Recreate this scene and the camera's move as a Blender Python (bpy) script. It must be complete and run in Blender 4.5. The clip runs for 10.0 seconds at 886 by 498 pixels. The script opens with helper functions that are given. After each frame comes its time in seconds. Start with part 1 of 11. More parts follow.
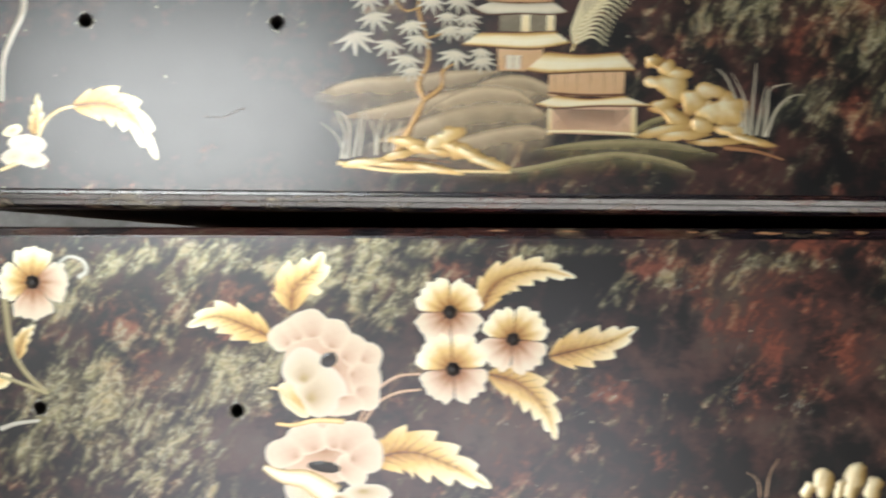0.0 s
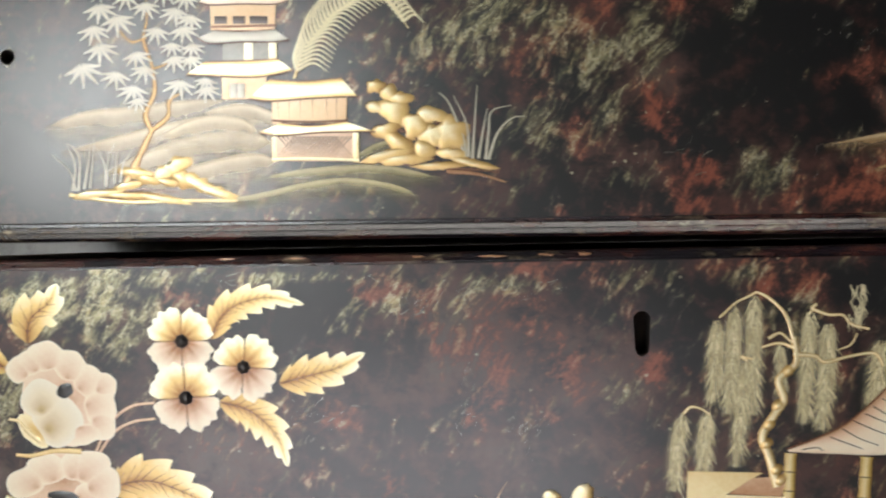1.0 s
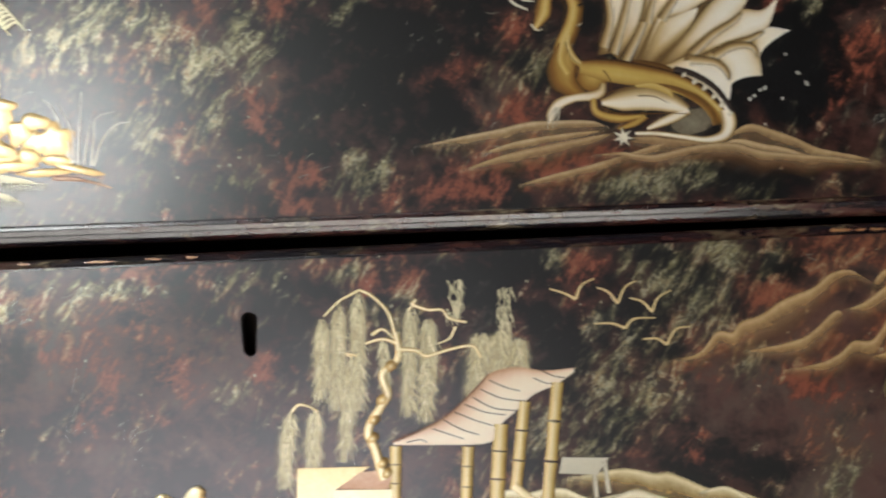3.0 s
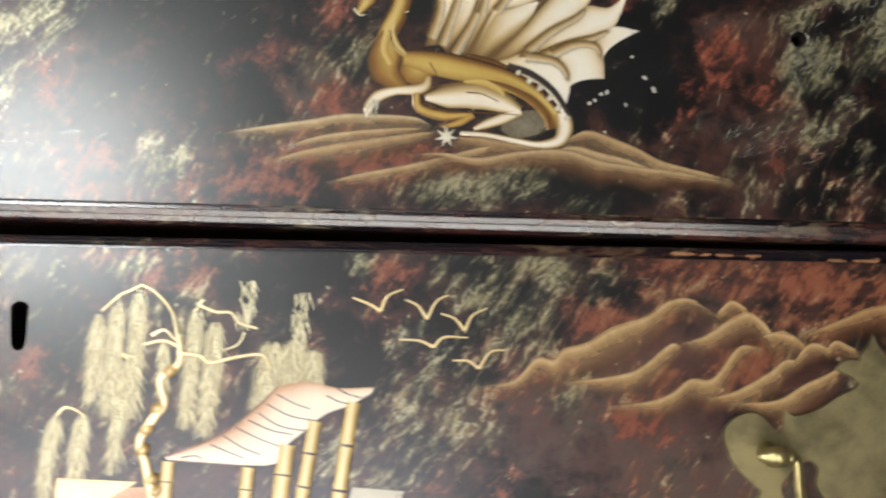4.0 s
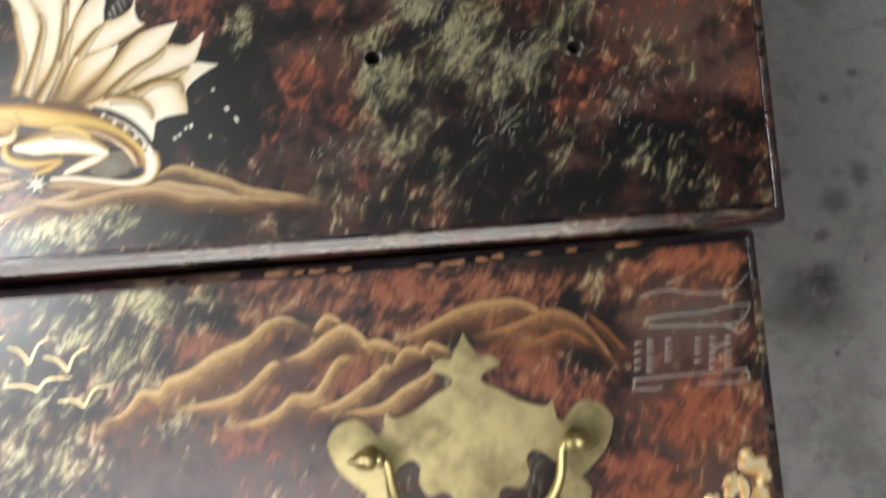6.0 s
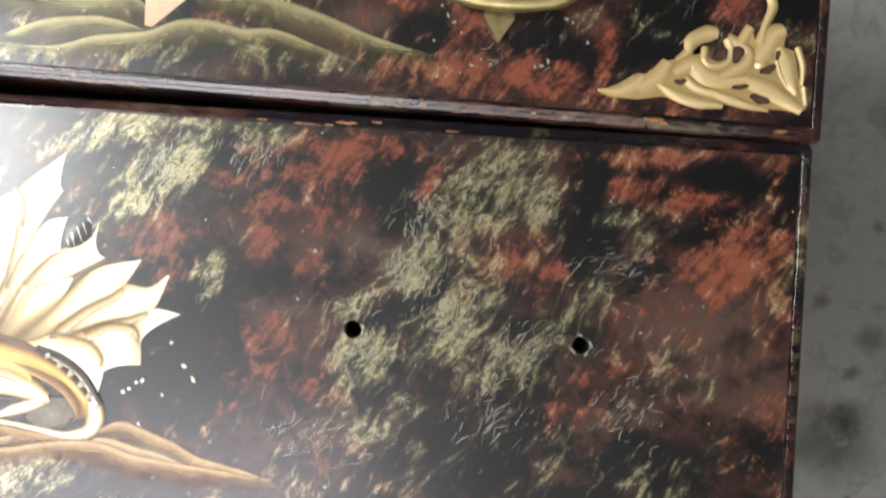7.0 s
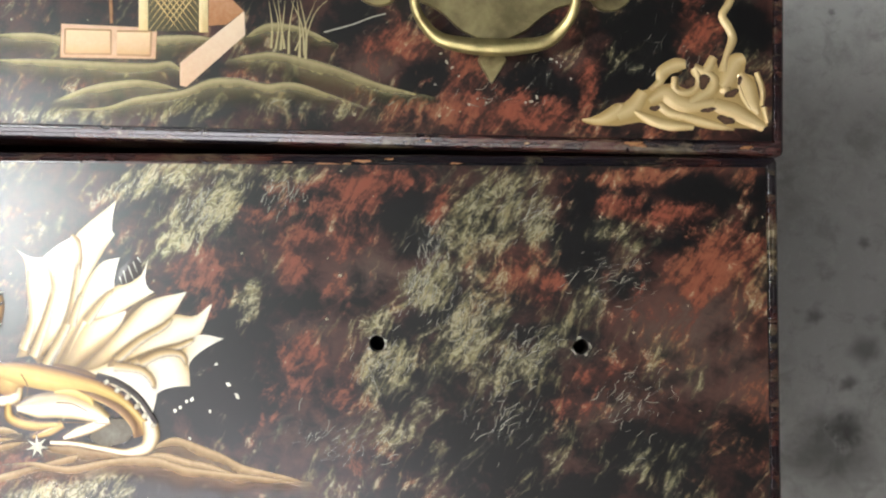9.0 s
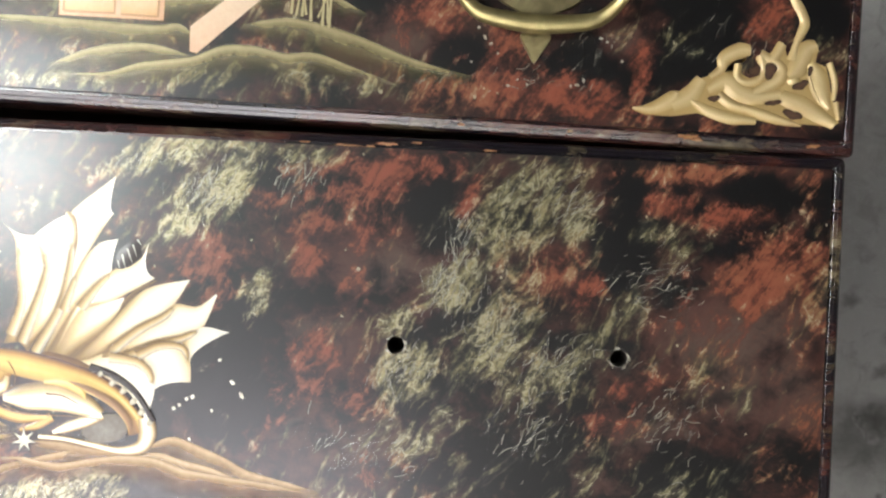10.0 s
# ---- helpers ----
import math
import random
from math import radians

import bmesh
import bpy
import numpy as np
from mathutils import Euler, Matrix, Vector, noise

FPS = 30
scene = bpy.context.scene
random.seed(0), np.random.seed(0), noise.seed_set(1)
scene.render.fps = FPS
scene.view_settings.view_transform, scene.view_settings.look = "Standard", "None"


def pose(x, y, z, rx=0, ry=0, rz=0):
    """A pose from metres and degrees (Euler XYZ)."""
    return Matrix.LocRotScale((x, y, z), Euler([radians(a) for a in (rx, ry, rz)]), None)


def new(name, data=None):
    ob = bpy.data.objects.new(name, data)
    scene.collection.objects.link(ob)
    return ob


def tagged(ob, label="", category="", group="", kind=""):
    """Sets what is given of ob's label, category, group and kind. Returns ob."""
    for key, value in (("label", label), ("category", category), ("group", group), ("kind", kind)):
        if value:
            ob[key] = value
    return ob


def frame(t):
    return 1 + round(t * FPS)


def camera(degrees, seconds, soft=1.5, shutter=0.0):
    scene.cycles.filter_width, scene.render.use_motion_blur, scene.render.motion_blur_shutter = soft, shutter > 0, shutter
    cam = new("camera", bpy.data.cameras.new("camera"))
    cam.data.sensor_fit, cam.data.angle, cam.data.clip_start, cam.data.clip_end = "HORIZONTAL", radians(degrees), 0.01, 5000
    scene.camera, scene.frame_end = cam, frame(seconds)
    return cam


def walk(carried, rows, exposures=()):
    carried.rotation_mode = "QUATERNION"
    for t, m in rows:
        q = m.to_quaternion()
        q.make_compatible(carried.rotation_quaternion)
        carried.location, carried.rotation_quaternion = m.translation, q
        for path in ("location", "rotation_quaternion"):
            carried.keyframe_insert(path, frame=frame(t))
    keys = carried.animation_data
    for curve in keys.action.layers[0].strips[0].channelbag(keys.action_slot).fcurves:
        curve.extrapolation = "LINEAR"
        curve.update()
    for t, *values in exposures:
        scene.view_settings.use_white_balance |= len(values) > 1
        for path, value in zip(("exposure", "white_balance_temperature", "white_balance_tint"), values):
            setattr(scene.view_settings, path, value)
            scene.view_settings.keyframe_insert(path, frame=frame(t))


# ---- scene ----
cam = camera(44.97, 10.0, soft=2.15, shutter=0.45)
H = 0.53  # height of the drawer fronts above the floor
walk(cam, [
    (0.0, pose(-0.5069, -0.1031, 1.0222, 0.15, 3.04, 0.67)),
    (0.5, pose(-0.4325, -0.1007, 1.0181, 0.56, 3.23, 0.29)),
    (1.0, pose(-0.3691, -0.0841, 1.0137, -0.73, 4.59, -0.69)),
    (1.5, pose(-0.3472, -0.0941, 1.0200, 0.75, 4.87, -0.42)),
    (2.0, pose(-0.3262, -0.0986, 1.0229, 0.98, 1.74, -0.96)),
    (2.5, pose(-0.2860, -0.0957, 1.0239, 0.80, -0.34, -1.79)),
    (3.0, pose(-0.2431, -0.0998, 1.0179, 0.84, -1.46, -2.14)),
    (3.2, pose(-0.2378, -0.0809, 1.0125, -1.93, -3.12, -2.35)),
    (4.3, pose(-0.1105, -0.1343, 0.9643, 5.67, 1.11, 3.77)),
    (4.5, pose(-0.1010, -0.1293, 0.9705, 4.18, 0.09, 4.49)),
    (5.0, pose(-0.0685, -0.1552, 0.9794, 6.12, 1.98, 1.72)),
    (5.5, pose(-0.0292, -0.1819, 1.0004, 6.98, -1.36, -4.91)),
    (6.0, pose(0.0019, -0.1313, 0.9879, 5.88, -2.37, -4.53)),
    (6.2, pose(0.0125, -0.0850, 0.9712, 4.32, -2.04, -2.25)),
    (7.3, pose(0.0284, 0.0525, 0.9456, -1.16, -0.32, 4.05)),
    (7.5, pose(0.0256, 0.0641, 0.9454, -2.42, 0.03, 4.38)),
    (8.0, pose(0.0212, 0.0643, 0.9542, -1.77, 0.18, 5.04)),
    (8.5, pose(0.0161, 0.0546, 0.9793, -0.53, 0.65, 3.21)),
    (9.0, pose(0.0266, 0.0112, 0.9976, 3.70, -0.28, 0.34)),
    (9.5, pose(0.0133, 0.0396, 0.9747, 1.84, -0.22, 2.21)),
    (10.0, pose(0.0206, 0.0362, 0.9564, 0.43, 0.44, 2.82)),
], exposures=[(0.0, -0.54), (1.0, -0.66), (2.0, -0.68), (2.5, -0.6), (3.2, -0.38), (4.3, 0.1), (5.5, 0.14), (6.1, 0.28), (7.5, 0.46), (9.0, 0.32), (10.0, 0.36)])

# ---- world and light levels ----
world = bpy.data.worlds.new("world")
scene.world = world
world.use_nodes = True
wn = world.node_tree.nodes
sky = wn.new("ShaderNodeTexSky")
sky.sky_type, sky.sun_disc, sky.sun_elevation = "NISHITA", False, radians(35)
world.node_tree.links.new(sky.outputs[0], wn["Background"].inputs[0])
wn["Background"].inputs[1].default_value = 0.1
LAMP_NEAR, LAMP_ROOM, SKYLIGHT = 31.0, 12.5, 7.5


# ---- materials ----
class Mat:
    """A node material with short ways to add and join nodes."""

    def __init__(self, name):
        self.m = bpy.data.materials.new(name)
        self.m.use_nodes = True
        self.t = self.m.node_tree
        self.b = self.t.nodes["Principled BSDF"]
        self.xyz = self.n("ShaderNodeTexCoord").outputs["Object"]

    def n(self, kind, **inputs):
        node = self.t.nodes.new(kind)
        for key, value in inputs.items():
            self.put(node.inputs[key.replace("_", " ")], value)
        return node

    def put(self, socket, value):
        if isinstance(value, bpy.types.NodeSocket):
            self.t.links.new(value, socket)
        else:
            socket.default_value = value

    def noise(self, scale, detail=4.0, rough=0.55, twist=0.0, vec=None):
        return self.n("ShaderNodeTexNoise", Vector=vec or self.xyz, Scale=scale, Detail=detail, Roughness=rough, Distortion=twist).outputs["Fac"]

    def turned(self, angle, sx, sy):
        spun = self.n("ShaderNodeMapping", Vector=self.xyz, Rotation=(0, 0, radians(-angle)))
        return self.n("ShaderNodeMapping", Vector=spun.outputs[0], Scale=(sx, sy, sx)).outputs[0]

    def attr(self, name):
        node = self.n("ShaderNodeAttribute")
        node.attribute_name = name
        return node.outputs["Fac"]

    def math(self, op, a, b=0.0, c=0.0):
        node = self.n("ShaderNodeMath")
        node.operation = op
        for socket, value in zip(node.inputs, (a, b, c)):
            self.put(socket, value)
        return node.outputs[0]

    def add(self, *terms):
        total = terms[0]
        for term in terms[1:]:
            total = self.math("ADD", total, term)
        return total

    def mul(self, a, b):
        return self.math("MULTIPLY", a, b)

    def step(self, value, low, high):
        node = self.n("ShaderNodeMapRange", Value=value, From_Min=low, From_Max=high)
        node.interpolation_type = "SMOOTHSTEP"
        return node.outputs[0]

    def mix(self, fac, a, b):
        node = self.n("ShaderNodeMix")
        node.data_type = "RGBA"
        self.put(node.inputs[0], fac)
        self.put(node.inputs[6], (*a, 1) if isinstance(a, tuple) else a)
        self.put(node.inputs[7], (*b, 1) if isinstance(b, tuple) else b)
        return node.outputs[2]

    def ramp(self, fac, *stops):
        node = self.n("ShaderNodeValToRGB", Fac=fac)
        e = node.color_ramp.elements
        while len(e) < len(stops):
            e.new(0.5)
        for el, (at, colour) in zip(e, stops):
            el.position, el.color = at, (*colour, 1)
        return node.outputs[0]

    def bump(self, height, strength, distance):
        self.put(self.b.inputs["Normal"], self.n("ShaderNodeBump", Height=height, Strength=strength, Distance=distance).outputs[0])

    def done(self, colour, rough=0.5, metal=0.0, spec=0.5):
        self.put(self.b.inputs["Base Color"], colour if isinstance(colour, bpy.types.NodeSocket) else (*colour, 1))
        self.put(self.b.inputs["Roughness"], rough)
        self.put(self.b.inputs["Metallic"], metal)
        self.put(self.b.inputs["Specular IOR Level"], spec)
        return self.m


def lacquer_ground():
    """Dark lacquer, sponged and brushed with red, olive and pale strokes; the attributes say where each pigment lies."""
    m = Mat("mottled_lacquer")
    red_at, olive_at, dark_at, rust_at = m.attr("red"), m.attr("olive"), m.attr("dark"), m.attr("rust")
    plum_at = m.attr("plum")

    def centred(n, gain):
        return m.mul(m.add(n, -0.5), gain)

    def drift(scale, amount, vec):
        node = m.n("ShaderNodeTexNoise", Vector=vec, Scale=scale, Detail=3.0, Roughness=0.6)
        off = m.n("ShaderNodeVectorMath")
        off.operation = "MULTIPLY_ADD"
        m.put(off.inputs[0], node.outputs["Color"])
        off.inputs[1].default_value = (amount, amount, 0)
        m.put(off.inputs[2], vec)
        return off.outputs[0]

    def swept(vec, angle, along, across):
        spun = m.n("ShaderNodeMapping", Vector=vec, Rotation=(0, 0, radians(-angle)))
        return m.n("ShaderNodeMapping", Vector=spun.outputs[0], Scale=(along, across, along)).outputs[0]
    loose = drift(150, 0.004, drift(34, 0.018, m.xyz))
    cloud = m.noise(26, 5, 0.6, 0.0, loose)
    cloud2 = m.noise(85, 5, 0.62, 0.0, loose)
    tint = m.noise(38, 5, 0.62, 0.0, drift(60, 0.01, m.xyz))
    sweep_n = m.noise(1.0, 4, 0.6, 0.0, swept(loose, 58, 30, 90))
    fibre = m.noise(1.0, 4, 0.6, 0.0, swept(drift(13, 0.028, drift(60, 0.008, m.xyz)), 57, 80, 340))
    fibre2 = m.noise(1.0, 3, 0.6, 0.0, swept(drift(15, 0.028, drift(70, 0.006, m.xyz)), 50, 140, 640))
    curl = m.noise(1.0, 3, 0.6, 1.2, swept(loose, 50, 120, 240))
    fine = m.noise(620, 3, 0.65)
    # black, with purple-brown and bottle-green clouds in it
    base = m.mix(m.step(m.add(tint, centred(cloud2, 0.7), m.mul(dark_at, -0.2), m.mul(plum_at, 0.2)), 0.38, 0.66), (0.0045, 0.0042, 0.0044), (0.055, 0.021, 0.016))
    haze = m.step(m.add(m.mul(plum_at, 0.9), m.mul(rust_at, 0.35), m.mul(red_at, 0.2), centred(cloud2, 1.2), centred(tint, 0.8), m.mul(dark_at, -0.35)), 0.2, 1.0)
    base = m.mix(m.mul(haze, 0.85), base, m.mix(m.step(cloud, 0.4, 0.62), (0.098, 0.052, 0.041), (0.105, 0.083, 0.066)))
    green_v = m.add(centred(sweep_n, 1.5), centred(cloud2, 0.9), centred(fibre, 0.7), m.mul(olive_at, 0.35), m.mul(dark_at, -0.12), -0.02)
    base = m.mix(m.mul(m.step(green_v, 0.0, 0.5), 0.85), base, (0.045, 0.047, 0.036))
    # red patches with torn edges
    red_v = m.add(centred(cloud, 1.3), centred(cloud2, 2.0), centred(fibre, 0.9), centred(fine, 0.3), m.mul(red_at, 0.52), m.mul(rust_at, 0.48), m.mul(dark_at, -0.36), m.mul(olive_at, -0.08), -0.22)
    red_m = m.step(red_v, -0.22, 0.30)
    red_c = m.mix(m.step(m.add(m.mul(red_v, 0.7), centred(cloud2, 0.9), centred(fibre, 0.9), centred(fine, 0.4)), -0.08, 0.5), (0.062, 0.022, 0.015), (0.232, 0.066, 0.037))
    red_c = m.mix(m.mul(m.mul(rust_at, 0.8), m.step(m.add(fibre, centred(cloud2, 0.8)), 0.40, 0.68)), red_c, (0.235, 0.105, 0.052))
    colour = m.mix(m.mul(red_m, m.step(m.add(fibre2, centred(fine, 0.35), m.mul(red_v, 0.6)), 0.15, 0.58)), base, red_c)
    # sage strokes, combed and fibrous
    ol_v = m.add(centred(fibre, 1.9), centred(sweep_n, 1.3), centred(cloud, 0.9), centred(cloud2, 1.1), m.mul(olive_at, 0.72), m.mul(dark_at, -0.28), m.mul(red_at, -0.15), -0.27)
    ol_m = m.step(ol_v, -0.2, 0.62)
    ol_c = m.mix(m.step(m.add(m.mul(fibre, 0.65), m.mul(fibre2, 0.55), centred(cloud2, 0.4), centred(fine, 0.3)), 0.46, 0.76), (0.044, 0.041, 0.028), (0.36, 0.32, 0.165))
    colour = m.mix(m.mul(ol_m, 0.78), colour, ol_c)
    # hair-fine pale curls and scattered specks
    line = m.math("SUBTRACT", 1.0, m.math("ABSOLUTE", centred(curl, 16.0)))
    near = m.step(m.add(ol_v, centred(cloud2, 1.8), centred(fine, 0.6)), 0.02, 0.5)
    scratch = m.mul(m.step(line, 0.1, 0.9), near)
    cells = m.n("ShaderNodeTexVoronoi", Vector=m.xyz, Scale=210.0, Randomness=1.0)
    apart = m.n("ShaderNodeSeparateColor", Color=cells.outputs["Color"])
    some = m.step(m.add(apart.outputs[0], m.mul(dark_at, -0.2), centred(cloud2, 0.9), centred(cloud, 0.4)), 0.80, 0.84)
    dots = m.mul(m.math("LESS_THAN", m.add(cells.outputs["Distance"], centred(fine, 0.3)), m.add(0.03, m.mul(apart.outputs[1], 0.13))), some)
    fleck = m.math("MAXIMUM", m.mul(scratch, 0.6), m.mul(dots, 0.6))
    colour = m.mix(fleck, colour, (0.50, 0.46, 0.31))
    m.bump(m.add(m.mul(cloud2, 0.6), m.mul(ol_m, m.add(fibre, fibre2)), m.mul(fleck, 0.5)), 0.10, 0.0004)
    m.put(m.b.inputs["Coat Weight"], 0.75)
    m.put(m.b.inputs["Coat Roughness"], m.add(0.205, m.mul(cloud2, 0.05)))
    return m.done(colour, m.add(0.31, m.mul(cloud2, 0.08)), m.math("MINIMUM", 0.6, m.add(m.mul(ol_m, 0.5), m.mul(fleck, 0.2))), 0.36)


def lip_lacquer():
    """Nearly black lacquer of the moulded edges, rubbed through to red and gilding in long streaks."""
    m = Mat("worn_gilt_edge_lacquer")
    along = m.n("ShaderNodeMapping", Vector=m.xyz, Scale=(0.3, 1.0, 1.0)).outputs[0]
    wear = m.noise(260, 5, 0.65, 0.6, along)
    patch = m.noise(26, 4, 0.6)
    tint = m.noise(46, 4, 0.6, 0.8, along)
    worn = m.mul(m.step(m.add(m.mul(wear, 0.8), m.mul(patch, 0.75)), 0.88, 0.97), m.step(m.noise(11, 2, 0.5), 0.47, 0.56))
    base = m.mix(m.step(m.add(tint, m.mul(m.add(wear, -0.5), 0.5)), 0.42, 0.66), (0.010, 0.008, 0.011), (0.075, 0.026, 0.020))
    base = m.mix(m.mul(m.step(m.add(patch, m.mul(m.add(wear, -0.5), 0.7)), 0.5, 0.72), 0.65), base, (0.13, 0.105, 0.06))
    colour = m.mix(m.mul(worn, 0.4), base, (0.40, 0.33, 0.2))
    m.bump(wear, 0.12, 0.0003)
    return m.done(colour, m.add(0.16, m.mul(wear, 0.12)), 0.0, 0.9)


def pigment(name, *stops, rough=0.25, relief=0.14, grain=0.2, metal=0.0, rag=0.2):
    """Painted relief: the attribute tone picks the pigment, fade lets the stroke run out into the ground."""
    m = Mat(name)
    n, f = m.noise(120, 5, 0.6), m.noise(520, 3, 0.6)
    tone = m.add(m.attr("tone"), m.mul(m.add(n, -0.5), grain), m.mul(m.add(f, -0.5), grain * 0.6))
    m.bump(m.add(n, m.mul(f, 0.4)), relief, 0.0006)
    fade = m.attr("fade")
    ragged = m.step(m.add(fade, m.mul(m.add(f, n, -1.0), rag)), 0.0, 0.98)
    m.put(m.b.inputs["Alpha"], ragged)
    m.put(m.b.inputs["Coat Weight"], 0.55)
    m.put(m.b.inputs["Coat Roughness"], 0.21)
    return m.done(m.ramp(tone, *stops), rough, metal, 0.4)


def concrete_floor():
    m = Mat("stained_concrete")
    a, b, c = m.noise(1.7, 6, 0.6, 0.3), m.noise(9, 7, 0.65), m.noise(120, 4, 0.6)
    colour = m.mix(m.step(a, 0.35, 0.65), (0.29, 0.29, 0.28), (0.42, 0.417, 0.40))
    colour = m.mix(m.mul(m.step(b, 0.42, 0.62), 0.75), colour, (0.20, 0.199, 0.19))
    colour = m.mix(m.mul(m.step(m.noise(38, 5, 0.62, 0.5), 0.5, 0.68), 0.45), colour, (0.16, 0.16, 0.15))
    colour = m.mix(m.mul(m.step(c, 0.5, 0.7), 0.25), colour, (0.4, 0.4, 0.385))
    m.bump(m.add(c, b), 0.2, 0.002)
    return m.done(colour, m.add(0.5, m.mul(b, 0.25)))


def plain(name, colour, dark, scale, rough=0.6, metal=0.0, strength=0.15):
    m = Mat(name)
    a, b = m.noise(scale, 5, 0.6), m.noise(scale * 7, 4, 0.6)
    m.bump(m.add(a, b), strength, 0.001)
    return m.done(m.mix(m.step(m.add(m.mul(a, 0.7), m.mul(b, 0.3)), 0.35, 0.65), colour, dark), m.add(rough, m.mul(b, 0.12)), metal)


def brass_metal(name, light, tarnish):
    m = Mat(name)
    a, b, c = m.noise(32, 5, 0.6, 0.4), m.noise(160, 4, 0.6), m.noise(700, 2)
    colour = m.mix(m.step(m.add(m.mul(a, 0.75), m.mul(b, 0.25)), 0.38, 0.66), light, tarnish)
    m.bump(m.add(b, m.mul(c, 0.5)), 0.12, 0.0004)
    return m.done(colour, m.add(0.25, m.mul(a, 0.25), m.mul(b, 0.1)), 0.9)


def glow(name, colour, strength):
    m = Mat(name)
    m.put(m.b.inputs["Emission Color"], (*colour, 1))
    m.put(m.b.inputs["Emission Strength"], strength)
    return m.done((0.8, 0.8, 0.8), 0.5)


LACQUER, LIP = lacquer_ground(), lip_lacquer()
GILT = pigment("gilt_cream_paint", (0.0, (0.045, 0.02, 0.007)), (0.3, (0.36, 0.18, 0.045)), (0.6, (0.66, 0.45, 0.165)), (0.85, (0.84, 0.73, 0.44)), (1.0, (0.90, 0.84, 0.62)), metal=0.4, rough=0.34)
BLUSH = pigment("blush_cream_paint", (0.0, (0.06, 0.025, 0.017)), (0.32, (0.44, 0.20, 0.082)), (0.6, (0.74, 0.51, 0.335)), (0.85, (0.86, 0.71, 0.52)), (1.0, (0.90, 0.80, 0.61)), metal=0.12, rough=0.32)
SILVER = pigment("silvery_white_paint", (0.0, (0.1, 0.0788, 0.051)), (0.4, (0.42, 0.374, 0.264)), (1.0, (0.76, 0.709, 0.544)))
STRAW = pigment("straw_coloured_paint", (0.0, (0.14, 0.10, 0.045)), (0.5, (0.50, 0.41, 0.21)), (1.0, (0.82, 0.74, 0.47)), grain=0.15, metal=0.15, rough=0.36)
MOSS = pigment("olive_gold_paint", (0.0, (0.03, 0.026, 0.014)), (0.45, (0.22, 0.185, 0.085)), (1.0, (0.50, 0.43, 0.24)), metal=0.3, rough=0.36)
OCHRE = pigment("brown_ochre_paint", (0.0, (0.04, 0.014, 0.007)), (0.4, (0.26, 0.105, 0.045)), (0.75, (0.53, 0.34, 0.15)), (1.0, (0.74, 0.59, 0.36)), metal=0.18, rough=0.36)
WING = pigment("ivory_and_amber_paint", (0.0, (0.03, 0.016, 0.008)), (0.25, (0.21, 0.125, 0.042)), (0.5, (0.55, 0.395, 0.185)), (0.75, (0.79, 0.68, 0.48)), (1.0, (0.87, 0.81, 0.67)), grain=0.08, metal=0.15, rough=0.34)
AMBER = pigment("amber_gold_paint", (0.0, (0.045, 0.018, 0.006)), (0.3, (0.27, 0.13, 0.026)), (0.6, (0.56, 0.385, 0.10)), (1.0, (0.80, 0.68, 0.40)), grain=0.12, metal=0.2, rough=0.34)
DARKLINE = pigment("dark_line_paint", (0.0, (0.012, 0.010, 0.010)), (1.0, (0.10, 0.05, 0.025)), rough=0.5)
TAN_HILL = pigment("tan_hill_paint", (0.0, (0.20, 0.13, 0.065)), (1.0, (0.64, 0.51, 0.32)), grain=0.12, rag=0.1, relief=0.05, metal=0.15, rough=0.36)
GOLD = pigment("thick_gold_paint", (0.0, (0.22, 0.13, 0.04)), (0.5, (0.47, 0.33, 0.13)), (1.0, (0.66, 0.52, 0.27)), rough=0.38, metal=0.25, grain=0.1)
PALE = pigment("chalky_pale_paint", (0.0, (0.20, 0.19, 0.14)), (1.0, (0.62, 0.60, 0.50)), metal=0.4, rough=0.36)
SAND = pigment("sandy_khaki_paint", (0.0, (0.045, 0.02, 0.01)), (0.4, (0.235, 0.115, 0.05)), (0.75, (0.48, 0.33, 0.165)), (1.0, (0.74, 0.62, 0.42)), metal=0.15, rough=0.36)
CHALK = pigment("chalk_white_paint", (0.0, (0.30, 0.285, 0.26)), (1.0, (0.62, 0.60, 0.56)), rough=0.4)
TERRA = pigment("apricot_paint", (0.0, (0.2, 0.09, 0.03)), (0.5, (0.60, 0.36, 0.17)), (1.0, (0.86, 0.66, 0.42)), metal=0.2, rough=0.32)
STAIN = pigment("oil_soaked_concrete", (0.0, (0.03, 0.029, 0.027)), (1.0, (0.12, 0.118, 0.11)), rough=0.6)
FLOOR = concrete_floor()
BOARD = plain("dark_oak_board", (0.16, 0.085, 0.04), (0.07, 0.035, 0.018), 14)
HOLE = plain("raw_drilled_wood", (0.035, 0.02, 0.012), (0.015, 0.01, 0.007), 60)
PLASTER = plain("grey_plaster", (0.30, 0.30, 0.30), (0.24, 0.24, 0.235), 3)
CEILING = plain("dim_ceiling_board", (0.06, 0.06, 0.062), (0.045, 0.045, 0.046), 2)
BRASS = brass_metal("tarnished_brass", (0.47, 0.40, 0.20), (0.20, 0.165, 0.085))
BRASS_BRIGHT = brass_metal("rubbed_brass", (0.58, 0.49, 0.23), (0.34, 0.29, 0.13))
ENAMEL = plain("white_enamel", (0.75, 0.75, 0.74), (0.66, 0.66, 0.65), 10, 0.4)
LAMP_GLOW = glow("lamp_diffuser", (0.95, 0.98, 0.97), LAMP_NEAR)
ROOM_GLOW = glow("far_lamp_diffuser", (1.0, 0.95, 0.87), LAMP_ROOM)
SKY_GLOW = glow("translucent_roof_sheet", (0.93, 0.90, 0.97), SKYLIGHT)


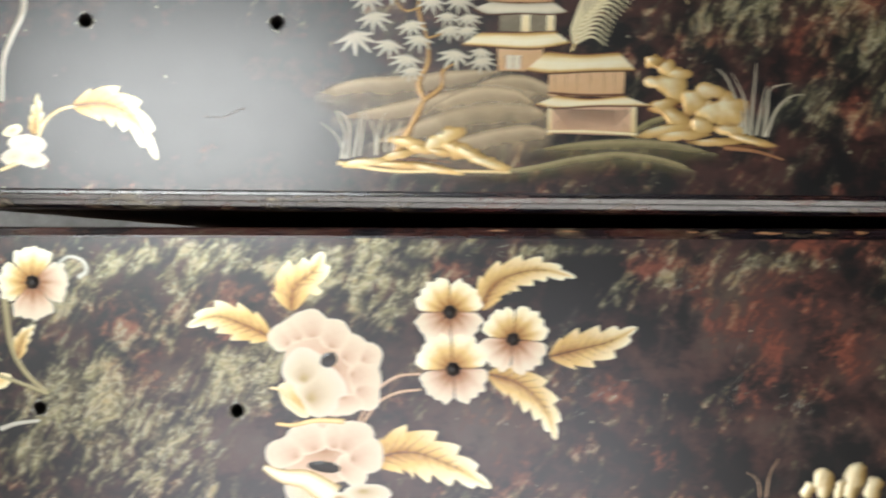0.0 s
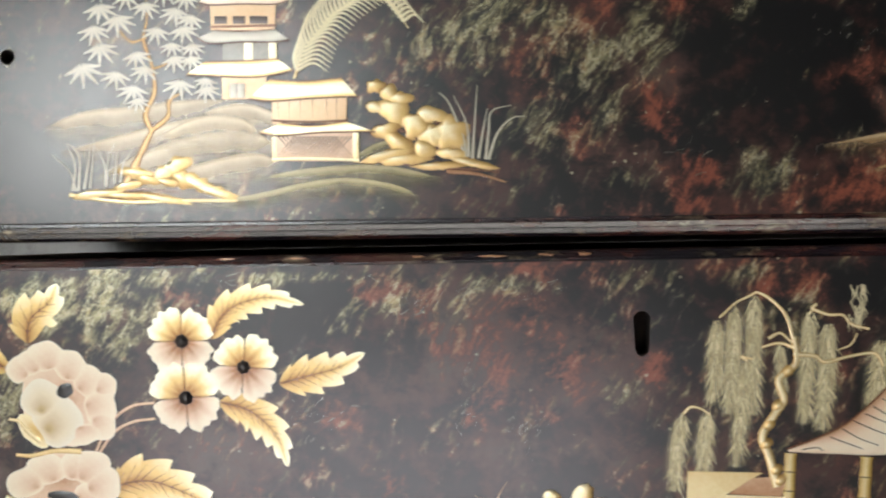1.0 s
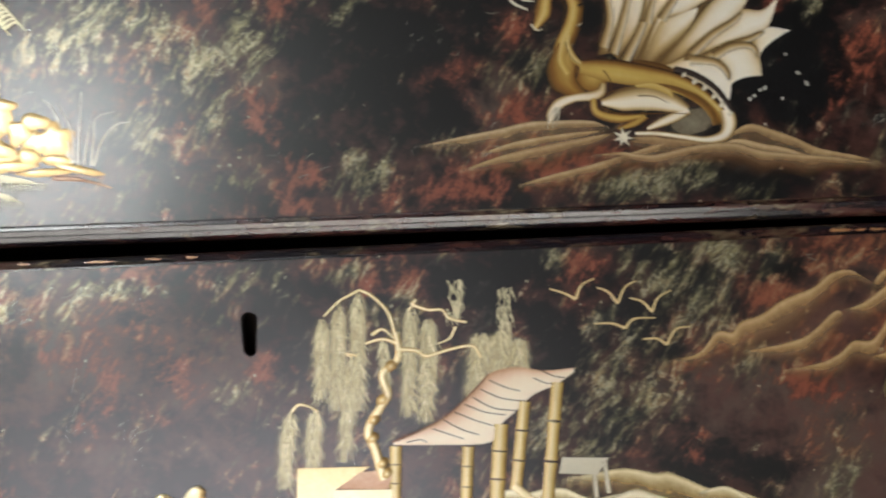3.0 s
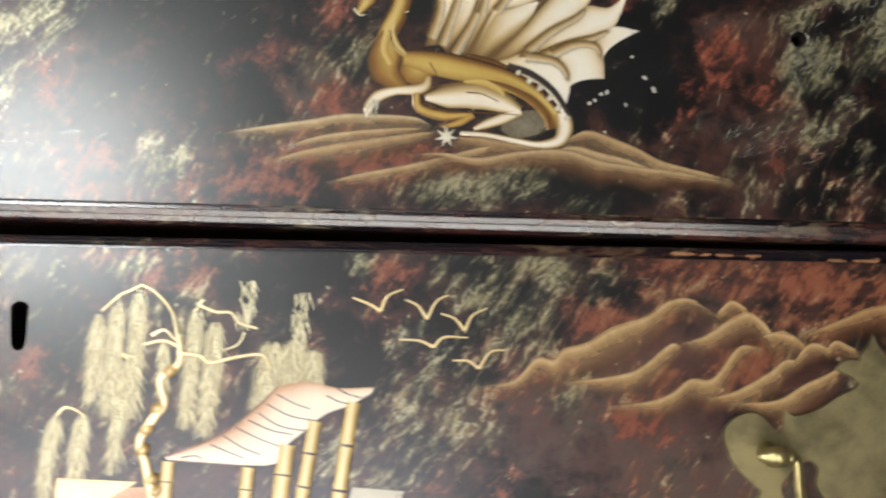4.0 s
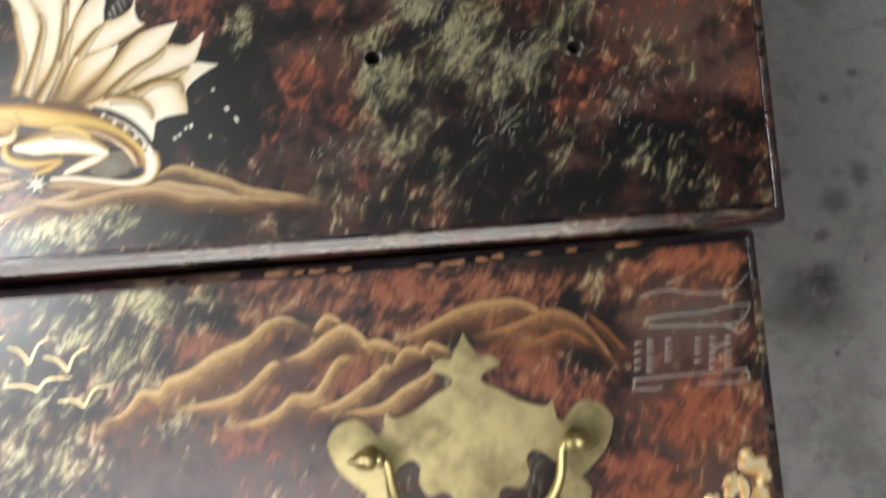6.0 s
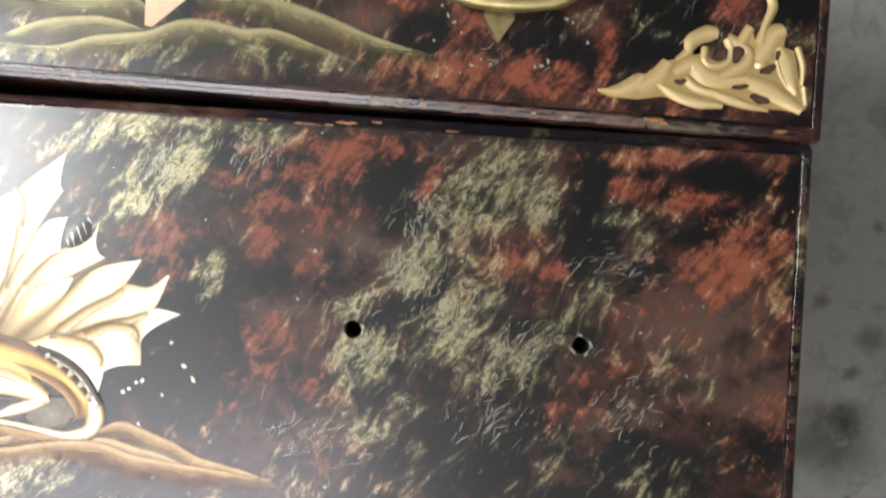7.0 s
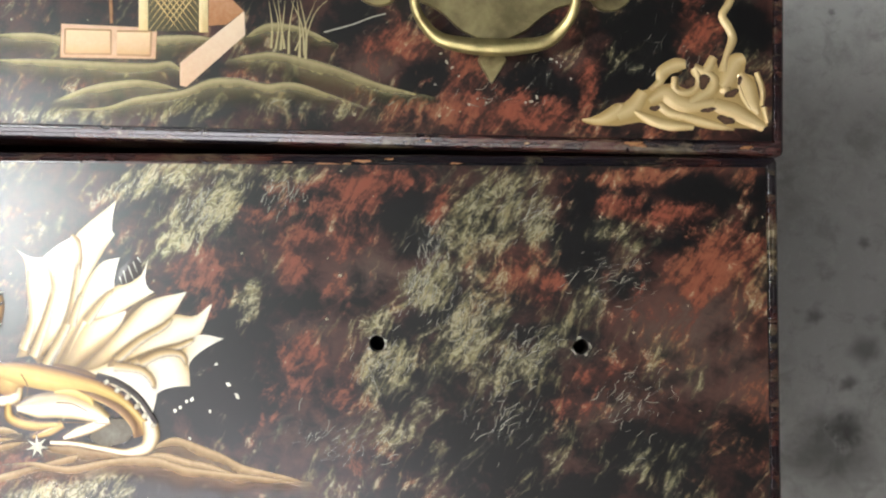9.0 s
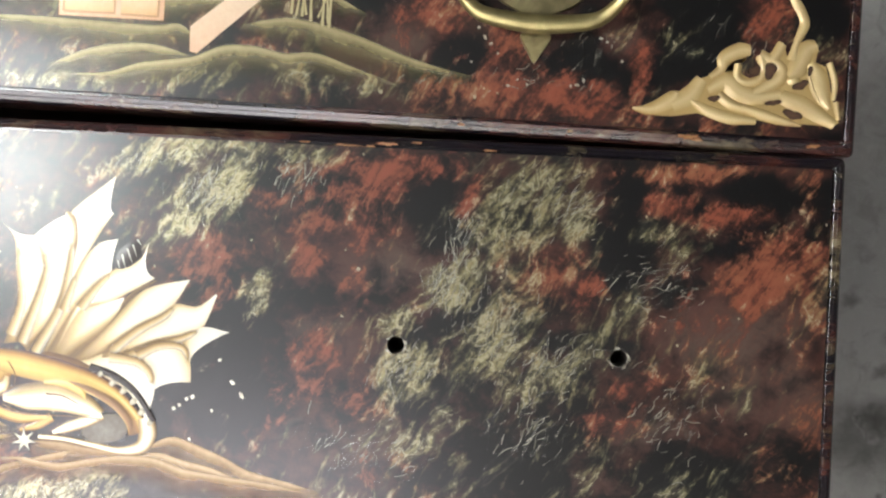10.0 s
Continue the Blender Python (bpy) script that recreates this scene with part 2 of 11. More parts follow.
# ---- mesh helpers; drawer fronts are drawn in millimetres from the first drilled hole ----
def mesh_of(name, verts, faces, layers=None, smooth=True):
    me = bpy.data.meshes.new(name)
    me.from_pydata(verts, [], faces)
    for key, values in (layers or {}).items():
        me.attributes.new(key, "FLOAT", "POINT").data.foreach_set("value", values)
    me.polygons.foreach_set("use_smooth", [smooth] * len(me.polygons))
    me.update()
    return me


def hang(name, me, material, parent=None, label=""):
    """Links a mesh that is given in world metres, with its origin at its middle, under a parent."""
    lo, hi = (Vector(f(v.co[k] for v in me.vertices) for k in range(3)) for f in (min, max))
    mid = (lo + hi) / 2
    me.transform(Matrix.Translation(-mid))
    me.materials.append(material)
    ob = new(name, me)
    ob.location = mid
    if parent is not None:
        ob.parent = parent
        up = parent.location.copy()
        if parent.parent is not None:
            up += parent.parent.location
        ob.location = mid - up
    return tagged(ob, label)


def part(name, bm, material, parent=None, label="", smooth=False):
    me = bpy.data.meshes.new(name)
    bm.to_mesh(me)
    bm.free()
    me.polygons.foreach_set("use_smooth", [smooth] * len(me.polygons))
    return hang(name, me, material, parent, label)


def box(bm, x0, x1, y0, y1, z0, z1, bevel=0.0):
    made = bmesh.ops.create_cube(bm, size=1.0)["verts"]
    bmesh.ops.scale(bm, verts=made, vec=(x1 - x0, y1 - y0, z1 - z0))
    bmesh.ops.translate(bm, verts=made, vec=((x0 + x1) / 2, (y0 + y1) / 2, (z0 + z1) / 2))
    if bevel:
        edges = list({e for v in made for e in v.link_edges})
        bmesh.ops.bevel(bm, geom=edges, offset=bevel, segments=2, affect="EDGES", profile=0.6)
    return bm


def hub(name, x, y, z, label="", category="", group="", kind=""):
    ob = new(name)
    ob.empty_display_size = 0.05
    ob.location = (x, y, z)
    return tagged(ob, label, category, group, kind)


# ---- the room ----
def slab(name, x0, x1, y0, y1, z0, z1, material, label, category):
    return tagged(part(name, box(bmesh.new(), x0, x1, y0, y1, z0, z1), material), label, category, kind="structure")


slab("floor", -3.6, 3.4, -3.6, 3.4, -0.12, 0.0, FLOOR, "grey stained concrete workshop floor", "floor")
slab("ceiling", -3.6, 3.4, -3.6, 3.4, 2.76, 2.88, CEILING, "dim grey boarded workshop ceiling", "ceiling")
slab("wall_north", -3.6, 3.4, 3.4, 3.6, -0.12, 2.88, PLASTER, "plain grey plastered workshop wall", "wall")
slab("wall_south", -3.6, 3.4, -3.8, -3.6, -0.12, 2.88, PLASTER, "plain grey plastered workshop wall", "wall")
slab("wall_west", -3.8, -3.6, -3.8, 3.6, -0.12, 2.88, PLASTER, "plain grey plastered workshop wall", "wall")
slab("wall_east", 3.4, 3.6, -3.8, 3.6, -0.12, 2.88, PLASTER, "plain grey plastered workshop wall", "wall")


def ceiling_light(x, y, wide, deep, material, label):
    lamp = hub("ceiling_light", x, y, 2.76, label, "ceiling light", "workshop ceiling lights")
    bm = bmesh.new()
    for x0, x1, y0, y1 in ((-wide / 2 - 0.02, -wide / 2, -deep / 2, deep / 2), (wide / 2, wide / 2 + 0.02, -deep / 2, deep / 2),
                           (-wide / 2 - 0.02, wide / 2 + 0.02, -deep / 2 - 0.02, -deep / 2), (-wide / 2 - 0.02, wide / 2 + 0.02, deep / 2, deep / 2 + 0.02)):
        box(bm, x + x0, x + x1, y + y0, y + y1, 2.69, 2.76)
    part("housing", bm, ENAMEL, lamp, "white enamelled lamp housing")
    part("diffuser", box(bmesh.new(), x - wide / 2, x + wide / 2, y - deep / 2, y + deep / 2, 2.70, 2.72), material, lamp, "glowing white diffuser")
    return lamp


ceiling_light(-1.32, 0.22, 0.82, 0.46, LAMP_GLOW, "lit square ceiling lamp with white diffuser")
for lx, ly, wide in ((-0.65, -1.34, 2.5), (-2.7, 1.7, 1.2)):
    ceiling_light(lx, ly, wide, 0.28, ROOM_GLOW, "lit long ceiling lamp with white diffuser")
skylight = hub("skylight", -0.81, -0.71, 2.76, "translucent bluish roof sheet lit by daylight", "skylight", kind="structure")
part("roof_sheet", box(bmesh.new(), -1.5, -0.12, -1.0, -0.42, 2.735, 2.755), SKY_GLOW, skylight)

# ---- pigment places on the three fronts ----
DABS = {"A": [], "B": [], "C": []}


def dab(front, kind, x, y, rx, ry, angle=0.0, amount=1.0):
    """A patch of one pigment on a front, or of tone in place of glare: centre and half sizes in mm, turned by an angle.
    """
    DABS[front].append((kind, x, y, rx, ry, radians(angle), amount))


scatter = random.Random(11)
for front, low, high in (("A", 95, 255), ("B", -76, 78), ("C", -255, -96)):
    for kind, count, big in (("red", 150, 9), ("olive", 150, 10), ("dark", 130, 9), ("rust", 40, 8), ("plum", 80, 12)):
        for _ in range(count):
            dab(front, kind, scatter.uniform(-780, 172), scatter.uniform(low, high), scatter.uniform(3, big) * 1.8, scatter.uniform(3, big), scatter.uniform(20, 75), scatter.uniform(-0.3, 0.3))
LEVEL = {"A": -1.6, "B": 0.0, "C": 1.4}


def pigments(front, x, y):
    """Amounts of each pigment at places on a front."""
    out = {k: np.zeros_like(x) for k in ("red", "olive", "dark", "rust", "plum")}
    for kind, cx, cy, rx, ry, a, amount in DABS[front]:
        u, v = (x - cx) * np.cos(a) + (y - cy) * np.sin(a), (y - cy) * np.cos(a) - (x - cx) * np.sin(a)
        d = (u / rx) ** 2 + (v / ry) ** 2
        here = amount * np.exp(-0.9 * d ** 1.3)
        out[kind] = np.maximum(out[kind], here) if amount > 0.3 else out[kind] + here
    return {k: np.clip(v, -1.2, 1.4) for k, v in out.items()}


def ring_of(cx, cy, r, count=20, slot=0.0, lean=0.0):
    """A round outline, or with slot a keyhole-like one: a round head over a longer foot."""
    pts = []
    for k in range(count):
        a = 2 * math.pi * k / count
        px, py = r * math.cos(a), r * math.sin(a)
        if slot:
            py += slot if py > 0 else -slot
            px *= 1.0 if py > 0 else 0.82
        pts.append((cx + px * math.cos(lean) - py * math.sin(lean), cy + px * math.sin(lean) + py * math.cos(lean)))
    return pts


def drawer(front, x0, x1, y0, y1, lips, turn, holes, label):
    """A drawer standing on its back, front up. x0..y1: outer edges in mm; lips: widths left, right, bottom, top; turn about its middle."""
    z = H + LEVEL[front] / 1000
    mx, my = (x0 + x1) / 2, (y0 + y1) / 2
    c, s = math.cos(radians(turn)), math.sin(radians(turn))

    def at(x, y, h):
        return ((mx + (x - mx) * c - (y - my) * s) / 1000, (my + (x - mx) * s + (y - my) * c) / 1000, z + h / 1000)

    def back(x, y):
        return mx + (x - mx) * c + (y - my) * s, my - (x - mx) * s + (y - my) * c

    thing = hub("drawer", mx / 1000, my / 1000, 0, label, "drawer", "lacquered drawers side by side")
    fx0, fx1, fy0, fy1 = x0 + lips[0], x1 - lips[1], y0 + lips[2], y1 - lips[3]
    # painted field
    nx, ny = int((fx1 - fx0) / 2.0), int((fy1 - fy0) / 2.0)
    gx, gy = np.meshgrid(np.linspace(fx0, fx1, nx + 1), np.linspace(fy0, fy1, ny + 1))
    local = [[back(px, py) for px, py in ring] for ring in holes]
    bm = bmesh.new()
    grid = [[bm.verts.new((gx[j, i], gy[j, i], 0)) for i in range(nx + 1)] for j in range(ny + 1)]
    centres = [(sum(p[0] for p in r) / len(r), sum(p[1] for p in r) / len(r)) for r in local]
    reach = [max(math.hypot(p[0] - q[0], p[1] - q[1]) for p in r) + 1.6 for r, q in zip(local, centres)]
    opened = [set() for _ in holes]
    for j in range(ny):
        for i in range(nx):
            hit = [k for k, q in enumerate(centres) if math.hypot(gx[j, i] + 1 - q[0], gy[j, i] + 1 - q[1]) < reach[k]]
            if hit:
                opened[hit[0]].add((j, i))
            else:
                bm.faces.new((grid[j][i], grid[j][i + 1], grid[j + 1][i + 1], grid[j + 1][i]))
    for k, ring in enumerate(local):
        vs = [bm.verts.new((px, py, 0)) for px, py in ring]
        edges = [bm.edges.new((vs[n], vs[n - 1])) for n in range(len(vs))]
        rim = {v for j, i in opened[k] for v in (grid[j][i], grid[j][i + 1], grid[j + 1][i + 1], grid[j + 1][i])}
        edges += [e for e in bm.edges if e.is_boundary and e.verts[0] in rim and e.verts[1] in rim]
        bmesh.ops.triangle_fill(bm, edges=edges, use_beauty=True, normal=(0, 0, 1))
    bmesh.ops.delete(bm, geom=[v for v in bm.verts if not v.link_faces], context="VERTS")
    bmesh.ops.recalc_face_normals(bm, faces=bm.faces)
    flat = np.array([v.co[:2] for v in bm.verts])
    wx, wy = mx + (flat[:, 0] - mx) * c - (flat[:, 1] - my) * s, my + (flat[:, 0] - mx) * s + (flat[:, 1] - my) * c
    amounts = pigments(front, wx, wy)
    for v in bm.verts:
        v.co = at(v.co.x, v.co.y, 0)
    me = bpy.data.meshes.new("painted_front")
    bm.to_mesh(me)
    bm.free()
    for key, values in amounts.items():
        me.attributes.new(key, "FLOAT", "POINT").data.foreach_set("value", values)
    if me.polygons[0].normal.z < 0:
        me.flip_normals()
    hang("painted_front", me, LACQUER, thing, "mottled red, black and olive lacquer field")
    # bores
    for ring in holes:
        n = len(ring)
        verts = [(px / 1000, py / 1000, z) for px, py in ring] + [(px / 1000, py / 1000, z - 0.017) for px, py in ring]
        faces = [((k + 1) % n, k, k + n, (k + 1) % n + n) for k in range(n)] + [tuple(range(n, 2 * n))]
        hang("bore", mesh_of("bore", verts, faces), HOLE, thing, "dark drilled hole")
        if n > 20:
            continue
        q = (sum(p[0] for p in ring) / n, sum(p[1] for p in ring) / n)
        verts, faces, tone = [], [], []
        for f, h in ((0.99, 0.02), (1.06, 0.16), (1.22, 0.10), (1.32, 0.02)):
            for k, (px, py) in enumerate(ring):
                g = 1 + (f - 1) * (1 + 0.7 * math.sin(k * 2.3 + q[0]))
                verts.append(((q[0] + (px - q[0]) * g) / 1000, (q[1] + (py - q[1]) * g) / 1000, z + h / 1000))
                tone.append(0.25 + 0.4 * math.sin(k * 1.7 + q[1]))
        faces = [(r * n + k, r * n + (k + 1) % n, (r + 1) * n + (k + 1) % n, (r + 1) * n + k) for r in range(3) for k in range(n)]
        fade = [0.45 + 0.4 * math.sin(k * 1.1 + q[0]) for r in range(3) for k in range(n)] + [0.0] * n
        hang("chipped_rim", mesh_of("chipped_rim", verts, faces, {"tone": tone, "fade": fade}), PALE, thing, "pale chipped edge of hole")
    # moulded lip round the field: share of the lip's width from its outer edge, height in mm
    profile = ((0, -22), (0, -5.6), (0.03, -4.7), (0.08, -3.95), (0.13, -3.4), (0.20, -2.85), (0.43, -2.2), (0.455, -2.4), (0.48, -2.1), (0.72, -1.45), (0.765, -1.7),
               (0.79, -3.6), (0.93, -3.6), (0.955, -0.8), (0.975, -0.15), (1.0, 0.0))
    rows = []
    for d, h in profile:
        xa, xb, ya, yb = x0 + d * lips[0], x1 - d * lips[1], y0 + d * lips[2], y1 - d * lips[3]
        r = 2.2 * max(0.0, 1 - d * 1.3) + 0.3
        loop = []
        for qx, qy, a0, sides in ((xb - r, yb - r, 0, (1, 3)), (xa + r, yb - r, 90, (3, 0)), (xa + r, ya + r, 180, (0, 2)), (xb - r, ya + r, 270, (2, 1))):
            loop += [at(qx + r * math.cos(radians(a0 + k * 30)), qy + r * math.sin(radians(a0 + k * 30)), h * lips[sides[k // 2]] / 9 if h > -20 else h) for k in range(4)]
        rows.append(loop)
    n = len(rows[0])
    verts = [p for loop in rows for p in loop]
    faces = [(r * n + k, r * n + (k + 1) % n, (r + 1) * n + (k + 1) % n, (r + 1) * n + k) for r in range(len(rows) - 1) for k in range(n)]
    hang("moulded_edge", mesh_of("moulded_edge", verts, faces, None, False), LIP, thing, "black moulded lip with worn gilding")
    # box behind the front
    def board(name, xa, xb, ya, yb, za, zb):
        bm = box(bmesh.new(), xa / 1000, xb / 1000, ya / 1000, yb / 1000, za, zb, 0.001)
        bmesh.ops.rotate(bm, verts=bm.verts, cent=(mx / 1000, my / 1000, 0), matrix=Matrix.Rotation(radians(turn), 3, "Z"))
        part(name, bm, BOARD, thing)
    board("front_board", x0 + 2, x1 - 2, y0 + 2, y1 - 2, z - 0.024, z - 0.0175)
    board("side_panel", x0 + 10, x0 + 22, y0 + 10, y1 - 10, 0.013, z - 0.0243)
    board("side_panel", x1 - 22, x1 - 10, y0 + 10, y1 - 10, 0.013, z - 0.0243)
    low = y1 - 7 if front == "C" else y0 + 1
    board("bottom_board", x0 + 8, x1 - 8, low, low + 6, 0.013, z - 0.0243)
    board("back_panel", x0 + 10, x1 - 10, y0 + 10, y1 - 10, 0.0, 0.0126)
    return thing


# ---- strokes and shapes of the painted relief ----
THING, FRONT, RISE = {}, ["B"], [0.0]


def on(front):
    FRONT[0] = front


def level():
    """Start a group of painted pieces at the ground again."""
    RISE[0] = 0.0


def lift(thick):
    """Each painted piece lies a hair above the one before it."""
    RISE[0] += 0.004
    return H + (LEVEL[FRONT[0]] + 0.06 + RISE[0]) / 1000


def curve(pts, count):
    """Points along a smooth line through pts."""
    p = [Vector(q) for q in pts]
    if len(p) == 2:
        return [p[0].lerp(p[1], k / count) for k in range(count + 1)]
    p = [2 * p[0] - p[1], *p, 2 * p[-1] - p[-2]]
    spans = len(p) - 3
    out = []
    for k in range(count + 1):
        g = min(k / count * spans, spans - 1e-6)
        i, t = int(g), g - int(g)
        a, b, c, d = p[i:i + 4]
        out.append(0.5 * (2 * b + (c - a) * t + (2 * a - 5 * b + 4 * c - d) * t * t + (3 * b - a - 3 * c + d) * t ** 3))
    return out


def band(pts, width, across, dome=0.4, count=14, fade=None, close=0.05, soft=0.5, base=0.0):
    """Mesh data of a tapering raised stroke along pts. width(s) in mm for s in 0..1; across: tones from its left to its right edge."""
    line = curve(pts, count)
    n = len(across)
    z = lift(0) + base / 1000
    verts, tone, alpha = [], [], []
    for k, p in enumerate(line):
        s = k / count
        d = (line[min(k + 1, count)] - line[max(k - 1, 0)]).normalized()
        side = Vector((-d.y, d.x))
        w = max(width(s), close) / 2
        for j in range(n):
            f = 1 - 2 * j / (n - 1)
            q = p + side * f * w
            verts.append((q.x / 1000, q.y / 1000, z + dome * 0.4 * (1 - f * f) * min(1.0, w) / 1000))
            t = across[j]
            tone.append(t(s) if callable(t) else t)
            alpha.append(fade(s, f) if fade else (soft if abs(f) > 0.99 else 1.0))
    faces = [(k * n + j, k * n + j + 1, (k + 1) * n + j + 1, (k + 1) * n + j) for k in range(count) for j in range(n - 1)]
    return verts, faces, tone, alpha


def join(pieces):
    verts, faces, tone, alpha = [], [], [], []
    for v, f, t, a in pieces:
        faces += [tuple(i + len(verts) for i in face) for face in f]
        verts += v
        tone += t
        alpha += a
    return verts, faces, tone, alpha


def lay(name, data, material, parent=None, label="", kind=""):
    verts, faces, tone, alpha = data
    me = mesh_of(name, verts, faces, {"tone": tone, "fade": alpha})
    if me.polygons and sum(p.normal.z * p.area for p in me.polygons) < 0:
        me.flip_normals()
    return tagged(hang(name, me, material, parent or THING[FRONT[0]], label), kind=kind)


def motif(name, x, y, label=""):
    """A painted motif made of several pieces, as a part of the drawer that it lies on."""
    ob = new(name)
    ob.empty_display_size = 0.01
    up = THING[FRONT[0]]
    ob.parent = up
    ob.location = Vector((x / 1000, y / 1000, H)) - up.location
    return tagged(ob, label)


def stroke(name, pts, w0, w1, tone=0.7, material=None, parent=None, belly=1.0, dome=0.3, edge=None, count=12, label=""):
    e = tone * 0.75 if edge is None else edge
    data = band(pts, lambda s: (w0 + (w1 - w0) * s) * (1 + (belly - 1) * math.sin(math.pi * s)), (e, tone, tone, e), dome, max(count, 8 * len(pts) - 8), base=0.22 if parent else 0.0)
    return lay(name, data, material or GILT, parent, label)


def limb(name, pts, widths, across, material, parent=None, dome=0.5, count=20, knob=0.0):
    """A stroke whose width changes evenly from one given width to the next."""
    def width(s):
        g = s * (len(widths) - 1)
        i = min(int(g), len(widths) - 2)
        return (widths[i] + (widths[i + 1] - widths[i]) * (g - i)) * (1 + knob * math.sin(15 * s + pts[0][0]) + 0.6 * knob * math.sin(27 * s + pts[0][1]))
    return lay(name, band(pts, width, across, dome, max(count, 10 * len(pts)), soft=0.95), material, parent)


def loft(name, a, b, tones, material, parent=None, scoop=0.0, count=18, across=8, label="", dome=0.05):
    """A smooth painted panel between two edges a and b that run from its root to its tip; tones: rows from root to tip, each from a to b; scoop: mm by which the tip's edge is hollowed."""
    z = lift(0) + (0.00006 if parent else 0.0)
    ca, cb = curve(a, count), curve(b, count)
    back = (ca[0] + cb[0] - ca[-1] - cb[-1]).normalized()

    def tone_at(s, f):
        g, h = s * (len(tones) - 1), f * (len(tones[0]) - 1)
        i, j = min(int(g), len(tones) - 2), min(int(h), len(tones[0]) - 2)
        g, h = g - i, h - j
        return (tones[i][j] * (1 - h) + tones[i][j + 1] * h) * (1 - g) + (tones[i + 1][j] * (1 - h) + tones[i + 1][j + 1] * h) * g
    verts, tone, alpha = [], [], []
    for k in range(count + 1):
        s = k / count
        for j in range(across + 1):
            f = j / across
            q = ca[k].lerp(cb[k], f) + back * scoop * 4 * f * (1 - f) * s ** 3
            verts.append((q.x / 1000, q.y / 1000, z + dome * 4 * f * (1 - f) / 1000))
            tone.append(tone_at(s, f))
            alpha.append(0.75 if j in (0, across) or k == count else 1.0)
    n = across + 1
    faces = [(k * n + j, k * n + j + 1, (k + 1) * n + j + 1, (k + 1) * n + j) for k in range(count) for j in range(across)]
    return lay(name, (verts, faces, tone, alpha), material, parent, label)


def leaf(pts, wide, material=None, parent=None, teeth=7, light=1.0, name="painted_leaf", label=""):
    """A saw-edged leaf from its foot to its tip: amber at the foot and the middle vein, ivory at the tips of its teeth."""
    teeth = max(3, round(teeth * 0.75))
    fs = (1, 0.85, 0.6, 0.3, 0.1, 0, -0.1, -0.3, -0.6, -0.85, -1)

    def half(s, turn):
        c = (s * (teeth + 0.6) + (0.35 if turn > 0 else 0.0)) % 1.0
        return 0.52 * wide * max(0.0, math.sin(math.pi * min(1.0, s ** 0.7))) ** 0.75 * (1 - (0.18 + 0.42 * s) * (1 - c) ** 1.3) + 0.05, c
    count = 96
    line = curve(pts, count)
    z = lift(0)
    verts, tone, alpha = [], [], []
    for k, p in enumerate(line):
        s = k / count
        d = (line[min(k + 1, count)] - line[max(k - 1, 0)]).normalized()
        side = Vector((-d.y, d.x))
        for f in fs:
            w, c = half(s, f)
            q = p + side * f * w + d * abs(f) ** 1.5 * w * 0.4 * (1 - s)
            verts.append((q.x / 1000, q.y / 1000, z + 0.06 * (1 - f * f) / 1000))
            tone.append(light * (0.36 + 0.34 * abs(f) * (0.4 + 0.6 * c) + 0.5 * s ** 1.3 - 0.18 * math.exp(-(f / 0.2) ** 2)))
            alpha.append(0.85 if abs(f) == 1 else 1.0)
    n = len(fs)
    faces = [(k * n + j, k * n + j + 1, (k + 1) * n + j + 1, (k + 1) * n + j) for k in range(count) for j in range(n - 1)]
    blade = lay(name, (verts, faces, tone, alpha), material or GILT, parent, label)
    step = count // 40
    line = line[::step]
    veins = [band([line[0], line[10], line[20], line[30], line[37]], lambda s: wide * 0.03 * (1 - 0.8 * s) + 0.14, (0.2, 0.1, 0.2), 0.02, 16, base=0.09)]
    for k in range(1, teeth * 2):
        i = min(38, int(40 * (k + 0.3) / (teeth * 2 + 1)))
        d = (line[i + 1] - line[i]).normalized()
        side = Vector((-d.y, d.x))
        for turn in (1, -1):
            reach = half((i + 3) / 40, turn)[0] * 0.62
            veins.append(band([line[i], line[i] + d * reach * 0.6 + side * turn * reach * 0.5, line[i] + d * reach * 1.2 + side * turn * reach], lambda s: wide * 0.022 * (1 - s) + 0.1, (0.35, 0.22, 0.35), 0.02, 5, base=0.09))
    lay("leaf_vein", join(veins), OCHRE, blade)
    return blade


def disc(cx, cy, outline, tone_in, tone_out, dome, rings=4, ox=0.0, oy=0.0, fade_out=1.0, low=0.0):
    """Mesh data of a domed patch. outline(a) gives the radius at an angle; ox, oy move the inner tone's middle."""
    z, n = lift(0), 28
    verts, tone, alpha = [(((cx + ox) / 1000), (cy + oy) / 1000, z + (dome + low) / 1000)], [tone_in], [1.0]
    for r in range(1, rings + 1):
        f = r / rings
        for k in range(n):
            a = 2 * math.pi * k / n
            q = outline(a)
            verts.append(((cx + ox * (1 - f) + math.cos(a) * q * f) / 1000, (cy + oy * (1 - f) + math.sin(a) * q * f) / 1000, z + (low + dome * (1 - f * f)) / 1000))
            tone.append(tone_in + (tone_out - tone_in) * f ** 0.8)
            alpha.append(1.0 if f < 0.99 else fade_out)
    faces = [(0, 1 + k, 1 + (k + 1) % n) for k in range(n)]
    faces += [(1 + (r - 1) * n + k, 1 + r * n + k, 1 + r * n + (k + 1) % n, 1 + (r - 1) * n + (k + 1) % n) for r in range(1, rings) for k in range(n)]
    return verts, faces, tone, alpha


def oval(rx, ry, angle, wave=0.0, waves=5, phase=0.0):
    a0 = radians(angle)

    def outline(a):
        c, s = math.cos(a - a0) / rx, math.sin(a - a0) / ry
        return (1 + wave * math.sin(waves * (a - a0) + phase)) / math.hypot(c, s)
    return outline


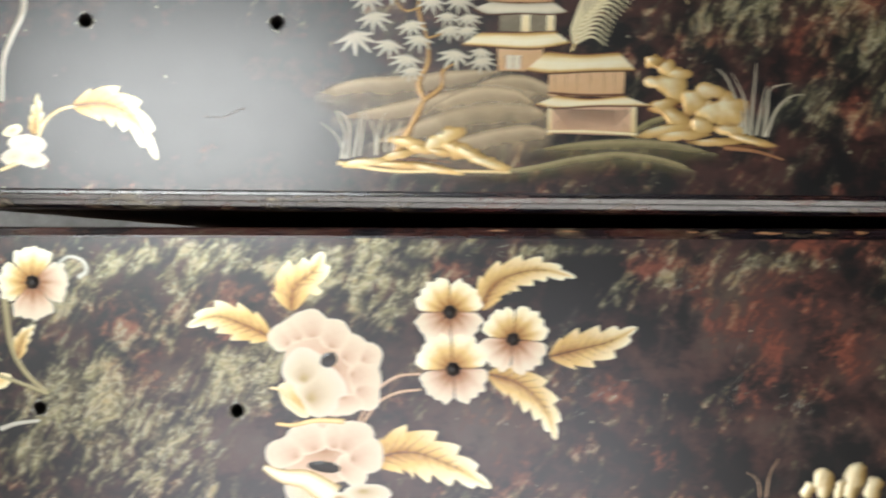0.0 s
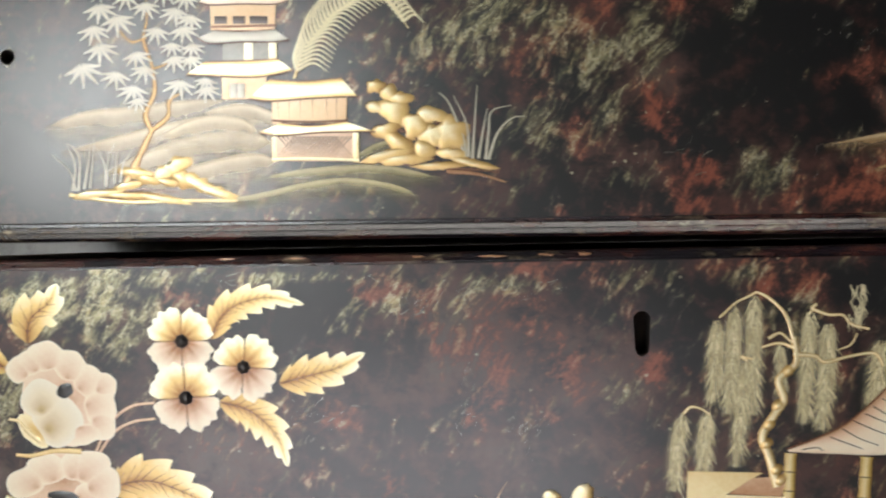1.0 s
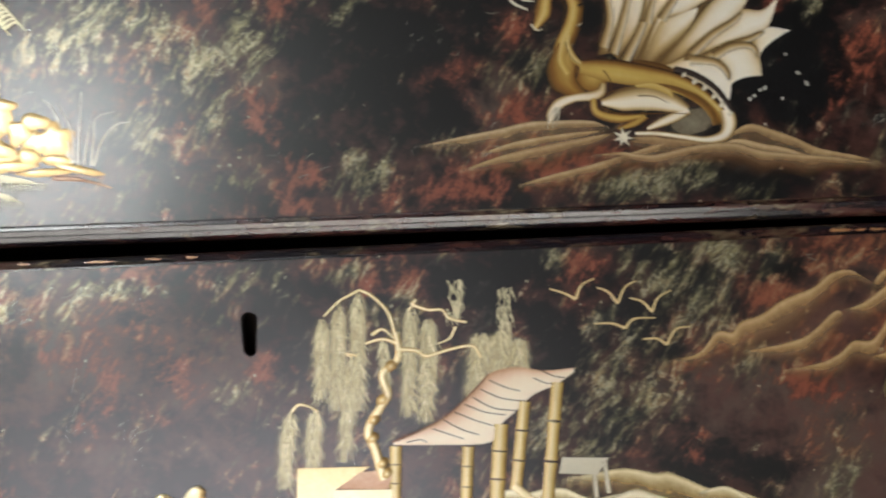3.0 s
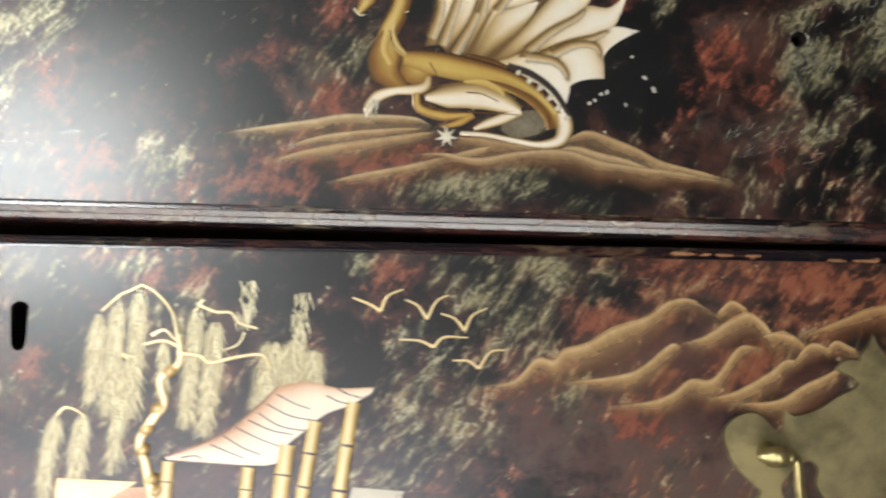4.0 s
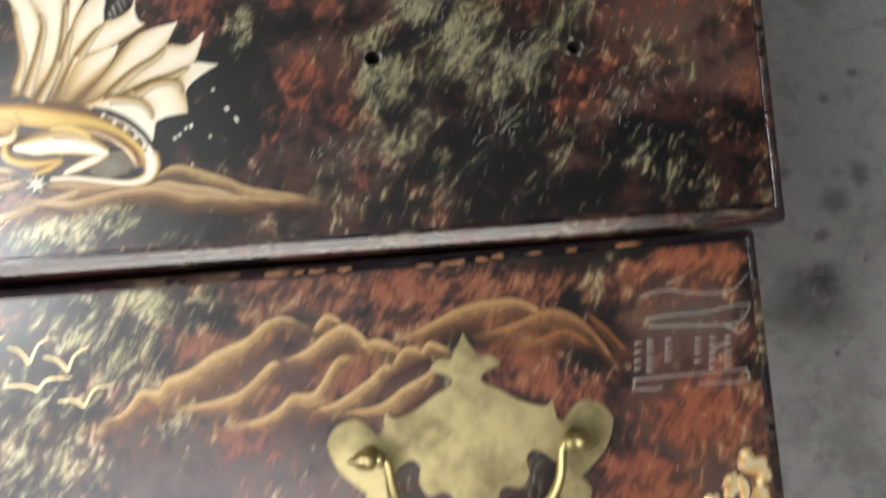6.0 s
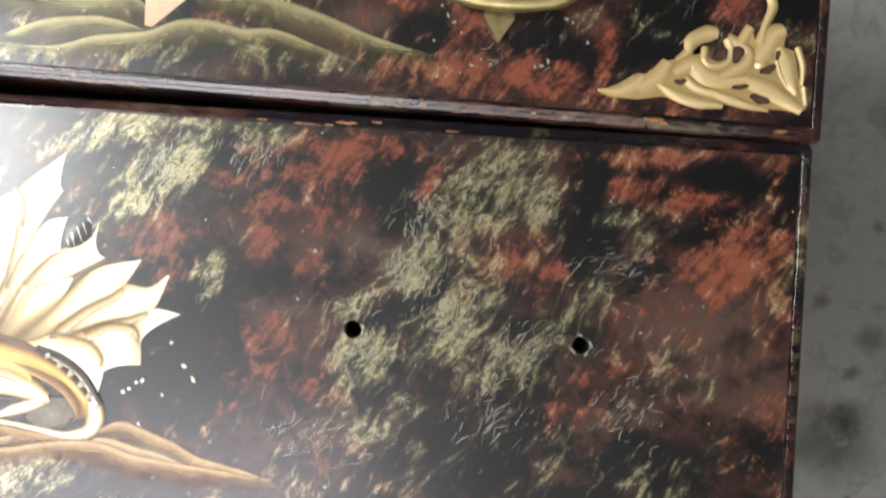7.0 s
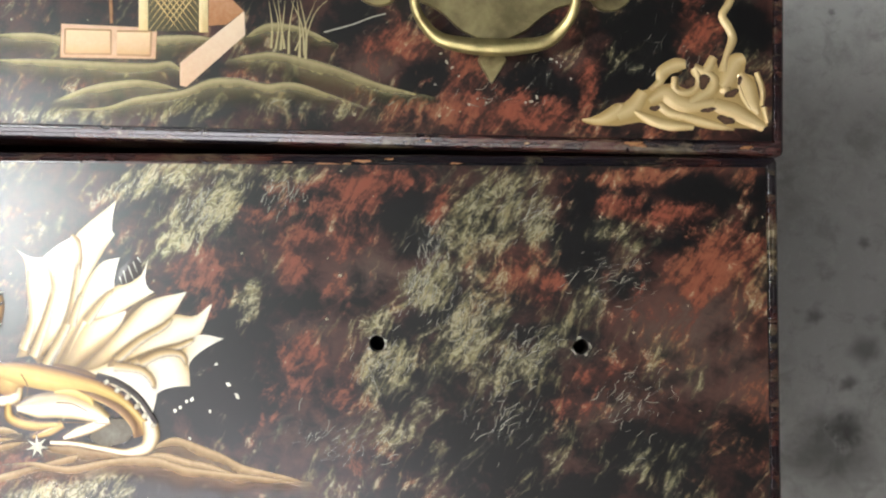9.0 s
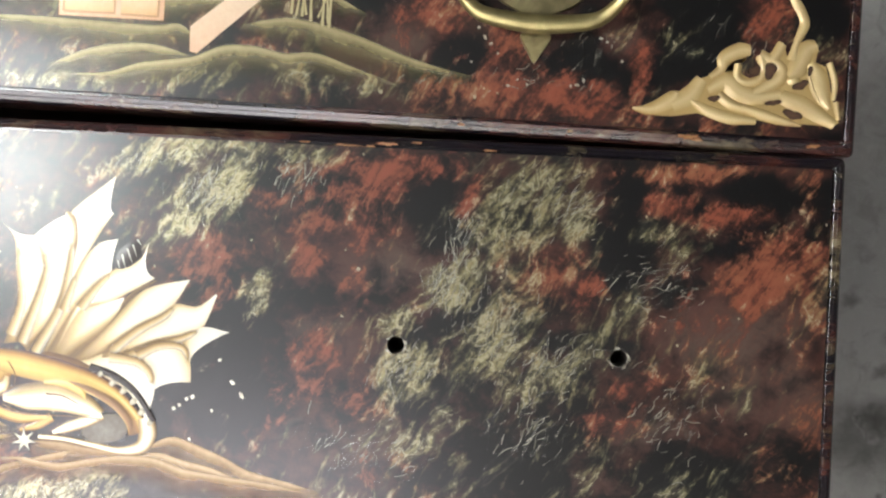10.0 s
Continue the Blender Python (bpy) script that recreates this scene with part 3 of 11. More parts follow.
def lobe(name, x, y, rx, ry, angle, t_in, t_out, material=None, parent=None, wave=0.04, waves=5, dome=0.03, ox=0.0, oy=0.0, label="", fade=1.0):
    return lay(name, disc(x, y, oval(rx, ry, angle, wave, waves, x), t_in, t_out, dome, 4, ox, oy, fade), material or GILT, parent, label)


def chip(x, y, rx, ry, angle):
    """A flake of worn gilding on the sloping lip, which lies lower than the field."""
    return lay("gilt_chip", disc(x, y, oval(rx, ry, angle, 0.34, 5 + int(abs(x)) % 3, x), 0.62, 0.4, 0.02, 3, 0, 0, 0.4, -0.95), OCHRE)


def petal(x, y, r, angle, spread, material, parent, inner=0.22, outer=0.93):
    """One notched petal that opens from a flower's middle."""
    z = lift(0)
    rows, n = 6, 26
    verts, tone, alpha = [], [], []
    for k in range(rows + 1):
        s = k / rows
        for j in range(n + 1):
            f = 2 * j / n - 1
            rim = 1 - 0.22 * abs(f) ** 3 - 0.10 * math.exp(-(f / 0.13) ** 2) + 0.055 * math.cos(8.5 * f + 0.6 * math.sin(angle + x)) + 0.03 * math.sin(17 * f + angle + y)
            a = radians(angle) + f * radians(spread) * (0.97 - 0.05 * s)
            d = r * (0.12 + 0.88 * s * rim)
            verts.append(((x + d * math.cos(a)) / 1000, (y + d * math.sin(a)) / 1000, z + (0.01 + 0.03 * math.sin(math.pi * min(1, s * 0.9)) * (1 - 0.7 * f * f)) / 1000))
            crease = 0.09 * math.exp(-(f / 0.09) ** 2) * (1 - s * 0.6)
            tone.append(inner + (outer - inner) * min(1, s * 1.12) ** 1.15 + 0.05 * math.sin(9 * f + 3 * s + x) - 0.3 * max(0, abs(f) - 0.85) / 0.15 * (1 - 0.5 * s) - crease)
            alpha.append(1.0)
    faces = [(k * (n + 1) + j, k * (n + 1) + j + 1, (k + 1) * (n + 1) + j + 1, (k + 1) * (n + 1) + j) for k in range(rows) for j in range(n)]
    return lay("petal", (verts, faces, tone, alpha), material, parent)


def blossom(x, y, r, angle, count=4, material=None, label="raised cream blossom with dark centre"):
    flower = motif("painted_blossom", x, y, label)
    for k in range(count):
        petal(x, y, r * (1 + 0.05 * math.sin(k * 2 + x)), angle + 360 / count * k, 180 / count * 1.04, material or (BLUSH if k >= count // 2 else GILT), flower, 0.16, 1.04)
    lobe("flower_eye", x, y, r * 0.19, r * 0.19, 0, 0.15, 0.0, DARKLINE, flower, 0.08, 7, 1.6)
    return flower


def ridge(pts, depth, tone=0.85, low=0.35, material=None, name="painted_hill", label="", lean=0.0, veil=1.0):
    """A hill: a crisp crest along pts, running out below it over depth mm."""
    count = 20 * (len(pts) - 1)
    line = curve(pts, count)
    z = lift(0)
    rows = ((-0.05, tone * 0.8, 0.0), (0.02, tone * 0.95, 0.6 * veil), (0.08, tone * 1.06, 0.82 * veil), (0.2, tone * 0.75 + low * 0.25, 0.62 * veil), (0.38, tone * 0.35 + low * 0.65, 0.46 * veil), (0.68, low * 0.85, 0.26 * veil), (1.0, low * 0.8, 0.0))
    depth *= 1.35
    verts, shade, alpha = [], [], []
    for k, p in enumerate(line):
        s = k / count
        ends = min(1.0, s * 7, (1 - s) * 7)
        d = depth * (0.35 + 0.65 * math.sin(math.pi * s)) * (1 + 0.25 * noise.noise((p.x * 0.12, p.y * 0.12, depth)))
        for f, t, al in rows:
            verts.append(((p.x + lean * f * d) / 1000, (p.y - f * d) / 1000, z + 0.02 * (1 - abs(f)) / 1000))
            shade.append(t)
            alpha.append(al * (0.4 + 0.6 * ends))
    n = len(rows)
    faces = [(k * n + j, k * n + j + 1, (k + 1) * n + j + 1, (k + 1) * n + j) for k in range(count) for j in range(n - 1)]
    return lay(name, (verts, faces, shade, alpha), material or OCHRE, None, label)


def flat_shape(name, pts, t0, t1, angle=90.0, material=None, parent=None, height=0.3, label=""):
    """A filled outline with slightly rounded rim; the tone runs from t0 to t1 along the angle."""
    z = lift(0) + (0.0001 if parent else 0.0)
    n = len(pts)
    cx, cy = sum(p[0] for p in pts) / n, sum(p[1] for p in pts) / n
    ax, ay = math.cos(radians(angle)), math.sin(radians(angle))
    run = [p[0] * ax + p[1] * ay for p in pts]
    lo, hi = min(run), max(run)
    verts, tone = [], []
    for f, h in ((1.0, 0.0), (0.985, 0.004)):
        for px, py in pts:
            q = (cx + (px - cx) * f, cy + (py - cy) * f)
            verts.append((q[0] / 1000, q[1] / 1000, z + h / 1000))
            tone.append(t0 + (t1 - t0) * (q[0] * ax + q[1] * ay - lo) / (hi - lo) - (0.25 if f == 1.0 else 0))
    faces = [(r * n + k, r * n + (k + 1) % n, (r + 1) * n + (k + 1) % n, (r + 1) * n + k) for r in range(1) for k in range(n)] + [tuple(range(n, 2 * n))]
    return lay(name, (verts, faces, tone, [1.0] * len(verts)), material or GILT, parent, label)


def boulder(pts, wide, light=0.9, material=None, parent=None, dome=2.2, dark=0.3, name="painted_boulder"):
    """A knobbly raised lump along pts, pale on one flank and brown on the other."""
    def width(s):
        return wide * (max(0.0, 1 - (2 * s - 1) ** 4)) ** 0.5 * (1 + 0.12 * math.sin(9 * s + pts[0][0]))
    return lay(name, band(pts, width, (light * 0.92, light, light * 0.85, (light + dark) / 2, dark), dome, 12), material or GILT, parent)


def blades(name, pieces, tone, material=None, label="", parent=None):
    """A tuft of grass or reeds: pieces are (points, width) of single blades."""
    return lay(name, join([band(p, lambda s, w=w: w * (1 - 0.85 * s), (tone * 0.8, tone, tone * 0.8), 0.25, 8, base=0.24 if parent else 0.0) for p, w in pieces]), material or PALE, parent, label, "stuff")


def flecks(name, places, size, tone, material=None, label=""):
    return lay(name, join([disc(x, y, oval(size * (1 + 0.5 * math.sin(x * 3)), size * 0.75, x * 40, 0.15, 4), tone, tone, 0.2, 1) for x, y in places]), material or PALE, None, label)


BORES = ((0.2, 0.1), (89.1, -0.8), (-702.2, 3.2), (-611.4, 2.1), (-720.9, -178.8), (-627.6, -178.2), (-319.3, -125.0), (-319.3, -132.0))
FIELD = {"A": (103, 252), "B": (-72, 75), "C": (-250, -100)}


def hairs(name, patches, count, seed, tone=0.6, material=None, label=""):
    """Fine hair-like brush strokes thrown over patches of the ground: centre, half sizes and direction of each patch."""
    rng = random.Random(seed)
    pieces = []
    for x, y, rx, ry, angle in patches:
        for _ in range(count):
            a = radians(angle + rng.gauss(0, 22))
            px, py, n = x + rng.gauss(0, 0.55) * rx, y + rng.gauss(0, 0.55) * ry, rng.uniform(2.0, 9.0)
            bend, w, t = rng.gauss(0, 0.14) * n, rng.uniform(0.16, 0.42), tone * rng.uniform(0.3, 1.0)
            c, q = math.cos(a), math.sin(a)
            low, high = FIELD[FRONT[0]]
            if not (low < py < high and low < py + q * n < high):
                continue
            if any(math.hypot(px + c * n * f - hx, py + q * n * f - hy) < 4.6 for hx, hy in BORES for f in (0, 0.5, 1)):
                continue
            line = [(px, py), (px + c * n * 0.5 - q * bend, py + q * n * 0.5 + c * bend), (px + c * n, py + q * n)]
            pieces.append(band(line, lambda s, w=w: w * (0.4 + 0.6 * math.sin(math.pi * s)), (t, t, t), 0.05, 5, base=rng.uniform(0.0, 0.04), fade=lambda s, f, k=rng.uniform(0.2, 0.6): k * min(1.0, 5 * s, 5 * (1 - s))))
            RISE[0] -= 0.004
    RISE[0] += 0.004
    return lay(name, join(pieces), material or PALE, None, label, "stuff")

dab("B", "olive", -90.3, 73.0, 32.9, 6.6, 14, 0.9)
dab("B", "olive", -74.0, 58.9, 28.5, 11.0, 44, 1.1)
dab("B", "olive", -90.6, 44.4, 11.0, 8.8, 54, 0.7)
dab("B", "olive", -42.1, 74.5, 15.4, 3.9, -1, 0.9)
dab("B", "olive", 51.1, 61.9, 21.9, 13.2, 4, 1.1)
dab("B", "olive", 45.4, 50.4, 17.5, 11.0, 4, 0.9)
dab("B", "olive", 69.2, 54.5, 11.0, 13.2, 4, 0.7)
dab("B", "olive", 23.1, 24.4, 13.2, 11.0, 64, 1.3)
dab("B", "olive", 42.0, 8.2, 30.7, 13.2, 56, 1.1)
dab("B", "olive", 3.8, -12.6, 15.4, 12.1, 64, 1.2)
dab("B", "olive", 0.1, 7.2, 11.0, 6.6, 4, 0.8)
dab("B", "olive", 57.0, -13.0, 26.3, 13.2, 24, 0.7)
dab("B", "olive", 77.9, 2.0, 17.5, 11.0, 54, 0.5)
dab("B", "olive", 36.2, -30.2, 39.5, 13.2, 14, 0.5)
dab("B", "olive", 72.2, -36.4, 26.3, 11.0, 4, 0.5)
dab("B", "olive", -7.5, -40.3, 21.9, 11.0, 14, 0.3)
dab("B", "olive", -57.7, 13.8, 13.2, 7.7, 74, 0.6)
dab("B", "olive", 107.4, 46.4, 17.5, 11.0, -16, 0.55)
dab("B", "olive", 90.0, 16.3, 13.2, 8.8, 84, 0.5)
dab("B", "olive", 122.7, -3.5, 15.4, 11.0, 14, 0.35)
dab("B", "olive", 139.2, -15.6, 11.0, 6.6, 4, 0.4)
dab("B", "olive", 29.1, 47.0, 13.2, 2.6, 74, 1.2)
dab("B", "olive", -62.0, 44.4, 8.8, 6.6, 4, 0.4)
dab("B", "olive", -42.2, 43.7, 15.4, 4.4, 64, 0.5)
dab("B", "red", -4.4, 68.6, 32.9, 7.7, 1, 1.2)
dab("B", "red", -23.6, 60.5, 24.1, 8.8, 14, 0.9)
dab("B", "red", -35.6, 44.2, 15.4, 12.1, 64, 1.2)
dab("B", "red", -34.7, 31.1, 7.5, 6.6, 4, 1.4)
dab("B", "red", 26.8, 62.2, 9.2, 3.1, 69, 1.4)
dab("B", "red", -11.4, 43.9, 13.2, 8.8, 34, 0.8)
dab("B", "red", -18.6, 21.2, 13.2, 11.0, 24, 0.6)
dab("B", "red", -74.3, 30.2, 19.7, 11.0, 34, 1)
dab("B", "red", -73.1, 12.6, 12.1, 8.8, 64, 1)
dab("B", "red", -32.1, -6.4, 19.7, 11.0, 24, 0.6)
dab("B", "red", -18.4, -12.1, 15.4, 8.8, 4, 0.5)
dab("B", "red", 58.2, 27.1, 21.9, 8.8, 39, 0.9)
dab("B", "red", 75.9, 26.3, 7.5, 5.3, 49, 1.1)
dab("B", "red", 106.2, 59.5, 12.1, 5.5, -6, 1.1)
dab("B", "red", 130.7, 57.0, 15.4, 5.5, 4, 1.1)
dab("B", "red", 113.8, 22.5, 13.2, 5.5, 84, 0.9)
dab("B", "red", 141.6, 33.5, 19.7, 11.0, 44, 0.9)
dab("B", "red", 127.7, 14.7, 19.7, 13.2, 4, 0.5)
dab("B", "red", 97.0, -14.4, 13.2, 6.6, 24, 0.7)
dab("B", "red", 84.9, -28.7, 11.0, 8.8, 4, 0.8)
dab("B", "red", -5.5, 53.1, 11.0, 6.6, 64, 0.5)
dab("B", "red", -51.8, 56.2, 13.2, 8.8, 44, 0.8)
dab("B", "rust", 111.6, 74.2, 26.3, 4.4, 1, 1.2)
dab("B", "rust", 155.9, 69.9, 13.2, 8.8, 4, 0.8)
dab("B", "rust", 143.6, 35.9, 17.5, 13.2, 44, 0.8)
dab("B", "rust", 163.9, 30.8, 17.5, 6.6, 89, 0.8)
dab("B", "rust", 158.2, -29.8, 19.7, 13.2, 54, 0.6)
dab("B", "rust", 136.3, -6.9, 19.7, 11.0, 4, 0.5)
dab("B", "rust", 54.2, 22.4, 19.7, 8.8, 39, 0.5)
dab("B", "rust", 164.5, -0.3, 21.9, 7.7, 89, 0.3)
dab("B", "plum", -1.7, 31.4, 26.3, 13.2, 4, 0.8)
dab("B", "plum", -32.7, 2.4, 21.9, 13.2, 4, 0.7)
dab("B", "plum", 132.5, 10.6, 32.9, 17.5, 4, 0.9)
dab("B", "plum", 145.8, -15.1, 32.9, 17.5, 4, 0.8)
dab("B", "plum", 102.9, -31.8, 21.9, 13.2, 4, 0.7)
dab("B", "plum", -41.2, -33.9, 26.3, 11.0, 14, 0.4)
dab("B", "plum", 14.3, -34.1, 32.9, 13.2, 4, 0.6)
dab("B", "plum", 103.9, 35.1, 17.5, 13.2, 4, 0.5)
dab("B", "dark", -70.8, -22.8, 24.1, 19.7, 4, 1.4)
dab("B", "dark", -50.0, -3.3, 13.2, 13.2, 4, 1)
dab("B", "dark", 13.9, 59.0, 11.0, 13.2, 4, 1.2)
dab("B", "dark", 15.1, 43.7, 13.2, 13.2, 4, 1.1)
dab("B", "dark", -38.0, 15.3, 15.4, 11.0, 4, 0.8)
dab("B", "dark", 87.7, 44.9, 13.2, 15.4, 4, 1.1)
dab("B", "dark", 90.2, 67.1, 8.8, 8.8, 4, 0.9)
dab("B", "dark", 147.4, 67.0, 15.4, 7.7, -11, 1.3)
dab("B", "dark", 15.5, 8.3, 11.0, 6.6, 34, 1)
dab("B", "dark", 149.1, -1.4, 15.4, 15.4, 4, 0.7)
dab("B", "dark", 111.2, 26.8, 8.8, 8.8, 4, 0.7)
dab("B", "dark", -3.7, 29.0, 11.0, 8.8, 4, 0.6)
dab("B", "dark", -58.9, 31.4, 11.0, 8.8, 4, 0.6)
dab("B", "dark", 129.6, 43.7, 13.2, 11.0, 4, 0.6)
dab("B", "olive", 52.7, -53.6, 49.4, 14.8, 0, 0.5)
dab("B", "olive", 121.2, -50.8, 12.3, 14.8, 0, 0.8)
dab("B", "olive", 18.5, -46.5, 29.6, 12.3, 0, 0.4)
dab("B", "red", 91.9, -13.3, 7.4, 7.4, 0, 0.9)
dab("B", "red", 89.4, -29.2, 12.3, 6.2, 0, 0.8)
dab("B", "rust", 155.6, -36.1, 22.2, 14.8, 60, 0.5)
dab("B", "plum", 148.6, -6.9, 22.2, 14.8, 0, 0.8)
dab("B", "plum", 82.0, -51.0, 37.0, 14.8, 0, 0.6)
dab("B", "dark", 131.1, -36.2, 14.8, 14.8, 0, 0.5)
dab("A", "red", 59.9, 104.7, 27.2, 9.9, 0, 1.2)
dab("A", "red", 92.5, 115.1, 10.9, 5.4, 80, 1.3)
dab("A", "red", 143.0, 138.4, 14.8, 7.9, 40, 1.3)
dab("A", "red", 7.1, 132.3, 17.3, 9.9, 0, 0.8)
dab("A", "red", 39.8, 122.4, 9.9, 9.9, 0, 0.7)
dab("A", "red", 72.4, 98.5, 19.7, 4.9, 0, 0.9)
dab("A", "red", 138.0, 148.6, 7.4, 7.4, 0, 0.8)
dab("A", "dark", 112.6, 120.3, 14.8, 12.3, 0, 1.3)
dab("A", "dark", 72.4, 115.0, 14.8, 7.4, 0, 1.2)
dab("A", "dark", 120.3, 143.4, 14.8, 14.8, 0, 1.2)
dab("A", "dark", 163.2, 141.1, 9.9, 14.8, 0, 1)
dab("A", "dark", 22.2, 117.2, 14.8, 7.4, 0, 0.8)
dab("A", "dark", -13.2, 144.9, 19.7, 7.4, 0, 0.6)
dab("A", "dark", -85.3, 106.3, 24.7, 6.2, 0, 0.3)
dab("A", "dark", 107.7, 138.2, 14.8, 14.8, 0, 1)
dab("A", "rust", 12.3, 101.9, 29.6, 7.4, -5, 0.8)
dab("A", "rust", 52.3, 119.9, 14.8, 7.4, 0, 0.6)
dab("A", "rust", 132.5, 93.9, 37.0, 3.0, 0, 0.6)
dab("A", "olive", -80.2, 105.0, 37.0, 6.2, 5, 0.7)
dab("A", "olive", -12.7, 101.7, 19.7, 4.9, -5, 0.6)
dab("A", "olive", 107.6, 125.4, 9.9, 7.4, 0, 0.5)
dab("A", "olive", -42.7, 104.0, 19.7, 4.9, 0, 0.4)
dab("A", "olive", -142.5, 99.6, 24.7, 3.7, 0, 0.6)
dab("A", "olive", 165.5, 125.8, 9.9, 4.9, 0, 0.7)
dab("A", "olive", -43.0, 121.8, 24.7, 7.4, -15, 0.4)
dab("A", "plum", -5.4, 122.0, 19.7, 9.9, 0, 0.7)
dab("A", "plum", 82.5, 127.8, 24.7, 12.3, 0, 0.5)
dab("B", "olive", -393.3, 3.6, 31.3, 23.5, 28, 0.9)
dab("B", "olive", -367.0, 13.3, 23.5, 13.0, -2, 0.7)
dab("B", "olive", -338.8, -5.9, 23.5, 13.0, 58, 0.8)
dab("B", "olive", -315.0, 3.9, 15.6, 15.6, 48, 1)
dab("B", "olive", -331.7, -29.7, 18.3, 10.4, 68, 0.6)
dab("B", "olive", -363.2, -36.5, 18.3, 18.3, 28, 0.6)
dab("B", "olive", -264.6, -57.9, 18.3, 10.4, 8, 0.6)
dab("B", "olive", -225.0, -46.0, 15.6, 6.5, 8, 0.6)
dab("B", "olive", -115.6, -62.4, 15.6, 9.1, -2, 1)
dab("B", "olive", -329.9, -58.5, 18.3, 5.2, -2, 0.6)
dab("B", "olive", -270.1, 18.3, 15.6, 3.9, 38, 0.8)
dab("B", "olive", -349.0, 2.3, 10.4, 13.0, -2, 0.5)
dab("B", "red", -338.2, 15.1, 10.4, 13.0, -2, 0.9)
dab("B", "red", -301.5, 19.2, 15.6, 10.4, 58, 0.9)
dab("B", "red", -313.3, -27.6, 13.0, 10.4, -42, 1)
dab("B", "red", -345.0, -39.7, 13.0, 13.0, -2, 0.7)
dab("B", "red", -293.4, -59.6, 15.6, 13.0, 58, 1.1)
dab("B", "red", -229.3, -17.0, 15.6, 7.8, 28, 1.1)
dab("B", "red", -186.1, -55.0, 36.5, 13.0, 3, 1.2)
dab("B", "red", -225.7, -66.9, 23.5, 7.8, -2, 1.1)
dab("B", "red", -197.3, 0.4, 15.6, 7.8, 78, 0.7)
dab("B", "red", -138.9, -53.9, 20.9, 6.5, 3, 0.8)
dab("B", "red", -340.8, -73.8, 18.3, 3.1, -2, 0.8)
dab("B", "red", -293.8, -71.3, 20.9, 5.2, -2, 0.8)
dab("B", "red", -302.4, -12.2, 10.4, 10.4, -2, 0.5)
dab("B", "red", -252.0, -71.3, 13.0, 5.2, -2, 0.7)
dab("B", "plum", -281.4, -7.6, 31.3, 26.1, -2, 0.35)
dab("B", "plum", -251.0, -40.0, 39.1, 18.3, -2, 0.5)
dab("B", "plum", -361.2, -57.5, 15.6, 10.4, -2, 0.6)
dab("B", "plum", -203.5, -28.3, 20.9, 15.6, -2, 0.8)
dab("B", "plum", -324.5, -50.8, 20.9, 13.0, -2, 0.6)
dab("B", "dark", -262.7, 4.9, 23.5, 15.6, 28, 0.9)
dab("B", "dark", -282.4, -41.6, 13.0, 15.6, -2, 0.8)
dab("B", "dark", -215.4, 8.8, 15.6, 13.0, -2, 0.8)
dab("B", "dark", -94.6, -63.1, 20.9, 13.0, -2, 1.2)
dab("B", "dark", -88.1, -26.6, 10.4, 13.0, -2, 1.2)
dab("B", "dark", -248.0, -27.0, 15.6, 10.4, -2, 0.6)
dab("B", "dark", -359.8, -10.5, 13.0, 13.0, -2, 0.5)
dab("B", "dark", -379.0, -43.9, 10.4, 10.4, -2, 0.5)
dab("B", "olive", -215.2, -48.9, 9.3, 9.3, 4, 0.5)
dab("B", "olive", -140.5, -66.9, 27.9, 5.8, -1, 0.9)
dab("B", "olive", -115.1, -60.1, 14.0, 7.0, -16, 1)
dab("B", "olive", -86.2, -69.7, 11.6, 7.0, 4, 0.6)
dab("B", "olive", -25.6, -62.6, 11.6, 7.0, -16, 0.6)
dab("B", "olive", -192.5, -13.5, 14.0, 14.0, 4, 0.5)
dab("B", "olive", 26.9, 3.7, 23.3, 11.6, 34, 0.4)
dab("B", "red", -193.9, -49.6, 34.9, 9.3, -1, 0.8)
dab("B", "red", -211.5, -62.9, 27.9, 9.3, -1, 0.7)
dab("B", "red", -193.3, -30.4, 11.6, 9.3, 4, 0.9)
dab("B", "red", -34.1, -5.9, 14.0, 9.3, 4, 1.2)
dab("B", "red", -37.8, -20.7, 18.6, 7.0, 19, 1)
dab("B", "red", -9.3, -23.2, 16.3, 9.3, 4, 0.8)
dab("B", "red", -48.8, -33.5, 11.6, 4.7, 14, 0.8)
dab("B", "red", -0.7, -48.8, 18.6, 7.0, -6, 0.7)
dab("B", "red", -214.6, -5.5, 14.0, 9.3, 4, 0.5)
dab("B", "dark", -66.2, -20.5, 18.6, 16.3, 4, 1.4)
dab("B", "dark", -60.3, -3.2, 11.6, 11.6, 4, 0.9)
dab("B", "dark", -82.2, -59.9, 14.0, 5.8, 4, 1)
dab("B", "dark", 24.1, -30.2, 27.9, 20.9, 4, 0.9)
dab("B", "dark", 49.0, -56.7, 27.9, 18.6, 4, 0.8)
dab("B", "plum", -22.3, -41.0, 27.9, 14.0, 4, 0.7)
dab("B", "plum", 37.5, -60.0, 34.9, 14.0, 4, 0.5)
dab("B", "dark", 49.4, -44.8, 44.7, 17.4, 0, 1.3)
dab("B", "dark", 125.4, -61.4, 29.8, 12.4, -5, 0.7)
dab("B", "red", -21.1, -26.1, 19.9, 12.4, -5, 0.7)
dab("B", "rust", 148.7, -42.0, 24.8, 9.9, -5, 0.5)
dab("B", "olive", -122.9, -65.1, 24.8, 7.5, -5, 0.8)
dab("B", "olive", -23.9, -60.1, 14.9, 6.2, -5, 0.6)
dab("C", "olive", -687.1, -111.6, 39.0, 7.8, 11, 0.8)
dab("C", "olive", -620.5, -110.7, 39.0, 6.5, -4, 0.8)
dab("C", "olive", -559.8, -123.0, 18.2, 15.6, 51, 0.8)
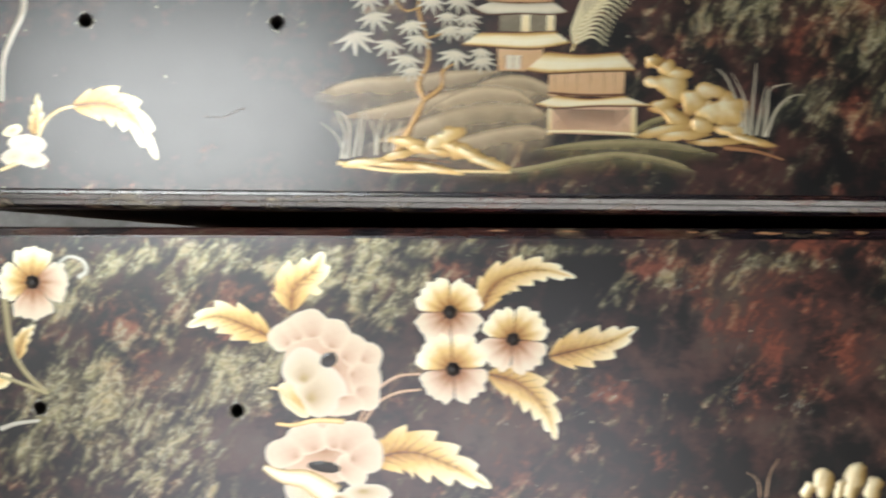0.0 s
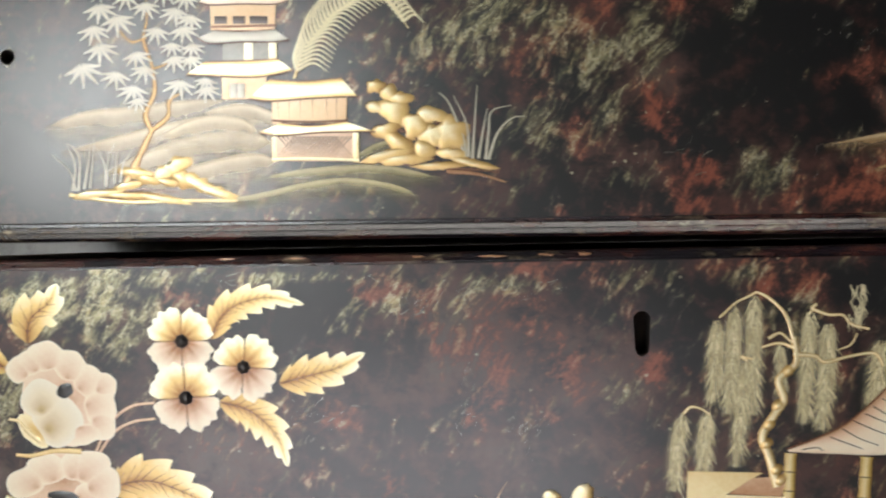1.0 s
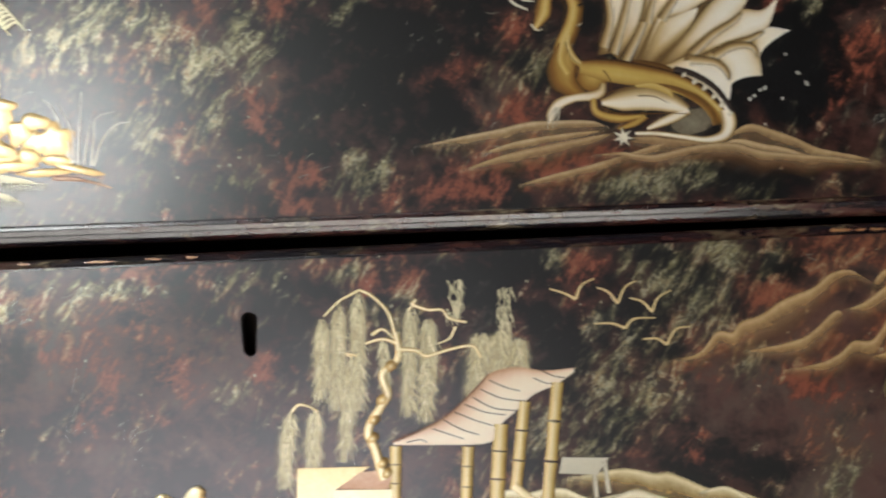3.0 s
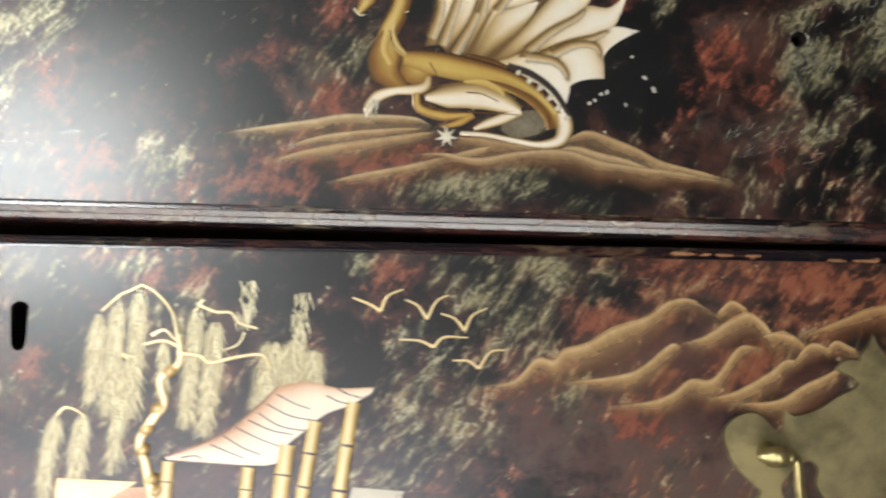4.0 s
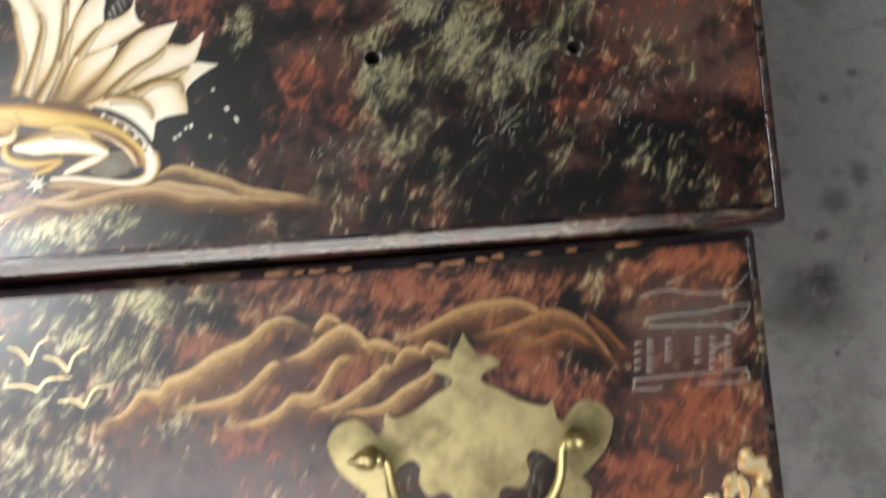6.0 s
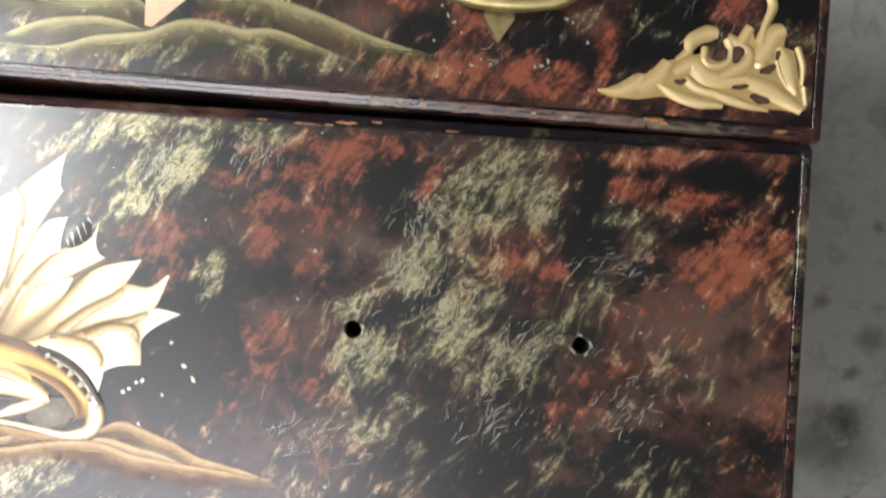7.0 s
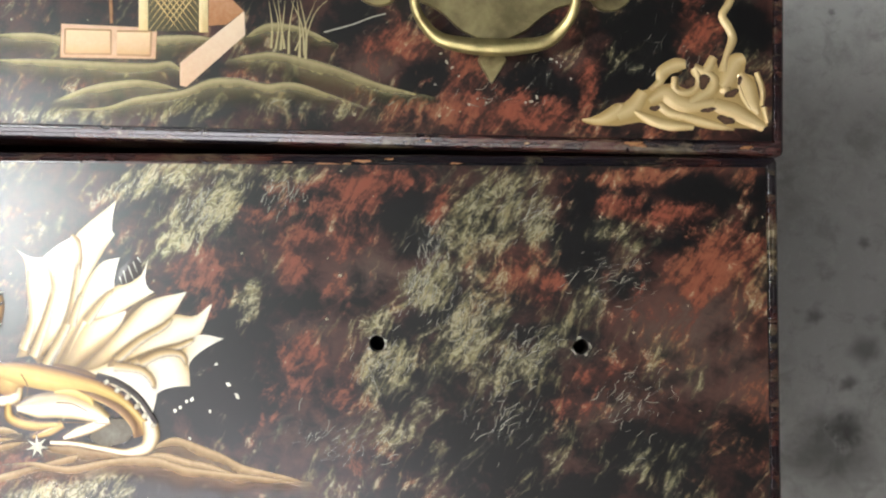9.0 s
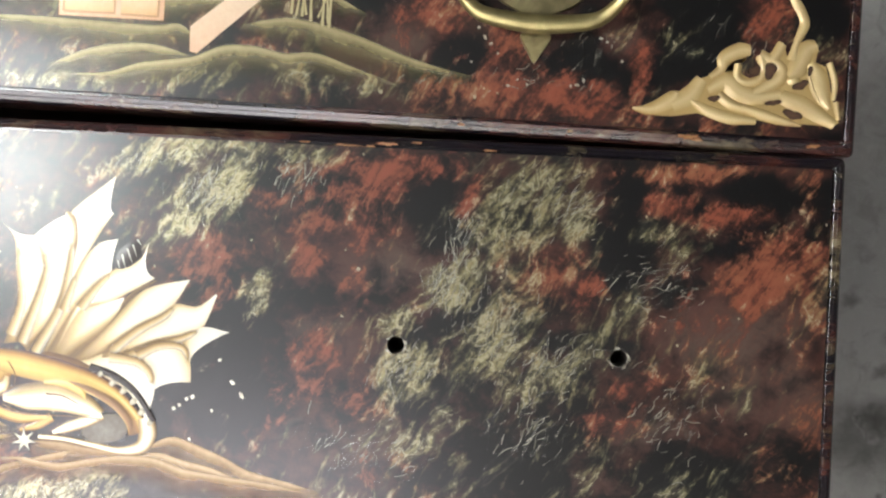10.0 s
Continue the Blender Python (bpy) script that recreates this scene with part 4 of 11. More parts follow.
dab("C", "olive", -672.8, -187.7, 39.0, 20.8, 31, 0.7)
dab("C", "olive", -707.9, -172.6, 23.4, 13.0, 1, 0.5)
dab("C", "olive", -660.3, -119.1, 20.8, 13.0, 1, 0.6)
dab("C", "olive", -541.8, -102.0, 31.2, 4.7, 1, 0.7)
dab("C", "olive", -477.2, -102.5, 31.2, 3.1, 1, 0.8)
dab("C", "olive", -402.6, -169.4, 13.0, 3.1, 66, 1.1)
dab("C", "olive", -645.9, -205.6, 20.8, 15.6, 1, 0.5)
dab("C", "olive", -723.8, -199.4, 20.8, 15.6, 1, 0.6)
dab("C", "red", -675.8, -161.5, 18.2, 15.6, 21, 0.7)
dab("C", "red", -633.3, -145.0, 13.0, 7.8, 1, 0.6)
dab("C", "red", -697.6, -135.4, 15.6, 10.4, 1, 0.4)
dab("C", "red", -438.8, -108.5, 31.2, 7.8, 1, 0.8)
dab("C", "red", -380.3, -130.7, 31.2, 23.4, 21, 0.9)
dab("C", "red", -456.0, -165.3, 10.4, 7.8, 1, 1)
dab("C", "red", -432.7, -195.6, 13.0, 7.8, 1, 0.8)
dab("C", "red", -567.8, -110.1, 15.6, 5.2, 1, 0.5)
dab("C", "red", -352.6, -150.7, 18.2, 20.8, 1, 0.7)
dab("C", "red", -355.6, -102.4, 18.2, 7.8, 1, 0.8)
dab("C", "plum", -651.7, -166.3, 31.2, 15.6, 1, 0.7)
dab("C", "plum", -553.8, -195.7, 26.0, 15.6, 1, 0.6)
dab("C", "plum", -425.6, -146.8, 31.2, 20.8, 1, 0.8)
dab("C", "plum", -489.0, -194.3, 31.2, 13.0, 1, 0.4)
dab("C", "plum", -374.7, -186.7, 31.2, 15.6, 1, 0.8)
dab("C", "plum", -623.0, -123.9, 20.8, 10.4, 1, 0.4)
dab("C", "dark", -471.8, -124.4, 18.2, 15.6, 1, 1.1)
dab("C", "dark", -443.4, -147.1, 13.0, 13.0, 1, 0.6)
dab("C", "dark", -721.6, -157.0, 13.0, 13.0, 1, 0.5)
dab("C", "dark", -400.1, -164.3, 15.6, 10.4, 1, 0.5)
dab("C", "dark", -399.7, -202.6, 20.8, 10.4, 1, 0.4)
dab("C", "olive", -414.2, -104.8, 35.8, 6.4, -1, 0.9)
dab("C", "olive", -455.8, -119.9, 15.3, 10.2, 39, 0.5)
dab("C", "olive", -320.6, -100.6, 15.3, 4.6, -1, 0.4)
dab("C", "olive", -371.6, -173.9, 10.2, 7.7, -1, 0.5)
dab("C", "olive", -356.3, -158.6, 7.7, 6.4, -1, 0.6)
dab("C", "olive", -328.6, -153.6, 7.7, 5.1, -1, 0.6)
dab("C", "olive", -429.8, -112.4, 12.8, 5.1, 29, 0.9)
dab("C", "red", -383.8, -125.5, 23.0, 15.3, -1, 0.7)
dab("C", "red", -358.2, -97.7, 25.5, 5.1, -1, 0.9)
dab("C", "red", -453.8, -166.4, 12.8, 10.2, -1, 0.8)
dab("C", "red", -311.1, -143.5, 12.8, 7.7, -1, 1.1)
dab("C", "red", -254.1, -103.7, 25.5, 10.2, -1, 0.8)
dab("C", "plum", -391.6, -140.7, 38.3, 17.9, -1, 0.8)
dab("C", "plum", -353.5, -130.7, 25.5, 15.3, -1, 0.6)
dab("C", "plum", -430.7, -181.8, 30.6, 15.3, -1, 0.5)
dab("C", "plum", -341.4, -181.5, 25.5, 15.3, -1, 0.7)
dab("C", "dark", -463.6, -114.7, 15.3, 12.8, -1, 1.2)
dab("C", "dark", -353.3, -115.5, 17.9, 10.2, -1, 0.6)
dab("C", "dark", -374.1, -171.4, 20.4, 10.2, -1, 0.4)
dab("C", "dark", -298.5, -120.9, 15.3, 17.9, -1, 0.8)
dab("C", "olive", -383.1, -106.3, 31.3, 4.7, -2, 0.9)
dab("C", "olive", -318.1, -103.2, 15.6, 7.8, -2, 0.7)
dab("C", "olive", -374.7, -173.9, 15.6, 15.6, 28, 0.5)
dab("C", "olive", -330.1, -154.7, 10.4, 7.8, -2, 0.6)
dab("C", "olive", -163.4, -144.4, 15.6, 15.6, 38, 0.5)
dab("C", "olive", -177.6, -180.3, 15.6, 15.6, -2, 0.5)
dab("C", "olive", -268.7, -102.1, 15.6, 3.9, 8, 0.8)
dab("C", "olive", -151.5, -103.2, 15.6, 7.8, -2, 0.5)
dab("C", "olive", -295.3, -119.5, 7.8, 10.4, -2, 0.5)
dab("C", "red", -167.2, -105.3, 15.6, 9.1, -2, 1.2)
dab("C", "red", -399.4, -131.7, 23.5, 15.6, -2, 0.6)
dab("C", "red", -457.3, -166.1, 10.4, 10.4, -2, 0.8)
dab("C", "red", -253.0, -100.0, 15.6, 10.4, -2, 0.8)
dab("C", "red", -119.2, -148.4, 31.3, 23.5, 28, 0.6)
dab("C", "red", -131.0, -187.0, 26.1, 15.6, -2, 0.6)
dab("C", "red", -343.9, -97.2, 20.9, 3.1, -2, 0.7)
dab("C", "plum", -111.8, -161.7, 31.3, 26.1, -2, 0.8)
dab("C", "plum", -332.2, -139.1, 31.3, 15.6, -2, 0.5)
dab("C", "dark", -201.2, -106.8, 20.9, 10.4, 18, 1.3)
dab("C", "dark", -181.2, -133.5, 13.0, 15.6, -2, 0.9)
dab("C", "dark", -368.6, -140.5, 15.6, 15.6, -2, 0.4)
dab("C", "dark", -224.5, -103.5, 15.6, 7.8, -2, 0.8)
dab("C", "olive", -132.2, -108.7, 14.0, 14.0, 54, 0.7)
dab("C", "olive", -100.1, -101.5, 18.6, 9.3, -26, 0.8)
dab("C", "olive", -116.8, -126.0, 18.6, 14.0, -36, 0.7)
dab("C", "olive", -151.5, -154.1, 18.6, 14.0, 34, 0.6)
dab("C", "olive", -158.5, -179.9, 27.9, 16.3, 44, 0.6)
dab("C", "olive", -139.3, -134.8, 16.3, 14.0, 49, 0.6)
dab("C", "olive", -82.8, -146.4, 16.3, 5.8, 14, 0.6)
dab("C", "olive", -76.8, -102.0, 14.0, 4.7, -6, 0.5)
dab("C", "olive", -184.4, -98.7, 14.0, 7.0, -16, 0.7)
dab("C", "red", -167.5, -104.4, 14.0, 9.3, 4, 1.2)
dab("C", "red", -89.7, -117.0, 18.6, 9.3, -16, 0.8)
dab("C", "red", -60.9, -160.8, 16.3, 9.3, 4, 0.9)
dab("C", "red", 57.5, -140.0, 14.0, 11.6, 4, 0.9)
dab("C", "red", -115.1, -146.7, 18.6, 7.0, 4, 0.5)
dab("C", "red", 74.5, -157.0, 14.0, 18.6, 4, 0.7)
dab("C", "rust", -35.2, -98.7, 27.9, 11.6, -6, 1)
dab("C", "rust", 27.9, -105.4, 46.5, 11.6, -1, 1.2)
dab("C", "rust", -61.8, -117.1, 27.9, 11.6, 14, 0.8)
dab("C", "rust", 2.8, -112.0, 18.6, 11.6, 4, 0.8)
dab("C", "rust", -51.3, -134.8, 34.9, 11.6, 24, 0.5)
dab("C", "plum", -94.8, -170.3, 34.9, 18.6, 4, 0.9)
dab("C", "plum", -130.3, -159.4, 23.3, 11.6, 4, 0.6)
dab("C", "plum", -77.7, -152.9, 23.3, 9.3, 4, 0.7)
dab("C", "dark", -200.2, -104.7, 23.3, 9.3, 4, 0.9)
dab("C", "dark", -178.3, -140.1, 11.6, 16.3, 4, 0.9)
dab("C", "dark", -135.3, -99.6, 11.6, 9.3, 4, 0.6)
dab("C", "dark", -228.0, -106.8, 14.0, 9.3, 4, 0.6)
dab("C", "dark", -48.4, -175.7, 18.6, 11.6, 4, 0.4)
dab("C", "rust", 43.5, -102.1, 49.7, 7.5, 0, 1.1)
dab("C", "rust", -32.4, -103.5, 29.8, 7.5, 5, 0.9)
dab("C", "rust", 106.1, -112.3, 24.8, 9.9, -5, 0.5)
dab("C", "rust", 145.8, -102.6, 14.9, 7.5, 0, 0.9)
dab("C", "rust", 5.3, -104.1, 19.9, 7.5, -5, 0.8)
dab("C", "red", 8.0, -101.7, 14.9, 7.5, -5, 0.8)
dab("C", "red", 55.5, -133.6, 14.9, 9.9, -5, 1)
dab("C", "red", 120.3, -164.2, 24.8, 14.9, -5, 1)
dab("C", "red", 97.1, -189.6, 19.9, 14.9, -5, 1)
dab("C", "red", 51.0, -224.6, 24.8, 9.9, 5, 0.9)
dab("C", "red", 128.3, -241.1, 14.9, 7.5, -5, 0.9)
dab("C", "red", -61.8, -161.2, 14.9, 6.2, -5, 0.9)
dab("C", "red", 83.1, -203.1, 17.4, 9.9, -5, 0.7)
dab("C", "red", 133.6, -96.5, 24.8, 6.2, -2, 0.8)
dab("C", "olive", -100.5, -113.1, 14.9, 14.9, -35, 0.6)
dab("C", "olive", -134.2, -140.3, 19.9, 14.9, 25, 0.6)
dab("C", "olive", -147.9, -168.6, 22.4, 19.9, 35, 0.6)
dab("C", "olive", -97.8, -148.3, 19.9, 7.5, 5, 0.6)
dab("C", "olive", -45.4, -204.1, 17.4, 4.5, 70, 0.6)
dab("C", "olive", 77.5, -140.5, 9.9, 9.9, -45, 0.6)
dab("C", "olive", 94.0, -106.2, 14.9, 7.5, -5, 0.5)
dab("C", "olive", 19.5, -219.4, 14.9, 5.0, 55, 0.4)
dab("C", "plum", -87.6, -178.6, 44.7, 19.9, -5, 0.9)
dab("C", "plum", -11.1, -204.7, 29.8, 14.9, -5, 0.8)
dab("C", "plum", -38.0, -173.1, 24.8, 12.4, -5, 0.6)
dab("C", "plum", 141.2, -178.5, 14.9, 19.9, -5, 0.6)
dab("C", "plum", 32.4, -213.3, 19.9, 9.9, -5, 0.4)
dab("C", "dark", 86.4, -128.6, 12.4, 12.4, -45, 0.9)
dab("C", "dark", 2.8, -213.2, 14.9, 12.4, -5, 0.5)
dab("C", "dark", 86.9, -168.9, 9.9, 9.9, -5, 0.5)
dab("C", "dark", 75.2, -114.9, 9.9, 6.2, -5, 0.7)
dab("B", "dark", -277.5, -10.9, 33.2, 28.1, -1, 1.3)
dab("B", "dark", -241.1, -31.7, 28.1, 20.4, -1, 1.2)
dab("B", "dark", -290.1, -38.2, 17.9, 12.8, -1, 0.9)
dab("B", "dark", -248.1, 3.3, 30.6, 15.3, -1, 1.2)
dab("C", "dark", -99.8, -188.0, 31.3, 20.9, -2, 0.9)
dab("C", "dark", -141.8, -124.3, 15.6, 13.0, -2, 0.6)
dab("B", "dark", 114.3, -44.6, 34.8, 14.9, -5, 1)
dab("B", "dark", 79.7, -62.4, 60.4, 16.9, 0, 0.9)
dab("B", "olive", -653.8, -26.7, 124.8, 52.0, 1, -1.2)
dab("B", "olive", -653.4, -53.1, 124.8, 31.2, 1, -0.6)
dab("B", "red", -653.7, -34.7, 117.0, 52.0, 1, -0.8)
dab("B", "rust", -653.7, -34.7, 117.0, 52.0, 1, -0.6)
dab("C", "plum", 125.0, -167.1, 30, 24, 0, 1.0)
dab("C", "plum", 128.8, -197.2, 26, 20, 10, 0.9)
dab("C", "rust", 142.5, -168.6, 22, 30, 20, 0.7)
dab("C", "rust", 110.8, -200.6, 30, 16, 30, 0.7)
dab("C", "rust", 112.0, -105.1, 40, 9, 0, 1.0)
dab("C", "rust", 135.2, -104.4, 26, 9, 0, 1.0)
dab("C", "plum", 124.8, -126.6, 34, 20, 0, 0.9)
# Plum tone standing in for purplish glare on the lower middle of C.
dab("C", "plum", -19.6, -189.3, 60, 20, -3, 1.2)
dab("C", "plum", -72.3, -170.1, 50, 26, -3, 1.0)
dab("C", "plum", -46.0, -211.3, 40, 18, 0, 1.1)
dab("C", "plum", 18.8, -226.6, 30, 14, 0, 0.9)
dab("C", "plum", -124.2, -180.3, 26, 22, 0, 0.6)
dab("C", "olive", -135.3, -159.9, 24, 14, -30, 0.7)
dab("C", "olive", -54.9, -200.9, 16, 7, 60, 0.6)
dab("C", "rust", -37.4, -103.1, 34, 9, 0, 0.9)
dab("C", "rust", -55.4, -141.9, 26, 9, 30, 0.8)
dab("C", "rust", -25.4, -139.4, 18, 10, 30, 0.8)
dab("C", "red", -20.0, -134.9, 12, 7, 30, 0.8)
dab("C", "red", -66.7, -160.8, 12, 7, 0, 0.9)
dab("C", "rust", 66.7, -147.1, 24, 10, -20, 0.7)
dab("C", "plum", -48.9, -122.4, 50, 20, 20, 0.7)
# Darkened in the colour, where the lacquer's gloss should fall off.
dab("B", "dark", 48.9, -50.1, 26, 26, 10, 0.45)
dab("B", "dark", 95.4, -51.1, 30, 20, 0, 0.45)
dab("B", "dark", 133.4, -59.4, 30, 18, 0, 0.45)
dab("B", "dark", 159.4, -40.1, 14, 20, 0, 0.45)
dab("B", "dark", 51.5, -23.7, 30, 16, 0, 0.45)
dab("B", "dark", 116.2, -28.7, 30, 16, 0, 0.45)
dab("C", "dark", -430.8, -141.7, 18, 26, 0, 0.8)
dab("C", "dark", -437.8, -198.3, 22, 16, 0, 0.7)
dab("C", "dark", -354.6, -191.4, 26, 16, 0, 0.8)
dab("C", "dark", -392.2, -197.3, 22, 14, 0, 0.7)
dab("B", "dark", -350.5, -64.0, 18, 14, 0, 0.8)
dab("B", "dark", -419.0, -38.8, 12, 20, 20, 0.7)
dab("B", "dark", -66.5, -7.6, 16, 26, 0, 0.9)
dab("B", "dark", -41.2, -32.0, 20, 16, 0, 0.8)
dab("B", "dark", -167.8, 11.2, 14, 10, 0, 0.9)
dab("C", "plum", -400.8, -127.3, 40, 30, 0, 0.8)
dab("C", "olive", -412.7, -106.5, 26, 14, -20, 0.7)
dab("C", "plum", -335.7, -150.3, 30, 24, 0, 0.7)
dab("C", "olive", -407.3, -172.7, 16, 10, 40, 0.7)
dab("C", "dark", -113.4, -179.8, 30, 20, 0, 0.7)
dab("C", "rust", -53.7, -187.4, 24, 14, 0, 0.7)
dab("B", "plum", -305.5, -7.7, 30, 24, 0, 0.7)
dab("B", "olive", -351.5, -6.2, 30, 16, 0, 0.7)
# Pigment thinned and darkened to imitate smooth glare washing out the mottling.
dab("B", "olive", -702.4, -13.7, 55, 35, 0, -0.8)
dab("B", "olive", -629.7, -39.8, 45, 40, 0, -0.8)
dab("B", "olive", -701.8, -58.7, 50, 22, 0, -0.8)
dab("B", "dark", -661.9, -26.8, 60, 40, 0, 0.9)
dab("B", "dark", -613.5, -55.5, 40, 25, 0, 0.8)
dab("B", "red", -675.2, -32.1, 80, 40, 0, -0.6)
dab("B", "plum", -675.2, -32.1, 80, 40, 0, -0.6)
dab("B", "olive", -393.9, -10.5, 26, 20, 0, -0.5)
dab("B", "red", -363.7, -7.9, 20, 22, 0, 0.7)
dab("B", "red", -343.3, -38.5, 12, 16, 0, 0.6)
dab("C", "olive", -392.5, -171.8, 26, 22, 0, -0.7)
dab("C", "olive", -413.5, -100.5, 22, 12, 0, -0.5)
dab("C", "red", -367.8, -130.5, 24, 14, 10, 0.9)
dab("C", "red", -415.8, -115.9, 10, 14, 0, 0.8)
dab("C", "red", -392.6, -164.1, 10, 14, -30, 0.8)
dab("C", "dark", -425.3, -172.4, 14, 20, 0, 0.8)
dab("C", "dark", -354.8, -171.0, 20, 12, 0, 0.8)
dab("C", "olive", -591.4, -113.0, 22, 10, 30, 0.6)
dab("C", "olive", -660.1, -134.9, 20, 10, 30, 0.6)
dab("C", "olive", -622.6, -157.9, 26, 16, 20, 1.0)
dab("C", "olive", -699.8, -172.4, 30, 22, 20, 1.1)
dab("C", "olive", -659.3, -198.0, 26, 14, 30, 1.0)
dab("C", "olive", -591.4, -113.0, 22, 12, 20, 1.0)
dab("C", "olive", -565.2, -110.0, 16, 20, -30, 1.0)
dab("C", "olive", -554.6, -122.9, 20, 8, 40, 0.9)
dab("C", "olive", -713.9, -125.1, 26, 14, 20, 0.9)
dab("C", "olive", -639.1, -105.7, 26, 9, 0, 0.8)
dab("C", "red", -628.3, -123.9, 20, 10, 10, 0.8)
dab("C", "red", -633.3, -145.0, 10, 8, 0, 0.7)
dab("C", "red", -678.8, -135.2, 22, 12, 0, 0.7)
dab("C", "red", -528.7, -109.6, 12, 7, 20, 0.8)
dab("C", "red", -453.4, -165.2, 10, 8, 0, 1.0)
dab("C", "red", -501.7, -204.9, 20, 10, 0, 0.6)
dab("C", "plum", -627.4, -194.7, 24, 14, 0, 0.9)
dab("C", "plum", -512.3, -184.4, 40, 18, 0, 0.9)
dab("C", "dark", -464.2, -119.1, 12, 16, 0, 0.8)

# ---- the three drawers ----
THING["B"] = drawer("B", -789.7, 176.5, -84.8, 83.3, (6, 6, 9, 5), 0.0,
                    [ring_of(0.2, 0.1, 3.5), ring_of(89.1, -0.8, 3.5), ring_of(-702.2, 3.2, 3.5), ring_of(-611.4, 2.1, 3.5)],
                    "dark lacquered drawer front, painted with pagoda and winged beast, handles removed")
THING["C"] = drawer("C", -805.0, 161.5, -262.0, -90.7, (6, 5, 8, 5), 0.45,
                    [ring_of(-720.9, -178.8, 3.4), ring_of(-627.6, -178.2, 3.4), ring_of(-319.3, -128.5, 3.9, 24, 6.2)],
                    "dark lacquered drawer front with raised blossoms, willow hut and brass pull")
THING["A"] = drawer("A", -784.0, 181.5, 92.3, 262.0, (6, 6, 6.2, 6), -1.0, [],
                    "dark lacquered drawer front with gold rockwork, fence and brass pull")


# fine pale brush strokes on the lacquer
level()
on("B")
hairs("brush_hair", [(39.1, 9.3, 18.1, 14.8, 65), (17.1, 21.3, 8.2, 8.2, 73), (0.5, -10.8, 9.9, 13.2, 78), (61.2, -6.1, 14.8, 9.9, 48), (64.7, 56.7, 14.8, 9.9, 53), (24.4, 39.8, 6.6, 9.9, 73), (-14.3, -44.4, 19.8, 9.9, 38), (55.9, -32.7, 14.8, 13.2, 53), (99.0, 28.7, 19.8, 11.5, 23), (111.3, -23.3, 14.8, 18.1, 53)], 110, 5, 0.85, label="hair-fine pale strokes")
on("B")
hairs("brush_hair", [(-101.7, 71.3, 15.9, 7.2, 65), (-69.5, 66.9, 14.5, 10.1, 63), (-80.1, 54.4, 11.6, 7.2, 65), (-43.1, 63.4, 8.7, 8.7, 75)], 90, 6, 0.85)
on("B")
hairs("brush_hair", [(-406.4, 1.3, 31.3, 18.3, 38), (-331.0, -8.8, 13.0, 33.9, 58), (-256.8, -55.5, 18.3, 7.8, 18), (-223.6, 1.1, 20.9, 20.9, 38), (-303.6, -51.5, 26.1, 13.0, 28)], 22, 7, 0.35)
on("B")
hairs("brush_hair", [(-121.7, -65.4, 35.0, 6.1, 45), (-215.1, -49.0, 14.0, 9.3, 45), (39.4, -9.9, 14.0, 23.3, 65)], 36, 8, 0.5)
on("C")
hairs("brush_hair", [(-449.9, -100.6, 29.3, 2.8, 3), (-380.7, -108.1, 29.3, 4.3, 5), (-400.3, -164.8, 5.2, 15.5, 61), (-470.2, -166.6, 13.8, 8.6, 39), (-372.9, -175.1, 6.9, 6.9, 49), (-511.7, -100.0, 20.7, 3.4, 4), (-423.9, -114.6, 10.3, 5.2, 39)], 34, 9, 0.55)
on("C")
hairs("brush_hair", [(-121.4, -126.4, 14.0, 23.3, 55), (-145.5, -169.7, 16.3, 28.0, 60), (-99.0, -115.4, 11.7, 14.0, 65), (-58.2, -102.9, 18.7, 4.7, 15)], 30, 10, 0.5)
on("A")
hairs("brush_hair", [(52.4, 104.7, 29.7, 6.4, 30), (4.9, 101.8, 24.7, 5.9, 30), (72.4, 122.6, 14.8, 12.4, 60), (127.7, 128.0, 19.8, 14.8, 60), (-55.1, 101.4, 37.1, 4.9, 20)], 36, 11, 0.85)

# drawer with the pagoda: blossom sprig at its far end
level()
on("B")
stroke("painted_stem", [(-732.0, 20.8), (-732.4, 7.5), (-738.2, -5.8), (-741.6, -16.4), (-742.2, -35.0)], 3.6, 2.3, 0.85, material=SILVER)
stroke("painted_stem", [(-724.5, -52.2), (-720.8, -44.2), (-714.1, -38.9), (-706.9, -37.0)], 1.8, 1.6, 0.8, material=GILT)
leaf([(-707.9, -37.0), (-691.2, -36.1), (-677.7, -44.0), (-667.2, -62.2)], 18.2, teeth=5, label="raised cream leaf with amber foot")
leaf([(-726.2, -50.9), (-725.2, -41.6), (-724.8, -31.0)], 6.8, teeth=3)
lobe("painted_petal", -729.4, -55.2, 9.4, 4.7, -4, 0.75, 0.98, material=BLUSH)
lobe("painted_petal", -735.6, -61.1, 6.2, 4.2, 11, 0.6, 0.95, material=BLUSH)
lobe("painted_petal", -726.6, -62.1, 7.3, 3.9, -7, 0.55, 0.95, material=BLUSH)
lobe("painted_petal", -736.5, -48.8, 4.7, 2.6, 21, 0.6, 0.9)
stroke("painted_stem", [(-734.2, -64.2), (-742.3, -67.5)], 2.1, 1.6, 0.8)

stroke("dark_scuff", [(-645.1, -41.5), (-636.3, -42.0), (-631.8, -39.9), (-626.5, -37.7)], 0.5, 1.2, 0.5, material=DARKLINE, dome=0.05, edge=0.3, label="dark scuff in the lacquer")

